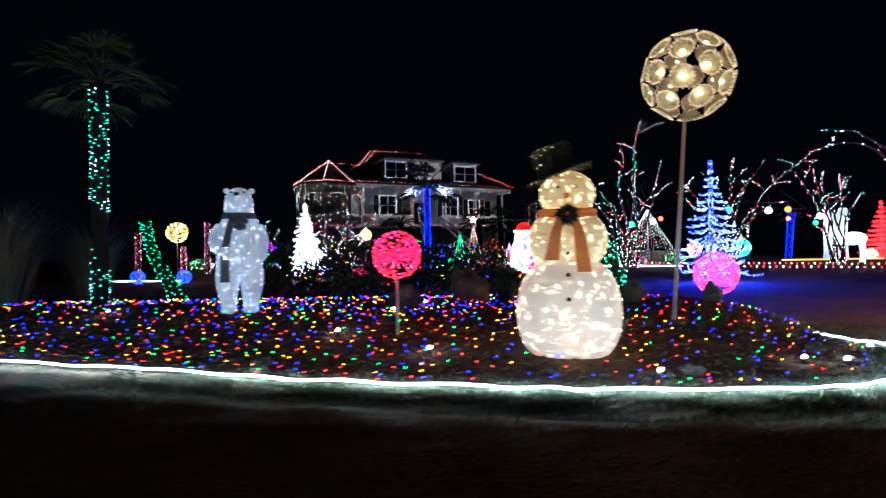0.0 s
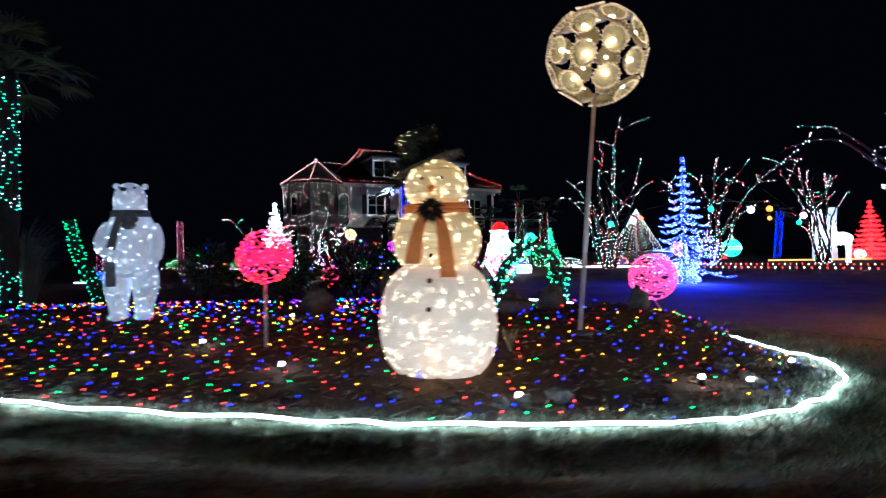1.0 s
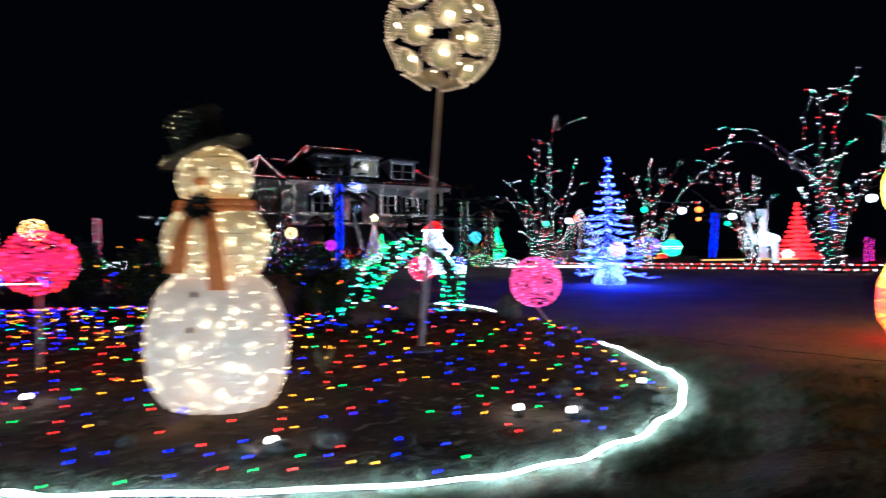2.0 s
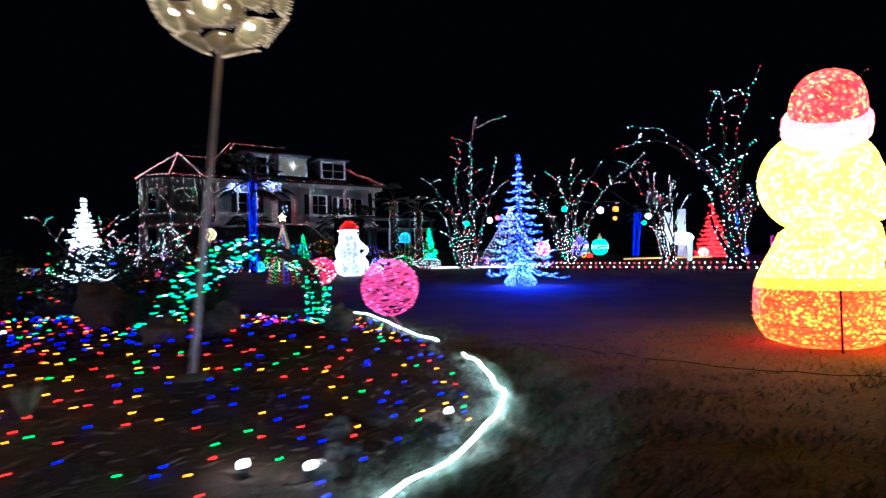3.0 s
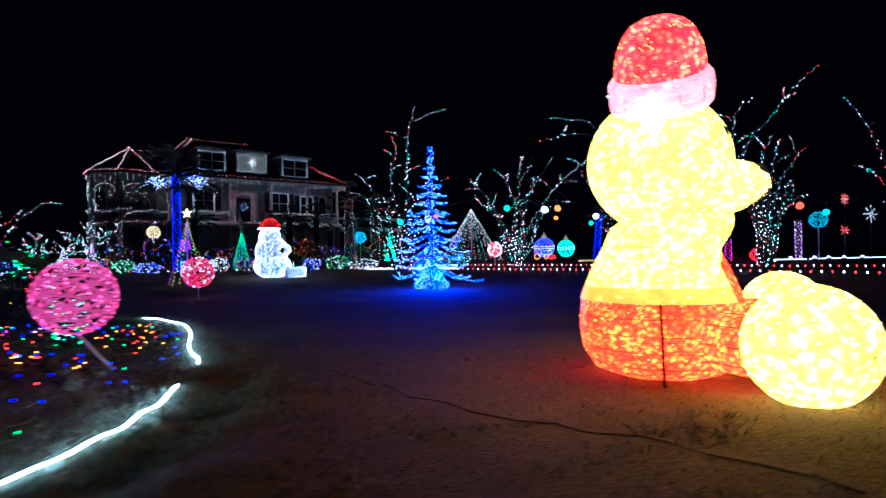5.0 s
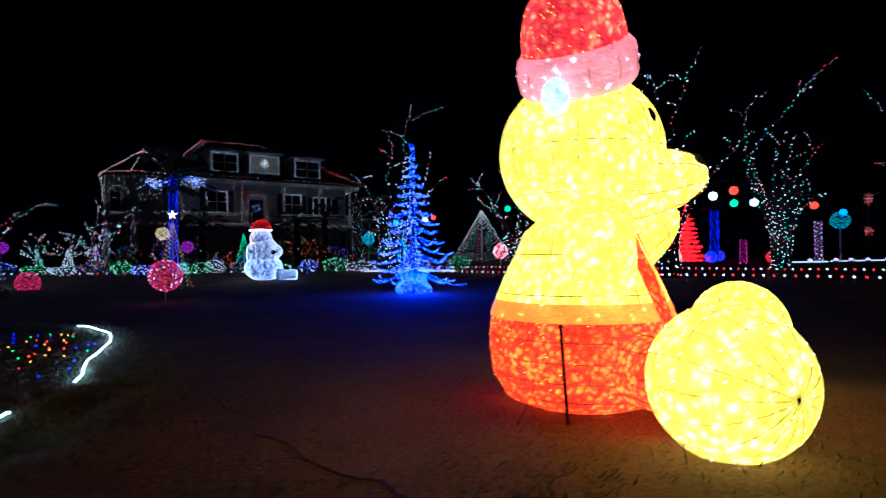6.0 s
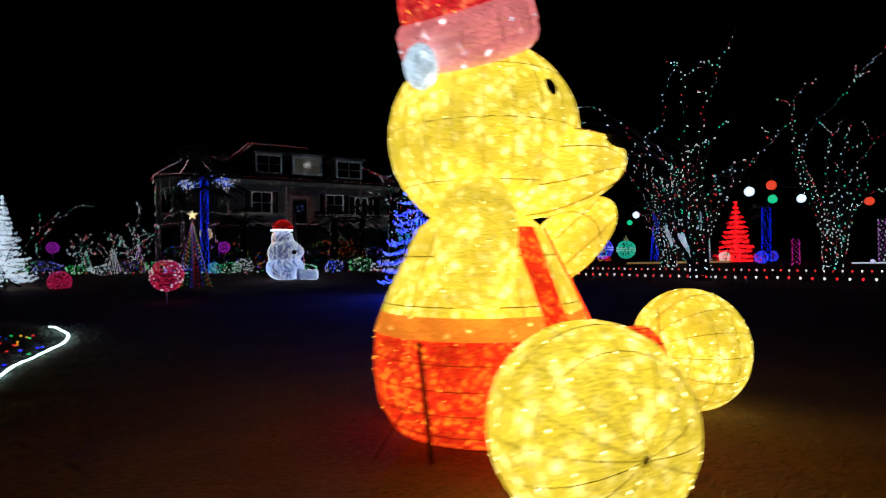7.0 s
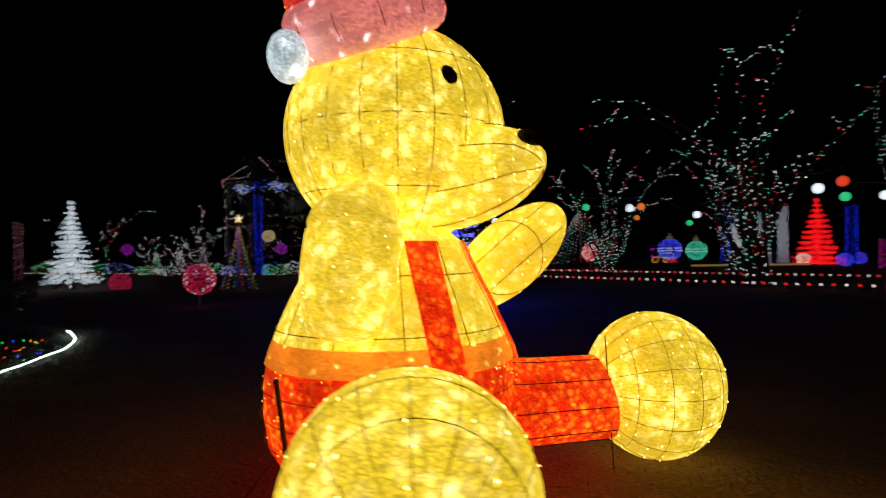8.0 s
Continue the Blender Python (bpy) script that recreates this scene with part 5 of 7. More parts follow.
# floodlights on the lawn that wash the front of the house
for fx, fy, tx, pw in ((-9, 50, -13, 12), (-2.5, 51, -4, 110), (6, 54, 5, 170)):
    e = thing("floodlight", (fx, fy, ground(fx, fy)), "small white floodlight aimed at the house front", "floodlight", "house floodlights")
    b = Bag()
    b.box((-0.12, -0.06, 0.1), (0.12, 0.04, 0.28))
    b.tube([(0, 0, -0.02), (0, 0, 0.12)], 0.02, 8)
    b.put("housing", WIRE, e)
    lamp = bpy.data.lights.new("flood", "SPOT")
    lamp.energy, lamp.color, lamp.spot_size, lamp.spot_blend, lamp.shadow_soft_size = pw, (0.88, 0.78, 1.0), radians(74), 0.8, 0.1
    o = new("flood_lamp", lamp)
    o.parent = e
    o.matrix_local = look((0, 0.1, 0.3), (tx - fx, 63 - fy, 6.5))


# ---------- trees of light ----------
def light_conifer(name, x, y, h, r, mats, label, tiers=15, size=0.02, skirt=True, dens=1.0, rough_=0.05, legs=False, droop=0.2):
    z = ground(x, y)
    e = thing(name, (x, y, z), label, "light tree")
    b = Bag()
    b.tube([(0, 0, 0), (0, 0, h * 0.6), (0, 0, h)], [0.05, 0.035, 0.01], 8)
    if legs:
        for i in range(4):
            a = math.pi * (0.25 + i / 2)
            b.tube([(0, 0, h * 0.17), (0.24 * r * math.cos(a), 0.24 * r * math.sin(a), 0.09 * h), (0.55 * r * math.cos(a), 0.55 * r * math.sin(a), 0)], [0.09, 0.08, 0.05], 6)
    b.put("trunk", BARK, e)
    limbs, g = Bag(), Bag()
    rr = random.Random(int(x * 100))
    lowest = 0.16 if skirt or legs else 0.06
    for t in range(tiers):
        f = t / (tiers - 1)
        zh = h * (lowest + (0.97 - lowest) * f)
        rad = r * (1 - f) ** 1.05 * (0.72 + 0.4 * rr.random()) + 0.02
        nb = max(5, int(12 - 5 * f))
        for i in range(nb):
            a = 2 * math.pi * (i + rr.uniform(-0.3, 0.3)) / nb + t
            ln = rad * rr.uniform(0.75, 1.1)
            d = Vector((math.cos(a), math.sin(a), 0))
            up = rr.uniform(0.0, 0.16) * ln
            pts = [Vector((0, 0, zh)), d * ln * 0.45 + Vector((0, 0, zh - 0.6 * droop * ln)), d * ln * 0.8 + Vector((0, 0, zh - droop * ln)), d * ln + Vector((0, 0, zh - droop * ln + up))]
            path = curve(pts, 6)
            limbs.tube(path, [0.016, 0.014, 0.012, 0.01, 0.009, 0.007, 0.005], 4)
            n = int(dens * (1.5 + 24 * ln / max(0.5, r) * (r / 0.9) ** 0.5))
            for j in range(n):
                q = rr.random() ** 0.8 * 5.99
                p = path[int(q)].lerp(path[int(q) + 1], q % 1)
                g.bulb(p + Vector((rr.gauss(0, rough_), rr.gauss(0, rough_), rr.gauss(0, rough_ * 0.7))), size * rr.uniform(0.6, 1.2), rr.randrange(len(mats)))
    if skirt:
        for i in range(int(420 * dens)):
            a, f = rr.uniform(0, 6.28), rr.random()
            q = r * (0.27 + 0.08 * (1 - f) + 0.05 * math.sin(f * 9))
            g.bulb((q * math.cos(a), q * math.sin(a), f * h * 0.17), size * rr.uniform(0.6, 1.1), rr.randrange(len(mats)))
    for i in range(int(120 * dens)):
        a, f = rr.uniform(0, 6.28), rr.random()
        g.bulb((0.06 * math.cos(a), 0.06 * math.sin(a), f * h), size, rr.randrange(len(mats)))
    limbs.put("limb", WIRE, e)
    g.put("bulb_string", mats, e)
    return e


BLUES_DEEP = [glow("tree_blue_sky", (0.022, 0.036, 1.0), 36), glow("tree_blue_deep", (0.014, 0.014, 1.0), 34), glow("tree_blue_pale", (0.2, 0.32, 1.0), 30)]
bt = light_conifer("blue_light_tree", 7.86, 16.32, 3.58, 1.12, [BLUES_DEEP[0], BLUES_DEEP[1], BLUES_DEEP[0], BLUES_DEEP[2]], "tall conifer thick with blue bulbs on the lawn", 15, 0.0075, True, 4.6, 0.013, droop=0.3)
# one added lamp casts the blue bulbs' light on the lawn
lamp = bpy.data.lights.new("blue_tree_glow", "POINT")
lamp.energy, lamp.color, lamp.shadow_soft_size = 850, (0.01, 0.03, 1.0), 0.2
o = new("glow_lamp", lamp)
o.location, o.parent = (0, -0.55, 0.45), bt
light_conifer("white_light_tree", -5.83, 23.1, 3.15, 0.95, [glow("tree_snow_white", (0.95, 0.98, 1.0), 16), glow("tree_snow_cool", (0.6, 0.82, 1.0), 14)], "conifer thick with cold white bulbs", 17, 0.0105, False, 2.5, 0.042, legs=True, droop=0.32)
light_conifer("red_light_tree", 28.2, 35.9, 3.75, 1.45, [glow("tree_red", (1.0, 0.006, 0.012), 11), L_RED], "conifer wrapped in red bulbs", 13, 0.024, False, 2.4, 0.06)
light_conifer("green_light_tree", 11.36, 54.4, 3.1, 0.9, [L_TEAL, L_GREEN], "small conifer wrapped in green bulbs", 11, 0.035, False, 1.0, 0.06)


def wrap(g, path, radii, gap, size, ks, rnd, density=1.0):
    """Bulbs wound round a limb."""
    turn = rnd.uniform(0, 6)
    for i in range(len(path) - 1):
        a, b = path[i], path[i + 1]
        n = max(1, int((b - a).length / gap * density))
        for j in range(n):
            p, r = a.lerp(b, j / n), radii[i] + size
            turn += 1.9
            g.bulb(p + Vector((math.cos(turn) * r + rnd.gauss(0, 0.015), math.sin(turn) * r + rnd.gauss(0, 0.015), rnd.gauss(0, 0.02))), size * rnd.uniform(0.6, 1.15), rnd.choice(ks))


TREE_BULBS = [glow("tree_bulb_white", (1.0, 0.95, 0.88), 17), glow("tree_bulb_cool", (0.8, 0.9, 1.0), 17), glow("tree_bulb_ice", (0.6, 0.85, 1.0), 14), glow("tree_bulb_green", (0.04, 1.0, 0.45), 10), glow("tree_bulb_red", (1.0, 0.02, 0.02), 14), glow("tree_bulb_rose", (1.0, 0.6, 0.6), 13)]


def light_tree(x, y, limbs, label, seed, size=0.017, gap=0.125, base_r=0.13):
    """A bare, many-stemmed tree whose limbs are wound with small bulbs. limbs: tips (dx, dy, height), or lists of bends (dx, height)."""
    rnd = random.Random(seed)
    z = ground(x, y)
    e = thing("wrapped_bare_tree", (x, y, z), label, "tree", "bare trees wound with lights")
    wood, g = Bag(), Bag()
    cols = TREE_BULBS
    ks = [0, 0, 0, 1, 5, 2, 2, 3, 3, 4, 4]
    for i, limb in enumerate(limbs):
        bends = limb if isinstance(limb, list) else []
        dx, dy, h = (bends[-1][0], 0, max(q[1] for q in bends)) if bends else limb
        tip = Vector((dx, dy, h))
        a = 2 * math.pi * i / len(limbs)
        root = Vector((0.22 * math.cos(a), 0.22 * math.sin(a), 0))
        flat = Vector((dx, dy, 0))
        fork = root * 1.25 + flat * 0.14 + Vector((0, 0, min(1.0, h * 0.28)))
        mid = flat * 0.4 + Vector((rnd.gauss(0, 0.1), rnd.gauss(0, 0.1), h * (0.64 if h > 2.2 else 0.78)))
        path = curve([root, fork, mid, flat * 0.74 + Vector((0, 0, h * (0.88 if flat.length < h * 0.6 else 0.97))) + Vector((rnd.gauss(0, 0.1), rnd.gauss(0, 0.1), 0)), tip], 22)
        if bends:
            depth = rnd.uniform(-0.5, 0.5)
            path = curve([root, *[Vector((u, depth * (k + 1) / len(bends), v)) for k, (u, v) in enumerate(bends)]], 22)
        path = [p + Vector((rnd.gauss(0, 0.02), rnd.gauss(0, 0.02), rnd.gauss(0, 0.015))) for p in path]
        radii = [0.6 * base_r * (1 - 0.95 * j / 22) ** 1.3 + 0.006 for j in range(23)]
        wood.tube(path, radii, 7)
        wrap(g, path[:9], radii, gap * 0.42, size, ks, rnd)
        wrap(g, path[8:], radii[8:], gap, size, ks, rnd)
        for s in range(2 if bends else 4):
            j = rnd.randrange(7, 19)
            d = Vector((rnd.gauss(0, 1), rnd.gauss(0, 1), rnd.uniform(0.3, 1.2))).normalized() * rnd.uniform(0.4, 0.95) * (0.8 if bends else h / 4 + 0.3)
            tw = curve([path[j], path[j] + d * 0.5 + Vector((0, 0, 0.06)), path[j] + d], 7)
            rad = [radii[j] * 0.6 * (1 - 0.8 * q / 7) for q in range(8)]
            wood.tube(tw, rad, 5)
            if s < 2:
                wrap(g, tw, rad, gap * 1.25, size, ks, rnd)
    wood.put("branching_trunk", DARKBARK, e)
    g.put("bulb_string", cols, e)
    return e


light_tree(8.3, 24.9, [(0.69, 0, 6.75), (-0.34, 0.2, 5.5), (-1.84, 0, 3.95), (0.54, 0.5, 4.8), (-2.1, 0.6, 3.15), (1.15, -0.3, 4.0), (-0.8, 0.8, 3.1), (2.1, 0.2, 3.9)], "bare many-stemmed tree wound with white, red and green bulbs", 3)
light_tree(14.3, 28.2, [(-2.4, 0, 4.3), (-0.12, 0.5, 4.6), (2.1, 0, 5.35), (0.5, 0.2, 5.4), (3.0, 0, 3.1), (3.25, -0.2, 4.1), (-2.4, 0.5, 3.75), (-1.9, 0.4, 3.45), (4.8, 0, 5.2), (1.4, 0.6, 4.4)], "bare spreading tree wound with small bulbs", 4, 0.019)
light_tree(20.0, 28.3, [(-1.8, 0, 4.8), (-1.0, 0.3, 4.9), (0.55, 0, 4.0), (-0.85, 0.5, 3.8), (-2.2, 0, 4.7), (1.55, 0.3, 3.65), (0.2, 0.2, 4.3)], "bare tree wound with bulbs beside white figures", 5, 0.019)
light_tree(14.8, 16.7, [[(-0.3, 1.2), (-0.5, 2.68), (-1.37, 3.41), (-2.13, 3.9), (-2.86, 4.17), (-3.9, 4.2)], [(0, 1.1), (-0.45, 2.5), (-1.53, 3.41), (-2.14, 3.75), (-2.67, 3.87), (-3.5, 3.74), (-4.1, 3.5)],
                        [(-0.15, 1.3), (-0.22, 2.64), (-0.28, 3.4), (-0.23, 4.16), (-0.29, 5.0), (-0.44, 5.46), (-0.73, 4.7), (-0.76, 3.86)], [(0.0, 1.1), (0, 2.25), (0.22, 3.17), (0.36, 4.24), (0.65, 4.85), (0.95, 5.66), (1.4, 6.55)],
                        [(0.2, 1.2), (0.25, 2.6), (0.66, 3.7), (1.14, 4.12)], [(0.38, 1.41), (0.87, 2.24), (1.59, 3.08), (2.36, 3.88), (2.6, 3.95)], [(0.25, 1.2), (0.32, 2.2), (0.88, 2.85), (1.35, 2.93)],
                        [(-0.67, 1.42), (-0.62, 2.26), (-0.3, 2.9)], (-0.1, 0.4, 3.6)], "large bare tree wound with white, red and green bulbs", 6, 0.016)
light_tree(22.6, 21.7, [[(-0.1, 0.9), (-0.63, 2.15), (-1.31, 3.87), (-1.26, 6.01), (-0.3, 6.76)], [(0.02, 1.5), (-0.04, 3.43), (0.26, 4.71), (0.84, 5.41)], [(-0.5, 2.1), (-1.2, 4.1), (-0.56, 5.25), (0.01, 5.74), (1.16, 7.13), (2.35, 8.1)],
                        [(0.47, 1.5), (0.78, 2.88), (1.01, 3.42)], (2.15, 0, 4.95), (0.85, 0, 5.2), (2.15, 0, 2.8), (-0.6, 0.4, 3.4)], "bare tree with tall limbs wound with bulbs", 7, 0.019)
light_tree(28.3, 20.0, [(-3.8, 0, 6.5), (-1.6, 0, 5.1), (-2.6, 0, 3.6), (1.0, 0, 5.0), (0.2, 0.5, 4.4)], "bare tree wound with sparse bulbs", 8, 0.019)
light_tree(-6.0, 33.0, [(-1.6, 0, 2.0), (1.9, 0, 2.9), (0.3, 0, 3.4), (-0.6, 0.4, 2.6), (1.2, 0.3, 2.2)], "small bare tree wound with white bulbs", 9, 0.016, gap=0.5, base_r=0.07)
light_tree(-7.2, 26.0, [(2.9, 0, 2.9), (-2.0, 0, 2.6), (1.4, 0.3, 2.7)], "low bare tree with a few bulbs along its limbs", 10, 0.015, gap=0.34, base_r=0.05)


# ---------- palms ----------
def palm(x, y, h, r, mats, size, label, fronds=26, spread=1.5, count=260, lit=(0.05, 1.0), tips=None, lean=0.0, patchy=False):
    z = ground(x, y)
    e = thing("palm_tree", (x, y, z), label, "palm")
    b = Bag()
    path = [(lean * t, 0, h * t) for t in np.linspace(0, 1, 14)]
    b.tube(path, [r * (1.0 + 0.1 * (i % 2)) for i in range(14)], 14)
    b.put("trunk", BARK, e)
    b = Bag()
    rnd = random.Random(int(h * 100))
    for i in range(count):
        t = lit[0] + (lit[1] - lit[0]) * i / count
        a = i * 2.39996 + rnd.uniform(-0.3, 0.3)
        if patchy and (rnd.random() < 0.25 or noise.noise(Vector((math.cos(a) * 1.5, math.sin(a) * 1.5, h * t * 3))) < -0.2 or (0.16 < t < 0.42 and rnd.random() < 0.85)):
            continue
        b.bulb((lean * t + (r * 1.1 + size * 0.5) * math.cos(a), (r * 1.1 + size * 0.5) * math.sin(a), h * t), size * rnd.uniform(0.7, 1.2), rnd.randrange(len(mats)))
    b.put("wound_bulb_string", mats, e)
    for i in range(fronds):
        a, el = i * 2.4 + rnd.uniform(-0.2, 0.2), rnd.uniform(-0.5, 1.3)
        d = Vector((math.cos(a) * math.cos(el), math.sin(a) * math.cos(el), math.sin(el)))
        ln = spread * rnd.uniform(0.75, 1.1)
        f = Bag()
        stem = curve([Vector((lean, 0, h)), Vector((lean, 0, h)) + d * ln * 0.5, Vector((lean, 0, h)) + d * ln * 0.75 + Vector((0, 0, -0.1 * ln))], 6)
        f.tube(stem, [0.02 * spread] * 4 + [0.012 * spread] * 3, 5)
        tip = stem[-1]
        side = d.cross(Vector((0, 0, 1))).normalized()
        for q in range(17):
            w = (q - 8) / 8 * 1.25
            dd = (d * math.cos(w) + side * math.sin(w)).normalized()
            f.blade(tip, dd * ln * 0.5 + Vector((0, 0, -0.12 * ln)), 0.022 * spread)
        f.put("frond", FROND, e)
    if tips:
        b = Bag()
        for cx, cz in tips:
            for i in range(90):
                b.bulb((cx + rnd.gauss(0, 0.2), rnd.gauss(0, 0.2), cz + rnd.gauss(0, 0.12)), size * 0.9, rnd.randrange(3))
        b.put("crown_bulbs", [L_WHITE, L_COOL, L_SKY], e)
    return e


palm(-0.9, 28.03, 4.2, 0.13, [L_BLUE, L_BLUE, L_SKY], 0.021, "palm with its trunk wound in blue bulbs", 24, 1.5, 250, (0.02, 1.0), [(-0.75, 3.85), (0.85, 3.95)])
palm(-5.76, 9.27, 3.75, 0.12, [L_TEAL, L_TEAL, L_COOL], 0.0115, "tall palm with its trunk wound in green bulbs", 34, 1.0, 460, (0.02, 0.97), patchy=True)


# ---------- things along the drive and before the house ----------
def cone_tree(x, y, h, r, label, mats, strands=12, star=True, size=0.02, gap=0.12):
    z = ground(x, y)
    e = thing("strand_cone_tree", (x, y, z), label, "light tree", "cones of light strands")
    b = Bag()
    b.tube([(0, 0, 0), (0, 0, h)], 0.03, 8)
    b.put("pole", POLE, e)
    for s in range(strands):
        g = Bag()
        a = 2 * math.pi * s / strands
        n = int(h / gap)
        for i in range(n):
            t = (i + (0.5 + 0.37 * s) % 1) / n
            q = r * t ** (1.15 if star else 1.0)
            g.bulb((q * math.cos(a), q * math.sin(a), h * (1 - t)), size, 0)
        g.put("strand", mats[s % len(mats)], e)
    if star:
        g = Bag()
        for i in range(5):
            a = math.pi / 2 + 2 * math.pi * i / 5
            p = Vector((0.16 * math.cos(a), 0, 0.16 * math.sin(a)))
            q0 = Vector((0.06 * math.cos(a - 0.63), 0, 0.06 * math.sin(a - 0.63)))
            q1 = Vector((0.06 * math.cos(a + 0.63), 0, 0.06 * math.sin(a + 0.63)))
            c = Vector((0, 0, h + 0.12))
            g.add([c + p, c + q0, c + q1, c + Vector((0, -0.03, 0)), c + Vector((0, 0.03, 0))], [(0, 3, 1), (0, 2, 3), (0, 1, 4), (0, 4, 2)])
        g.put("star", L_WARM, e)


cone_tree(1.1, 21.0, 2.1, 0.55, "slim cone of coloured light strands with a star", [L_RED, L_GREEN, L_YELLOW, L_BLUE], 14, True, 0.014)
cone_tree(17.4, 47.7, 4.3, 2.6, "wide tent of red, white and green light strands", [L_TEAL, L_WHITE, L_COOL, L_RED, L_WHITE], 32, False, 0.022, 0.24)


def seated_figure(x, y):
    """A seated animal of blue-white bulbs seen from its side, with a red hat and one leg stretched out."""
    z = ground(x, y)
    b = Bag()
    masses = (((0.0, 0, 0.42), (0.62, 0.55, 0.45), 760), ((-0.02, 0, 0.92), (0.54, 0.47, 0.56), 520), ((-0.08, 0, 1.42), (0.36, 0.35, 0.38), 240), ((0.36, -0.05, 0.98), (0.28, 0.28, 0.24), 150))
    for c, r, n in masses:
        b.ball(c, r, 0, 24, 14)
        surface_bulbs(b, c, [v * 1.03 for v in r], int(n * 1.7), 0.0115, [1, 1, 4, 5] if c[2] < 0.6 else [1, 5, 5], rnd=random.Random(n))
    b.ball((0.37, -0.33, 0.96), (0.1, 0.05, 0.09), 3, 12, 8)
    b.tube([(0.5, -0.25, 0.17), (0.85, -0.3, 0.17), (1.15, -0.3, 0.17)], [0.2, 0.16, 0.14], 16, 0)
    for i in range(120):
        a = i * 2.39996
        b.bulb((0.55 + 0.6 * (i / 120), -0.29 + 0.17 * math.cos(a), 0.17 + 0.17 * math.sin(a)), 0.012, 1)
    for i in range(30):
        a = 6.2832 * i / 30
        b.bulb((1.16, -0.3 + 0.14 * math.cos(a), 0.17 + 0.14 * math.sin(a)), 0.012, 1)
    # hat: a bright band and a crumpled red cap
    b.tube([(-0.1 + 0.37 * math.cos(a), 0.36 * math.sin(a), 1.74) for a in np.linspace(0, 6.2832, 25)], 0.026, 6, 1, False)
    cap = [(0.35, 1.76), (0.33, 1.87), (0.25, 1.99), (0.14, 2.08), (0.04, 2.13), (0.0, 2.14)]
    b.lathe(cap, (-0.06, 0, 0), 2, 20)
    rr = random.Random(4)
    for i in range(90):
        h, a = rr.uniform(1.78, 2.1), rr.uniform(0, 6.28)
        q = np.interp(h, [p[1] for p in cap], [p[0] for p in cap]) + 0.01
        b.bulb((-0.06 + q * math.cos(a), q * math.sin(a), h), 0.014, 6)
    # golden scarf hanging at the back
    for i in range(60):
        b.bulb((-0.33 + rr.uniform(-0.05, 0.05), -0.28 + rr.uniform(-0.03, 0.03), rr.uniform(1.05, 1.68)), 0.012, 7)
    ob = b.put("lit_seated_figure", [fabric("figure_mesh", (0.6, 0.66, 0.8), (0.12, 0.2, 1.0), 0.05, 0.2), glow("figure_ice", (0.66, 0.8, 1.0), 14), fabric("figure_hat", (0.5, 0.02, 0.02), (1, 0.02, 0.015), 0.2, 0.9), BLACK, glow("figure_blue", (0.2, 0.36, 1.0), 11), L_WHITE, L_RED, L_YELLOW])
    ob.location = (x, y, z)
    tagged(ob, "seated animal figure of blue-white bulbs wearing a red hat", "light figure")


seated_figure(3.4, 23.4)


def drive_markers():
    """Short red and white stake lights on both sides of the drive."""
    e_mat = {0: L_WHITE, 1: L_RED}
    made = {}
    k = 0
    for row, s0 in enumerate((26.0, 33.5)):
        x = -16.0 if row == 0 else 9.0
        while x < (22.5 if row == 0 else 34):
            y = s0 - 1.2 * max(0, x - 6) + 0.45 * max(0, -x)
            c = 0 if (k % 2 if x > 6 else k % 3) else 1
            if c not in made:
                e = thing("stake_light", (x, y, ground(x, y)), "short stake light with a glowing red cap" if c else "short stake light with a glowing white cap", "stake light", "drive markers")
                b = Bag()
                b.tube([(0, 0, -0.02), (0, 0, 0.10)], 0.008, 6)
                b.put("stake", WIRE, e)
                b = Bag()
                b.ball((0, 0, 0.13), (0.022, 0.022, 0.026), 0, 8, 6)
                b.put("cap", e_mat[c], e)
                made[c] = e
            else:
                copy_thing(made[c], Matrix.Translation((x, y, ground(x, y))))
            k += 1
            slope = 1.2 if x > 6 else 0.45 if x < 0 else 0
            x += (0.21 if x > 6 else 0.45) / math.sqrt(1 + slope ** 2)


drive_markers()


G_WHITE, G_RED = glow("globe_white", (0.75, 0.85, 1.0), 9), glow("globe_red", (1.0, 0.07, 0.02), 5)
G_GREEN, G_ORANGE, G_BLUE = glow("globe_green", (0.03, 0.8, 0.3), 5), glow("globe_orange", (1.0, 0.2, 0.02), 5), glow("globe_blue", (0.05, 0.4, 1.0), 5)


def festoon(points, label):
    """A cable strung through the trees with globes hanging from it. points: (x, y, z, radius or 0, material, colour)."""
    c = Bag()
    line = [Vector((p[0], p[1], p[2] + (p[3] + 0.22 if p[3] else 0))) for p in points]
    c.tube(line, 0.008, 5)
    tagged(c.put("festoon_cable", WIRE), label, "cable", "cables through the trees")
    for p, top in zip(points, line):
        x, y, z, r, m, word = p
        if not r:
            continue
        b = Bag()
        b.ball((x, y, z), r, 0, 16, 10)
        b.lathe([(r * 0.3, r * 0.9), (r * 0.3, r * 1.2), (0.012, r * 1.25), (0.012, r + 0.24)], (x, y, z), 1, 10)
        tagged(b.put("hanging_globe", [m, WIRE]), "glowing %s globe hanging from a cable" % word, "light globe", "globes hung in the trees")


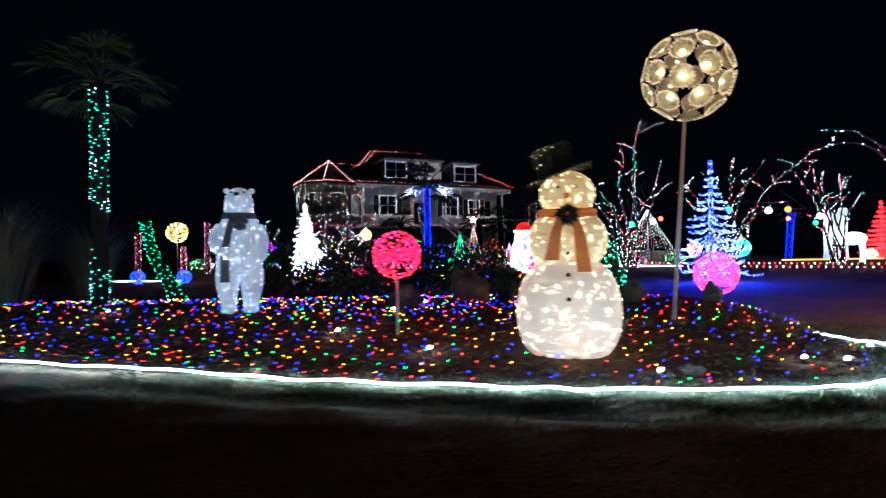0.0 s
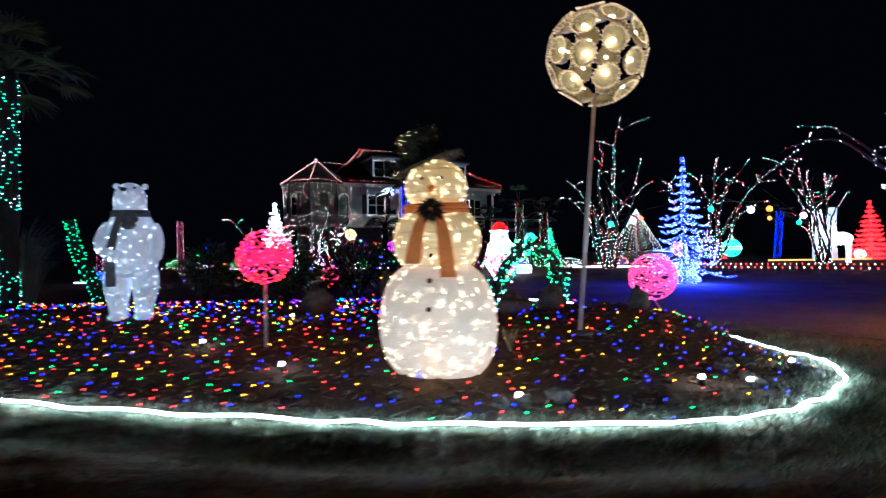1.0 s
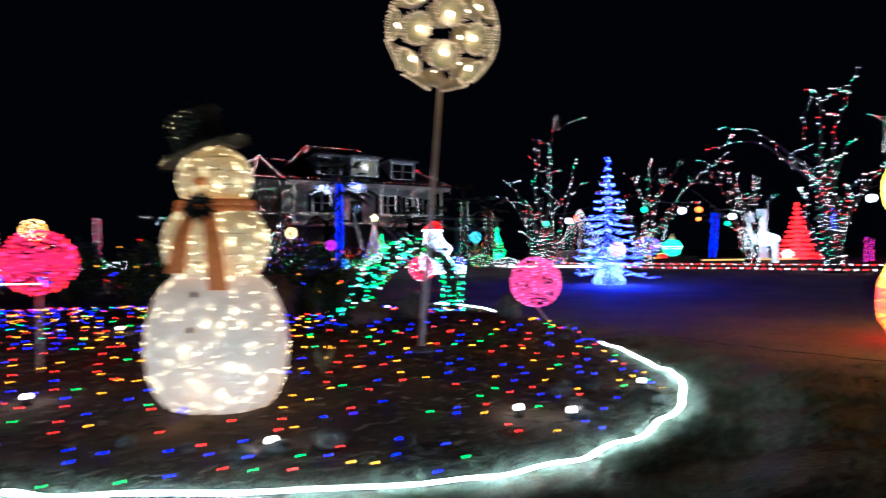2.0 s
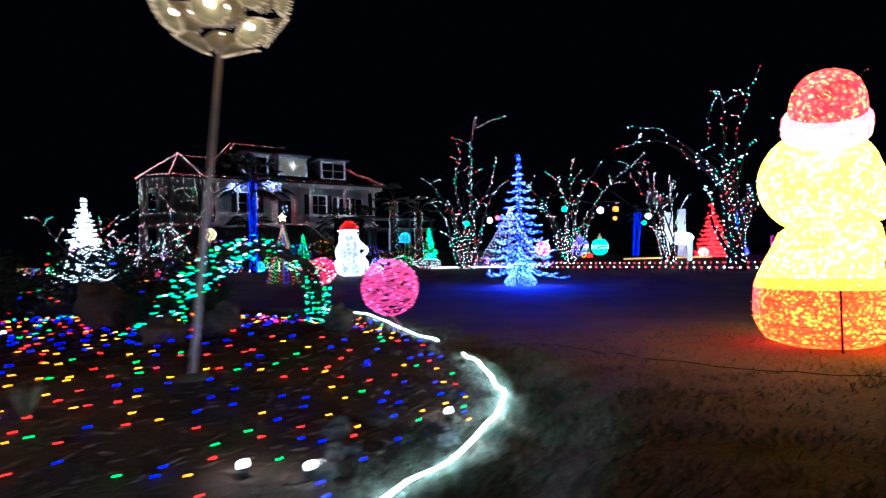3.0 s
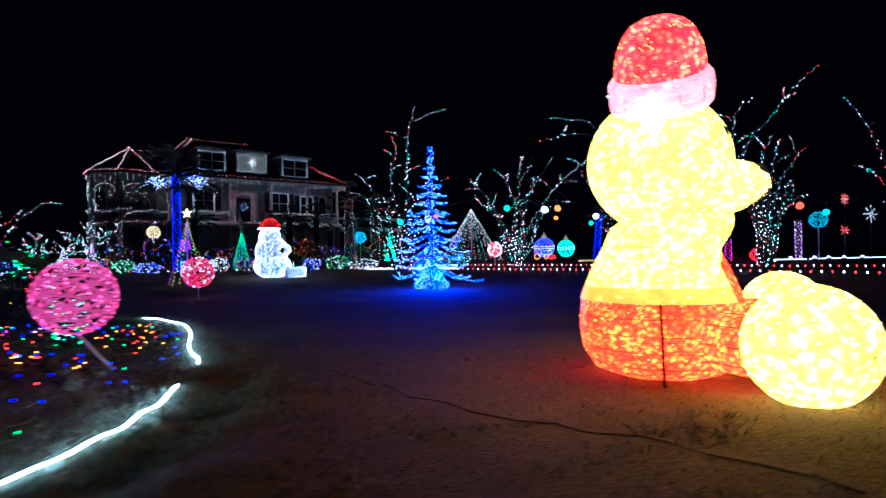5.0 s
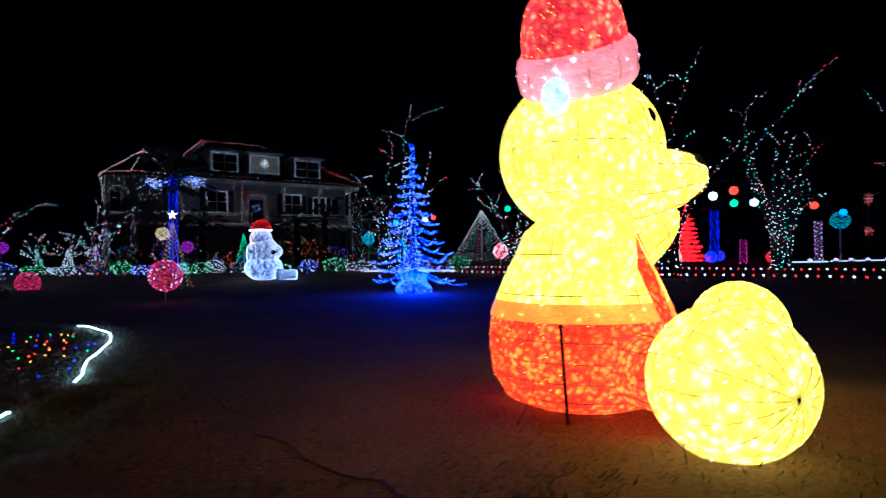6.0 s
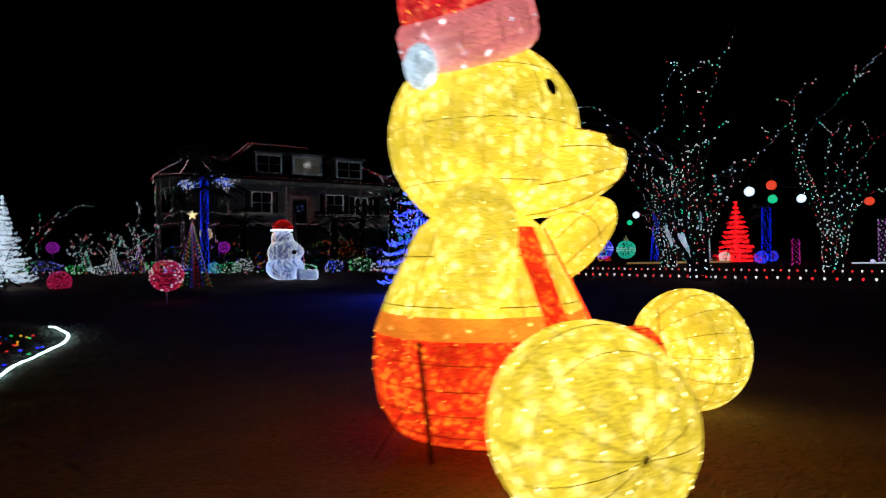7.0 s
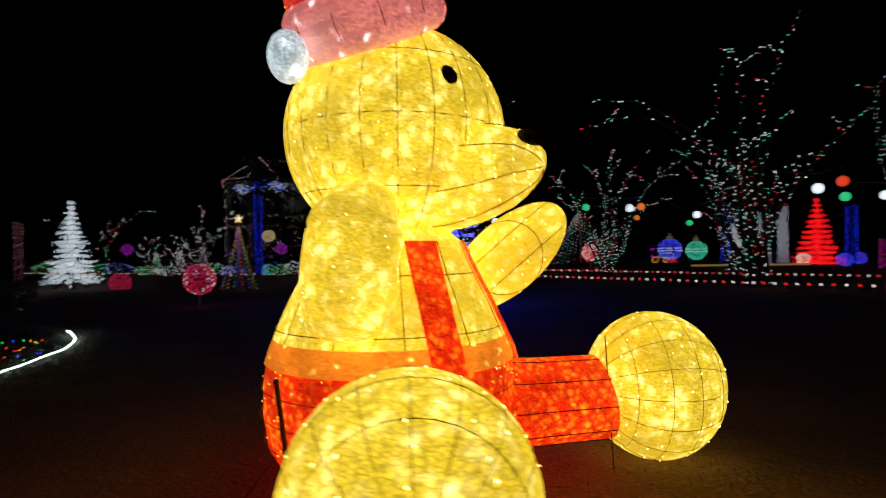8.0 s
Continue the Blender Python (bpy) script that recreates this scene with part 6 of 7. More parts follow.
W, RD_, GN, OG = (G_WHITE, "white"), (G_RED, "red"), (G_GREEN, "green"), (G_ORANGE, "orange")
festoon([(8.2, 24.9, 3.2, 0, 0, 0), (8.17, 24.2, 2.0, 0.11, *GN), (9.4, 25.0, 2.16, 0.12, *W), (9.75, 25.0, 2.27, 0.1, *RD_), (12.2, 24.2, 3.2, 0, 0, 0)], "thin black cable between bare trees")
festoon([(12.6, 24.2, 3.3, 0, 0, 0), (12.84, 25.0, 2.62, 0.12, *GN), (14.37, 24.6, 2.53, 0.14, *W), (14.3, 23.1, 2.46, 0.12, *OG), (14.0, 22.6, 2.05, 0.08, *OG), (12.6, 23.6, 3.0, 0, 0, 0)], "thin black cable looped between limbs")
festoon([(14.5, 24.0, 3.4, 0, 0, 0), (16.7, 25.0, 1.97, 0.1, *GN), (17.1, 25.3, 2.3, 0.13, *W), (19.6, 27.0, 3.3, 0, 0, 0)], "thin black cable hanging to another tree")
festoon([(15.02, 16.7, -0.06, 0, 0, 0), (15.3, 16.72, 2.7, 0, 0, 0), (16.54, 17.19, 2.34, 0.12, *W), (16.55, 16.35, 2.4, 0.115, *RD_), (16.9, 16.8, 2.1, 0.105, *GN), (20.23, 20.08, 2.43, 0.13, *W), (22.7, 21.65, 2.6, 0, 0, 0), (22.82, 21.7, -0.06, 0, 0, 0)], "thin black cable between the larger bare trees")
festoon([(22.7, 21.7, 3.0, 0, 0, 0), (21.2, 18.6, 2.2, 0.12, *RD_), (22.6, 18.9, 2.0, 0.11, G_BLUE, "blue"), (24.9, 18.6, 2.9, 0, 0, 0)], "thin black cable to the farther bare tree")


def bauble(x, y, r, wire, bulb, label):
    z = ground(x, y)
    e = thing("giant_bauble", (x, y, z), label, "ornament", "giant baubles")
    b = Bag()
    c = Vector((0, 0, r + 0.05))
    for i in range(9):
        a = math.pi * i / 9
        b.tube([c + Vector((r * math.cos(t) * math.cos(a), r * math.cos(t) * math.sin(a), r * math.sin(t))) for t in np.linspace(0, 2 * math.pi, 25)], 0.02, 4, 0, False)
    b.put("frame", wire, e)
    b = Bag()
    surface_bulbs(b, c, r, 260, 0.045, [0])
    for dz in (-0.12, 0.12):
        for i in range(30):
            a = 2 * math.pi * i / 30
            b.bulb(c + Vector((r * 1.02 * math.cos(a), r * 1.02 * math.sin(a), dz)), 0.035, 1)
    b.put("bulb_string", [bulb, L_WHITE], e)
    b = Bag()
    b.lathe([(r * 0.25, 2 * r), (r * 0.25, 2 * r + 0.3), (0.06, 2 * r + 0.34), (0.06, 2 * r + 0.6), (0, 2 * r + 0.6)], n=14)
    b.put("cap", GOLD_WIRE, e)


bauble(29.7, 55.8, 0.85, TEAL_WIRE, L_TEAL, "giant green wire bauble of lights")
bauble(27.3, 55.8, 0.98, PURPLE_WIRE, L_SKY, "giant blue wire bauble of lights")


# ---------- bed: stones, strobe lights, shrubs ---
for x, y, r, m, w in ((3.0, 4.46, (0.075, 0.065, 0.055), STONE, "rounded grey boulder beside the glowing bed edge"), (3.02, 6.2, (0.14, 0.09, 0.13), STONE, "upright grey boulder near the leaning pole"),
                      (-0.5, 7.5, (0.24, 0.18, 0.2), BROWNSTONE, "brown boulder behind the lit snowman"), (2.15, 6.25, (0.15, 0.11, 0.15), STONE, "squarish grey boulder on the mulch"),
                      (1.75, 6.15, (0.17, 0.14, 0.13), BROWNSTONE, "dark brown boulder on the mulch"), (0.4, 8.6, (0.3, 0.25, 0.3), BROWNSTONE, "brown boulder before dark shrubs")):
    rock("boulder", x, y, r, m, w)
for i in range(34):
    t = R.randrange(18, 140)
    p = EDGE[t]
    inward = (Vector((1.0, 6.5)) - Vector((p[0], p[1]))).normalized()
    q = Vector((p[0], p[1])) + inward * R.uniform(0.14, 0.75)
    s = R.uniform(0.03, 0.062)
    rock("cobble", q.x, q.y, (s * R.uniform(0.9, 1.5), s, s * 0.8), STONE, "small pale cobble on the mulch")
for x, y in ((1.47, 3.68), (2.91, 3.98), (-0.08, 4.5), (-0.57, 6.55), (1.44, 7.9), (2.45, 7.85), (1.8, 10.5), (3.58, 4.65), (2.65, 4.05), (-0.97, 5.26), (-4.33, 7.16), (-0.24, 7.9)):
    strobe_lamp(x, y, 0.05, 0.019, 0.9)


def shrub(x, y, r, h, label, leaves=1500, size=0.06, m=LEAF, bulbs=None, count=0, bs=0.012, name="shrub"):
    z = ground(x, y)
    e = thing(name, (x, y, z), label, "shrub")
    b = Bag()
    rnd = random.Random(int(x * 37 + y * 11))
    for i in range(7):
        a = 6.28 * i / 7
        b.tube(curve([(0, 0, 0), (0.3 * r * math.cos(a), 0.3 * r * math.sin(a), h * 0.4), (0.65 * r * math.cos(a), 0.65 * r * math.sin(a), h * 0.8)], 5), [0.02, 0.018, 0.015, 0.012, 0.01, 0.006], 5)
    b.put("stem", BARK, e)
    b = Bag()
    for i in range(leaves):
        d = Vector((rnd.gauss(0, 1), rnd.gauss(0, 1), rnd.gauss(0, 1))).normalized()
        q = rnd.uniform(0.45, 1.0) * (0.8 + 0.35 * noise.noise(d * 2 + Vector((x, y, 0))))
        p = Vector((d.x * r * q, d.y * r * q, h * 0.52 + d.z * h * 0.48 * q))
        b.blade(p, (d + Vector((rnd.gauss(0, 0.5), rnd.gauss(0, 0.5), 0.3))).normalized() * size * rnd.uniform(0.6, 1.3), size * 0.22)
    b.put("foliage", m, e)
    if bulbs:
        b = Bag()
        for i in range(count):
            d = Vector((rnd.gauss(0, 1), rnd.gauss(0, 1) - 0.4, rnd.gauss(0, 0.8) + 0.2)).normalized()
            q = 0.9 + 0.3 * noise.noise(d * 2 + Vector((x, y, 0)))
            b.bulb((d.x * r * q, d.y * r * q, h * 0.52 + d.z * h * 0.5 * q), bs * rnd.uniform(0.7, 1.2), rnd.randrange(len(bulbs)))
        b.put("bulb_string", bulbs, e)
    return e


MULTI = [L_RED, L_GREEN, L_BLUE, L_YELLOW]
for x, y, r, h, n in ((-1.5, 9.6, 0.75, 1.1, 14), (-0.5, 10.6, 0.8, 1.15, 16), (0.6, 10.2, 0.75, 1.05, 12), (1.0, 8.9, 0.4, 0.5, 8), (-3.25, 10.6, 0.5, 1.2, 6), (-2.6, 12.2, 0.9, 0.9, 14), (0.4, 12.4, 0.9, 0.8, 10)):
    shrub(x, y, r, h, "dark evergreen shrub with a few coloured bulbs", 1300, 0.09, LEAF, MULTI, n)


def grass_clump(x, y, r, h, n, label, m=DRYGRASS):
    z = ground(x, y)
    b = Bag()
    rnd = random.Random(int(x * 31 + y))
    for i in range(n):
        a, q = rnd.uniform(0, 6.28), rnd.random()
        base = Vector((0.25 * r * q * math.cos(a), 0.25 * r * q * math.sin(a), 0))
        out = Vector((math.cos(a), math.sin(a), 0)) * r * rnd.uniform(0.2, 1.0)
        hh = h * rnd.uniform(0.55, 1.0)
        pts = curve([base, base + out * 0.35 + Vector((0, 0, hh * 0.7)), base + out + Vector((0, 0, hh * rnd.uniform(0.6, 1.0)))], 5)
        s = Vector((-math.sin(a), math.cos(a), 0)) * 0.007
        vs = []
        for j, p in enumerate(pts):
            w = s * (1 - j / 5.5)
            vs += [p - w, p + w]
        b.add(vs, [(2 * j, 2 * j + 1, 2 * j + 3, 2 * j + 2) for j in range(5)])
    ob = b.put("grass_clump", m)
    ob.location = (x, y, z)
    tagged(ob, label, "grass clump", "tall grass clumps")


for x, y, r, h in ((-7.4, 9.2, 1.5, 2.1), (-6.9, 10.9, 1.1, 1.8), (-9.4, 10.5, 1.7, 2.3), (-11.0, 12.5, 1.8, 2.4)):
    grass_clump(x, y, r, h, 900, "tall dark clump of arching ornamental grass")
for x, y in ((1.3, 7.3), (0.9, 7.9), (1.6, 8.6)):
    grass_clump(x, y, 0.45, 0.5, 260, "low dark strappy plant on the mulch", LEAF)


def yucca(x, y):
    b = Bag()
    for i in range(16):
        a = i * 2.4
        b.blade((0, 0, 0), Vector((0.07 * math.cos(a), 0.07 * math.sin(a), 0.24 - 0.006 * i)), 0.012)
    ob = b.put("spiky_plant", DRYGRASS)
    ob.location = (x, y, ground(x, y))
    tagged(ob, "small dry spiky plant lit by the snowman", "plant")


yucca(1.55, 4.75)


# ---------- far left ----------
def bent_trunk():
    x, y = -5.3, 10.65
    z = ground(x, y)
    e = thing("leaning_trunk", (x, y, z), "leaning bare trunk wound with green bulbs", "tree")
    path = curve([(0.2, 0, 0), (-0.04, 0, 0.45), (-0.33, 0, 1.0), (-0.45, 0, 1.55)], 16)
    b = Bag()
    b.tube(path, [0.14 - 0.005 * i for i in range(17)], 12)
    b.put("trunk", BARK, e)
    g = Bag()
    wrap(g, path, [0.15 - 0.005 * i for i in range(17)], 0.0125, 0.0125, [0, 0, 1], random.Random(2))
    g.put("bulb_string", [L_TEAL, L_GREEN], e)


bent_trunk()


def rope(name, pts, r, m, label, group):
    b = Bag()
    b.tube([(x, y, ground(x, y) + r + 0.03) for x, y in pts], r, 8)
    tagged(b.put(name, m), label, "rope light", group)


ROPE_FAR = glow("rope_light_far", (0.75, 0.9, 0.95), 4)
rope("rope_light", [(-13.4, 22.1), (-11.5, 21.8), (-10.2, 21.5)], 0.028, ROPE_FAR, "straight white rope light on the far lawn", "far rope lights")
rope("rope_light", [(28.0, 27.0), (30.0, 27.0)], 0.028, ROPE_FAR, "straight white rope light beyond the drive", "far rope lights")
rope("rope_light", [(30.6, 27.4), (34.0, 27.6), (38.0, 28.0)], 0.028, ROPE_FAR, "long white rope light beyond the drive", "far rope lights")
rope("rope_light", [(7.0, 26.3), (9.5, 25.4), (10.5, 24.6)], 0.03, ROPE_FAR, "white rope light along the planted bank", "far rope lights")
rope("rope_light", [(20.0, 33), (22.9, 33), (26.0, 33)], 0.05, glow("rope_light_amber", (1.0, 0.6, 0.15), 1.0), "amber rope light on the far lawn", "far rope lights")


def lit_post(x, y, h, r, mats, size, label, n):
    z = ground(x, y)
    e = thing("wrapped_post", (x, y, z), label, "lit post", "posts wound with bulbs")
    b = Bag()
    b.lathe([(r, 0), (r * 0.92, h * 0.5), (r * 0.85, h), (0, h + r * 0.4)], n=12)
    b.put("post", BARK, e)
    b = Bag()
    for i in range(n):
        t = (i + 0.5) / n
        b.bulb(((r + size * 0.6) * math.cos(i * 2.39996), (r + size * 0.6) * math.sin(i * 2.39996), h * t), size * R.uniform(0.7, 1.2), i % len(mats))
    b.put("bulb_string", mats, e)


for x, y, h in ((-11.7, 21, 2.0), (-9.96, 21, 1.4)):
    lit_post(x, y, h, 0.1, [L_RED, L_WHITE, L_ROSE], 0.013, "post wound with red and white bulbs", 120)
lit_post(-12.35, 28.6, 2.7, 0.14, [L_PINK, L_ROSE, L_WHITE], 0.017, "tall post wound with pink bulbs", 110)
wire_ball(-9.34, 19.25, 1.72, 0.34, [(L_WARM, GOLD_WIRE), (L_YELLOW, 0)], "gold_light_ball", "gold wire light ball on a stake", "light balls on stakes", wires=16, size=0.03, count=60)
for x, y in ((-11.5, 20.6), (-9.76, 20.6)):
    wire_ball(x, y, ground(x, y) + 0.25, 0.24, [(L_SKY, BLUE_WIRE), (L_BLUE, 0)], "blue_light_ball", "blue wire light ball on the ground", "light balls on the ground", False, 0.025, 10, count=60)
wire_ball(2.57, 15.4, 0.45, 0.32, [(L_PINK, RED_WIRE), (L_RED, 0), (L_WHITE, 0)], "red_light_ball", "large red wire light ball on the lawn", "light balls on the lawn", True, 0.016, 18, count=110)
wire_ball(-3.39, 22.07, 0.1, 0.33, [(L_PINK, RED_WIRE), (L_PINK, 0)], "red_light_ball", "red wire light ball on the far lawn", "light balls on the lawn", True, 0.02, 16, count=70)
wire_ball(-0.82, 28.97, 0.3, 0.27, [(L_CYAN, TEAL_WIRE), (L_CYAN, 0)], "cyan_light_ball", "small cyan wire light ball", "light balls on the lawn", True, 0.022, 12, count=60)
for x, y, zc, c in ((-11.2, 35, 1.45, "purple"), (-2.2, 35, 1.37, "purple"), (-6.5, 45, 2.5, "gold"), (7.94, 45, 2.0, "teal"), (30.78, 27.0, 2.2, "teal")):
    bm, wm = {"purple": (L_PURPLE, PURPLE_WIRE), "gold": (L_WARM, GOLD_WIRE), "teal": (L_CYAN, TEAL_WIRE)}[c]
    wire_ball(x, y, zc, 0.42 if y > 40 or x > 20 else 0.3, [(bm, wm)], c + "_light_ball", c + " wire light ball on a tall stake", "light balls on stakes", True, 0.032 if y > 40 else 0.022, 14, count=60)

# ---------- planting before the house ----------
GREENS, ICE, BLUES = [L_GREEN, L_GREEN, L_WHITE], [L_WHITE, L_COOL], [L_BLUE, L_SKY, L_WHITE]
for i, (x, y) in enumerate(((-15, 33.5), (-13.4, 32.9), (-12, 32.2), (-10.4, 31.5), (-9, 30.8), (-7.4, 30.2), (-5.8, 29.4), (-4.2, 28.8), (-3.0, 28.2), (-1.9, 27.7), (0.3, 27.2), (0.9, 27.3), (2.1, 27.2), (3.4, 27.2), (4.7, 27.2), (5.8, 27.1), (6.9, 26.8), (9.6, 27.6), (11.2, 27.0))):
    shrub(x, y, 0.55 + 0.12 * math.sin(i * 2.1), 0.55 + 0.12 * math.cos(i * 1.7), "clipped shrub netted with small lights", 420, 0.1, LEAF, (GREENS, ICE, MULTI, GREENS, BLUES)[i % 5], 150, 0.013)
for i in range(14):
    x, y = -9 + 1.45 * i, 46 + 3 * math.sin(i * 1.9) + 0.3 * i
    shrub(x, y, 1.1, 1.7 + 0.5 * math.sin(i), "tall shrub before the house hung with coloured bulbs", 520, 0.2, LEAF, (MULTI, [L_RED, L_YELLOW, L_RED], BLUES + [L_PURPLE], MULTI)[i % 4], 60, 0.02)
for x, y, h in ((7.1, 45, 4.8), (9.05, 45, 4.0)):
    palm(x, y, h, 0.3, [L_WHITE, L_COOL, L_TEAL, L_RED], 0.016, "palm trunk wound with white bulbs", 10, 1.6, 190, (0.02, 1.0))
for x, y, h in ((2.74, 45, 3.4), (4.7, 47, 3.5), (-3.6, 44, 3.2)):
    palm(x, y, h, 0.22, [L_WHITE], 0.02, "unlit palm with a dense dark crown", 26, 1.5, 6)
for x, y, h in ((-9.5, 35, 1.2), (-8.07, 35, 1.25), (-6.74, 35, 1.5)):
    cone_tree(x, y, h, 0.35, "small cone of light strands on the lawn", [L_TEAL, L_WHITE] if h < 1.22 else [L_WHITE, L_COOL] if h < 1.4 else [L_PURPLE, L_WHITE], 9, False, 0.02)
cone_tree(3.2, 27.6, 1.3, 0.3, "small striped cone of coloured light strands", [L_RED, L_WHITE, L_BLUE], 9, False, 0.018)
cone_tree(0.9, 34, 2.0, 0.5, "slim cone of green light strands", [L_GREEN, L_TEAL], 9, False, 0.02)
for i, (x, y) in enumerate(((-7.6, 31), (-6.4, 31.2), (-5.0, 30.6))):
    light_tree(x, y, [(0.5, 0, 1.6), (-0.5, 0, 1.5), (0.1, 0.3, 1.9), (0.7, 0.2, 1.0), (-0.7, 0.1, 1.0)], "small weeping tree wound with white bulbs", 40 + i, 0.013, gap=0.55, base_r=0.04)

# ---------- right of the drive ----------
for x, y, h, lean in ((25.66, 41.6, 3.5, 0.3), (28.1, 33, 3.1, 0.05)):
    palm(x, y, h, 0.2, [L_BLUE, L_SKY, L_BLUE], 0.026, "slim palm trunk wound with blue bulbs", 9, 0.9, 230, (0.02, 1.0), lean=lean)


def deer(x, y, h, turn, label):
    """A standing deer of white bulbs on a wire frame."""
    b = Bag()
    body = Vector((0, 0, 0.62 * h))
    b.ball(body, (0.32 * h, 0.13 * h, 0.15 * h), 0, 20, 12)
    for sx in (-1, 1):
        for sy in (-1, 1):
            b.tube([(sx * 0.22 * h, sy * 0.08 * h, 0.58 * h), (sx * 0.24 * h, sy * 0.08 * h, 0.3 * h), (sx * 0.22 * h, sy * 0.08 * h, 0)], [0.06 * h, 0.04 * h, 0.03 * h], 8)
    b.tube([(0.26 * h, 0, 0.66 * h), (0.36 * h, 0, 0.82 * h), (0.40 * h, 0, 0.92 * h)], [0.09 * h, 0.07 * h, 0.06 * h], 8)
    b.ball((0.46 * h, 0, 0.93 * h), (0.11 * h, 0.055 * h, 0.06 * h), 0, 14, 10)
    for s in (-1, 1):
        b.tube(curve([(0.4 * h, 0, 0.97 * h), (0.36 * h, s * 0.1 * h, 1.08 * h), (0.4 * h, s * 0.14 * h, 1.2 * h)], 6), 0.012 * h, 5)
    surface_bulbs(b, body, (0.33 * h, 0.14 * h, 0.16 * h), 160, 0.03, [1])
    for i in range(130):
        sx, sy = R.choice([-1, 1]), R.choice([-1, 1])
        b.bulb((sx * 0.23 * h + R.gauss(0, 0.03), sy * 0.08 * h + R.gauss(0, 0.03), R.uniform(0, 0.6) * h), 0.028, 1)
    for i in range(60):
        t = R.random()
        b.bulb((0.28 * h + 0.16 * h * t + R.gauss(0, 0.04), R.gauss(0, 0.04), (0.66 + 0.3 * t) * h + R.gauss(0, 0.03)), 0.028, 1)
    ob = b.put("lit_deer", [fabric("deer_mesh", (0.75, 0.78, 0.8), (0.7, 0.85, 1.0), 0.5, 1.6), L_COOL])
    ob.matrix_world = Matrix.LocRotScale((x, y, ground(x, y)), Euler((0, 0, radians(turn))), None)
    tagged(ob, label, "deer figure", "white deer of lights")


deer(20.73, 28.3, 1.95, 165, "tall white deer figure covered in bulbs")


def present_column(x, y, h):
    b = Bag()
    b.lathe([(0.3, 0), (0.34, 0.1), (0.2, h * 0.3), (0.24, h * 0.55), (0.18, h * 0.75), (0.34, h * 0.9), (0.22, h), (0, h)], n=16)
    for i in range(260):
        a = i * 2.39996
        b.bulb((0.28 * math.cos(a), 0.28 * math.sin(a), h * i / 260), 0.02, 1)
    ob = b.put("lit_column", [fabric("column_mesh", (0.7, 0.75, 0.8), (0.5, 0.75, 1.0), 0.3, 0.9), L_COOL])
    ob.location = (x, y, ground(x, y))
    tagged(ob, "pale column figure covered in cool bulbs", "light figure", "pale columns")


present_column(27.1, 39.3, 3.3)
present_column(28.5, 39.8, 3.6)


def toy_train(x, y):
    z = ground(x, y)
    e = thing("toy_train", (x, y, z), "small wire toy train outlined in coloured bulbs", "light figure")

    def hoop(name, cx, cz, r, m):
        g = Bag()
        for i in range(int(40 * r / 0.25)):
            a = i / int(40 * r / 0.25) * 2 * math.pi
            g.bulb((cx + r * math.cos(a), 0, cz + r * math.sin(a)), 0.028, 0)
        g.put(name, m, e)

    def frame_of(name, x0, x1, z0, z1, m):
        g = Bag()
        for a, c in (((x0, z0), (x1, z0)), ((x1, z0), (x1, z1)), ((x1, z1), (x0, z1)), ((x0, z1), (x0, z0))):
            string(g, (a[0], 0, a[1]), (c[0], 0, c[1]), 0.06, 0.026, [0], jitter=0.01)
        g.put(name, m, e)

    hoop("wheel", -0.35, 0.22, 0.22, L_YELLOW)
    hoop("wheel", 0.9, 0.2, 0.18, L_RED)
    hoop("wheel", 0.45, 0.2, 0.18, L_YELLOW)
    frame_of("cab", -0.6, 0.0, 0.45, 1.05, L_PURPLE)
    frame_of("boiler", 0.0, 0.95, 0.4, 0.7, L_GREEN)
    frame_of("chimney", 0.6, 0.75, 0.7, 1.05, L_YELLOW)
    frame_of("buffer", 0.95, 1.25, 0.05, 0.3, L_RED)


toy_train(22.98, 46.1)


def snowflake(x, y, z, r, m):
    e = thing("snowflake_sign", (x, y, ground(x, y)), "star snowflake of bulbs on a thin pole", "snowflake", "snowflakes on poles")
    zz = z - ground(x, y)
    g = Bag()
    for i in range(8):
        a = math.pi * i / 4
        string(g, (0, 0, zz), (0.75 * r * math.cos(a), 0, zz + 0.75 * r * math.sin(a)), r / 7, 0.018, [0, 1, 1], jitter=0.005)
    g.put("star", [L_WHITE, m], e)
    b = Bag()
    b.tube([(0, 0.03, -0.02), (0, 0.03, zz)], 0.015, 6)
    b.put("pole", WIRE, e)


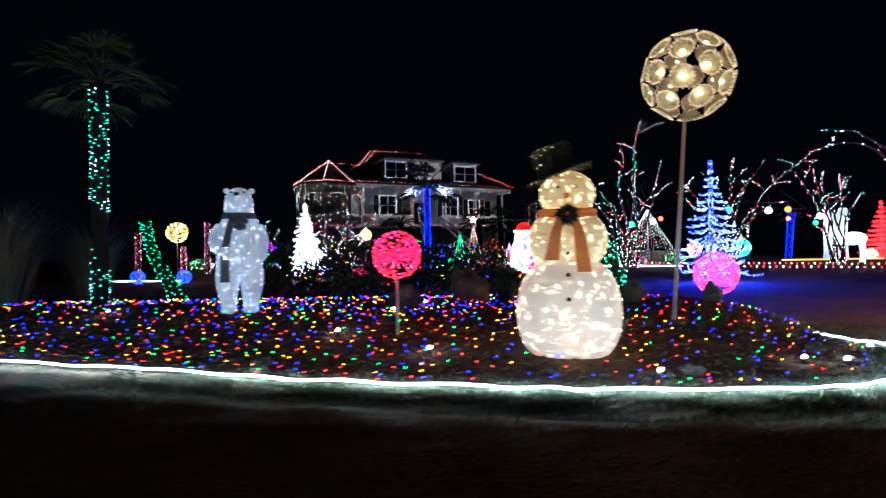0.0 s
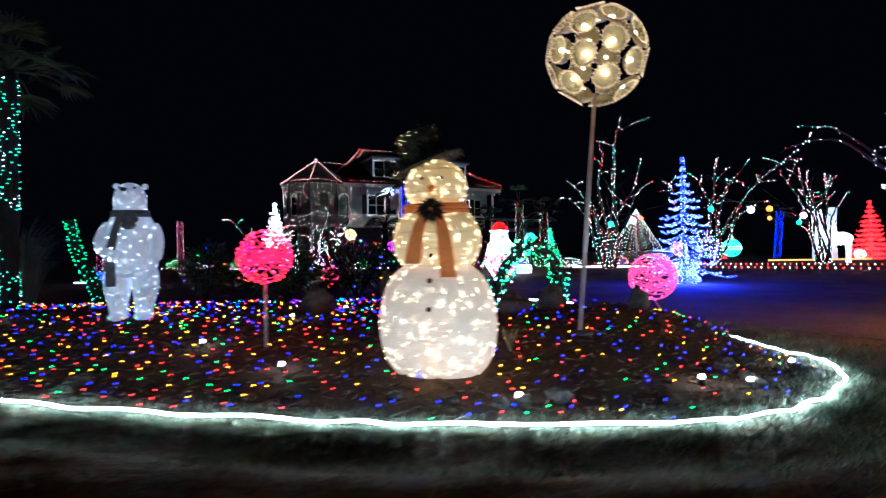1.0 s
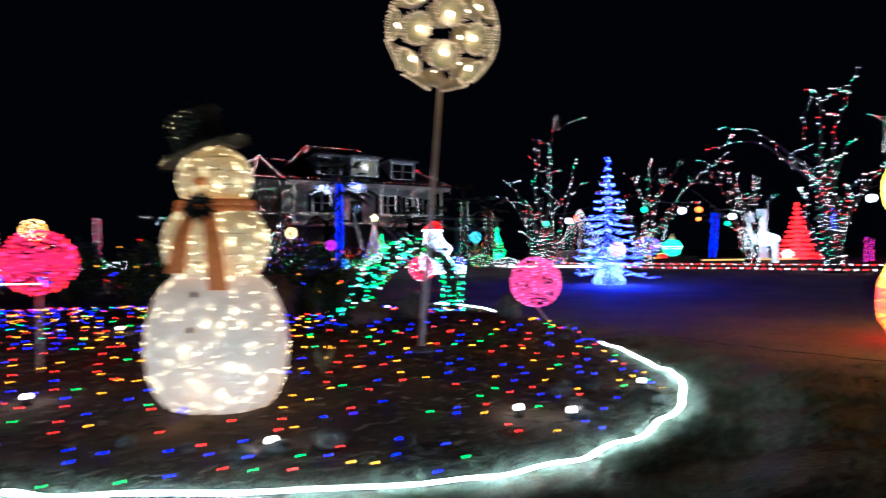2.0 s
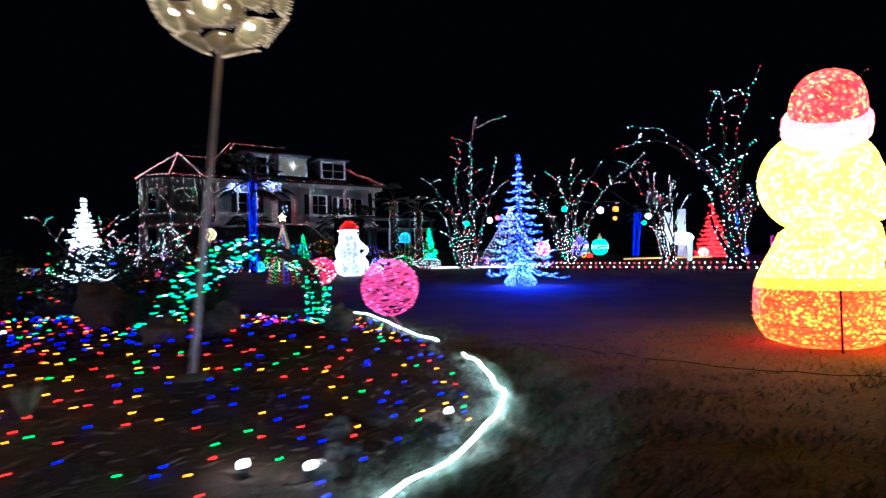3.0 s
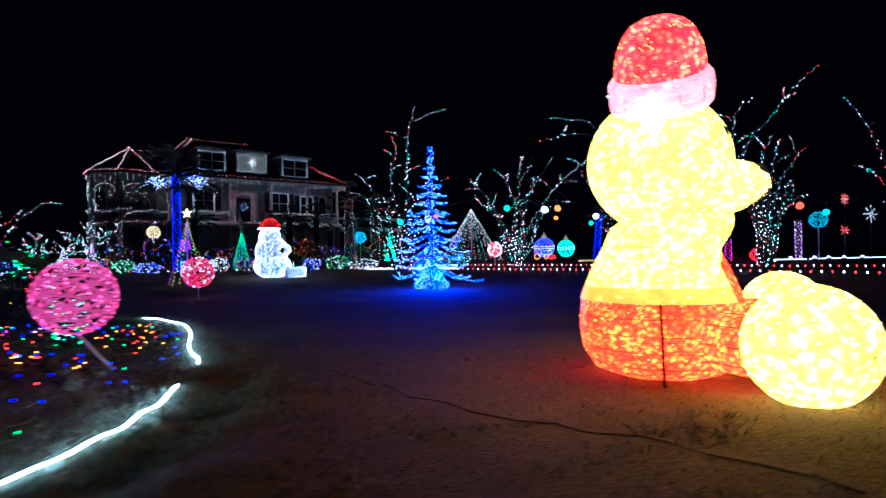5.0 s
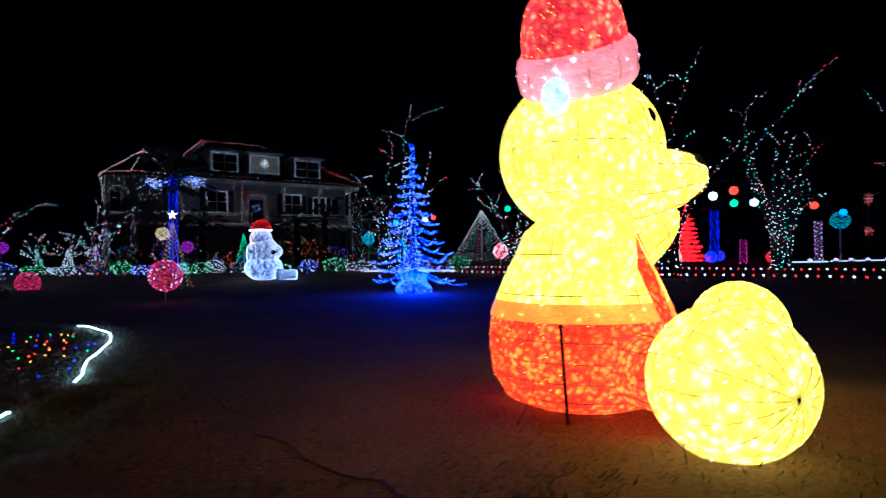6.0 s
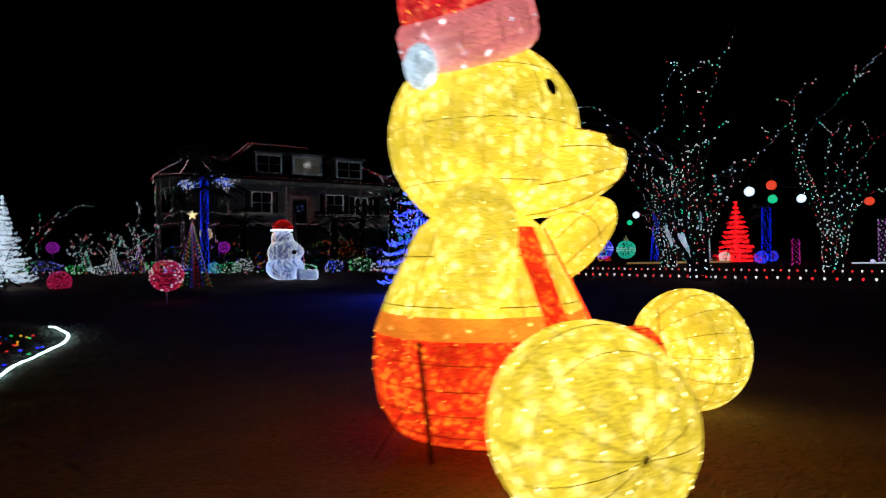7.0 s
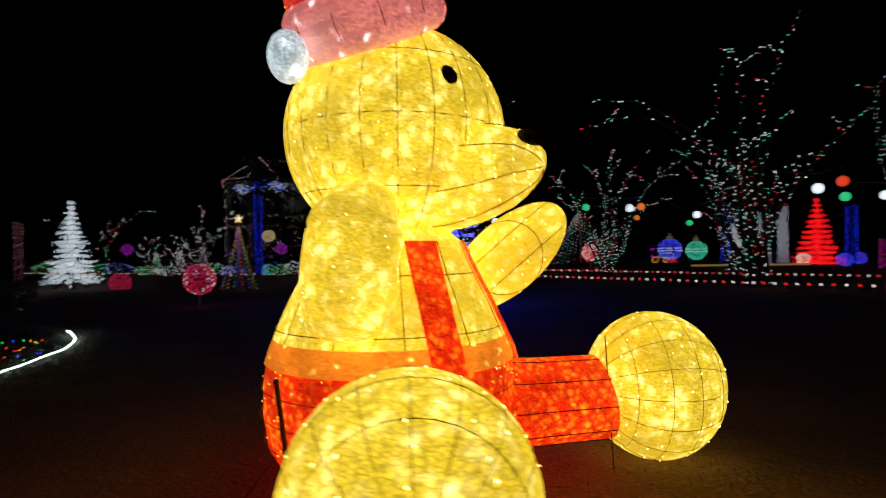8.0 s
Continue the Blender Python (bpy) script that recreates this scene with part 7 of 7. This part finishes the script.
snowflake(32.5, 27.0, 3.3, 0.4, L_RED)
snowflake(34.2, 27.0, 2.5, 0.6, L_WHITE)
snowflake(32.8, 27.3, 1.65, 0.4, L_RED)
lit_post(29.7, 27.2, 2.1, 0.14, [L_PURPLE, L_WHITE], 0.03, "post wound with purple and white bulbs", 80)
lit_post(25.6, 27.4, 1.2, 0.14, [L_PINK, L_PURPLE], 0.03, "low post wound with pink bulbs", 60)
for i, x in enumerate((29.1, 30.6, 31.5, 32.5, 33.7)):
    b = Bag()
    b.lathe([(0.12, 0), (0.13, 0.06), (0.05, 0.1)], n=12)
    b.ball((0, 0, 0.14), (0.1, 0.09, 0.07), 1, 12, 8)
    ob = b.put("ground_lamp", [WIRE, glow("lamp_lilac", (0.75, 0.55, 1.0), 6) if i == 0 else bpy.data.materials["lamp_lilac"]])
    ob.location = (x, 27.1, ground(x, 27.1))
    tagged(ob, "low lilac ground lamp on the far lawn", "ground lamp", "lilac ground lamps")
for x, y, c, m in ((27.0, 35.2, "white", L_WHITE), (29.9, 35.0, "blue", L_SKY), (27.1, 27.2, "red", L_RED), (26.0, 30.4, "blue", L_SKY)):
    wire_ball(x, y, ground(x, y) + 0.33, 0.3, [(m, GOLD_WIRE if c == "white" else PURPLE_WIRE if c == "blue" else RED_WIRE)], c + "_light_ball", c + " wire light ball on the ground", "light balls on the ground", False, 0.035, 9, count=50)
wire_ball(14.8, 33, 0.9, 0.4, [(L_RED, RED_WIRE), (L_WHITE, 0)], "red_light_ball", "large red and white wire light ball", "light balls on stakes", True, 0.04, 12, count=90)


# ---------- cable over the lawn ----------
def lawn_cable():
    pts = curve([(5.15, 7.63), (5.5, 6.95), (5.85, 6.2), (6.17, 5.65), (6.52, 5.2), (6.82, 4.62), (7.0, 4.2)], 40)
    b = Bag()
    b.tube([(p[0] + 0.03 * math.sin(i * 0.9), p[1] + 0.03 * math.cos(i * 1.3), ground(p[0], p[1]) + 0.003) for i, p in enumerate(pts)], 0.0035, 6)
    tagged(b.put("power_cable", WIRE), "black power cable lying across the lawn", "cable")


lawn_cable()
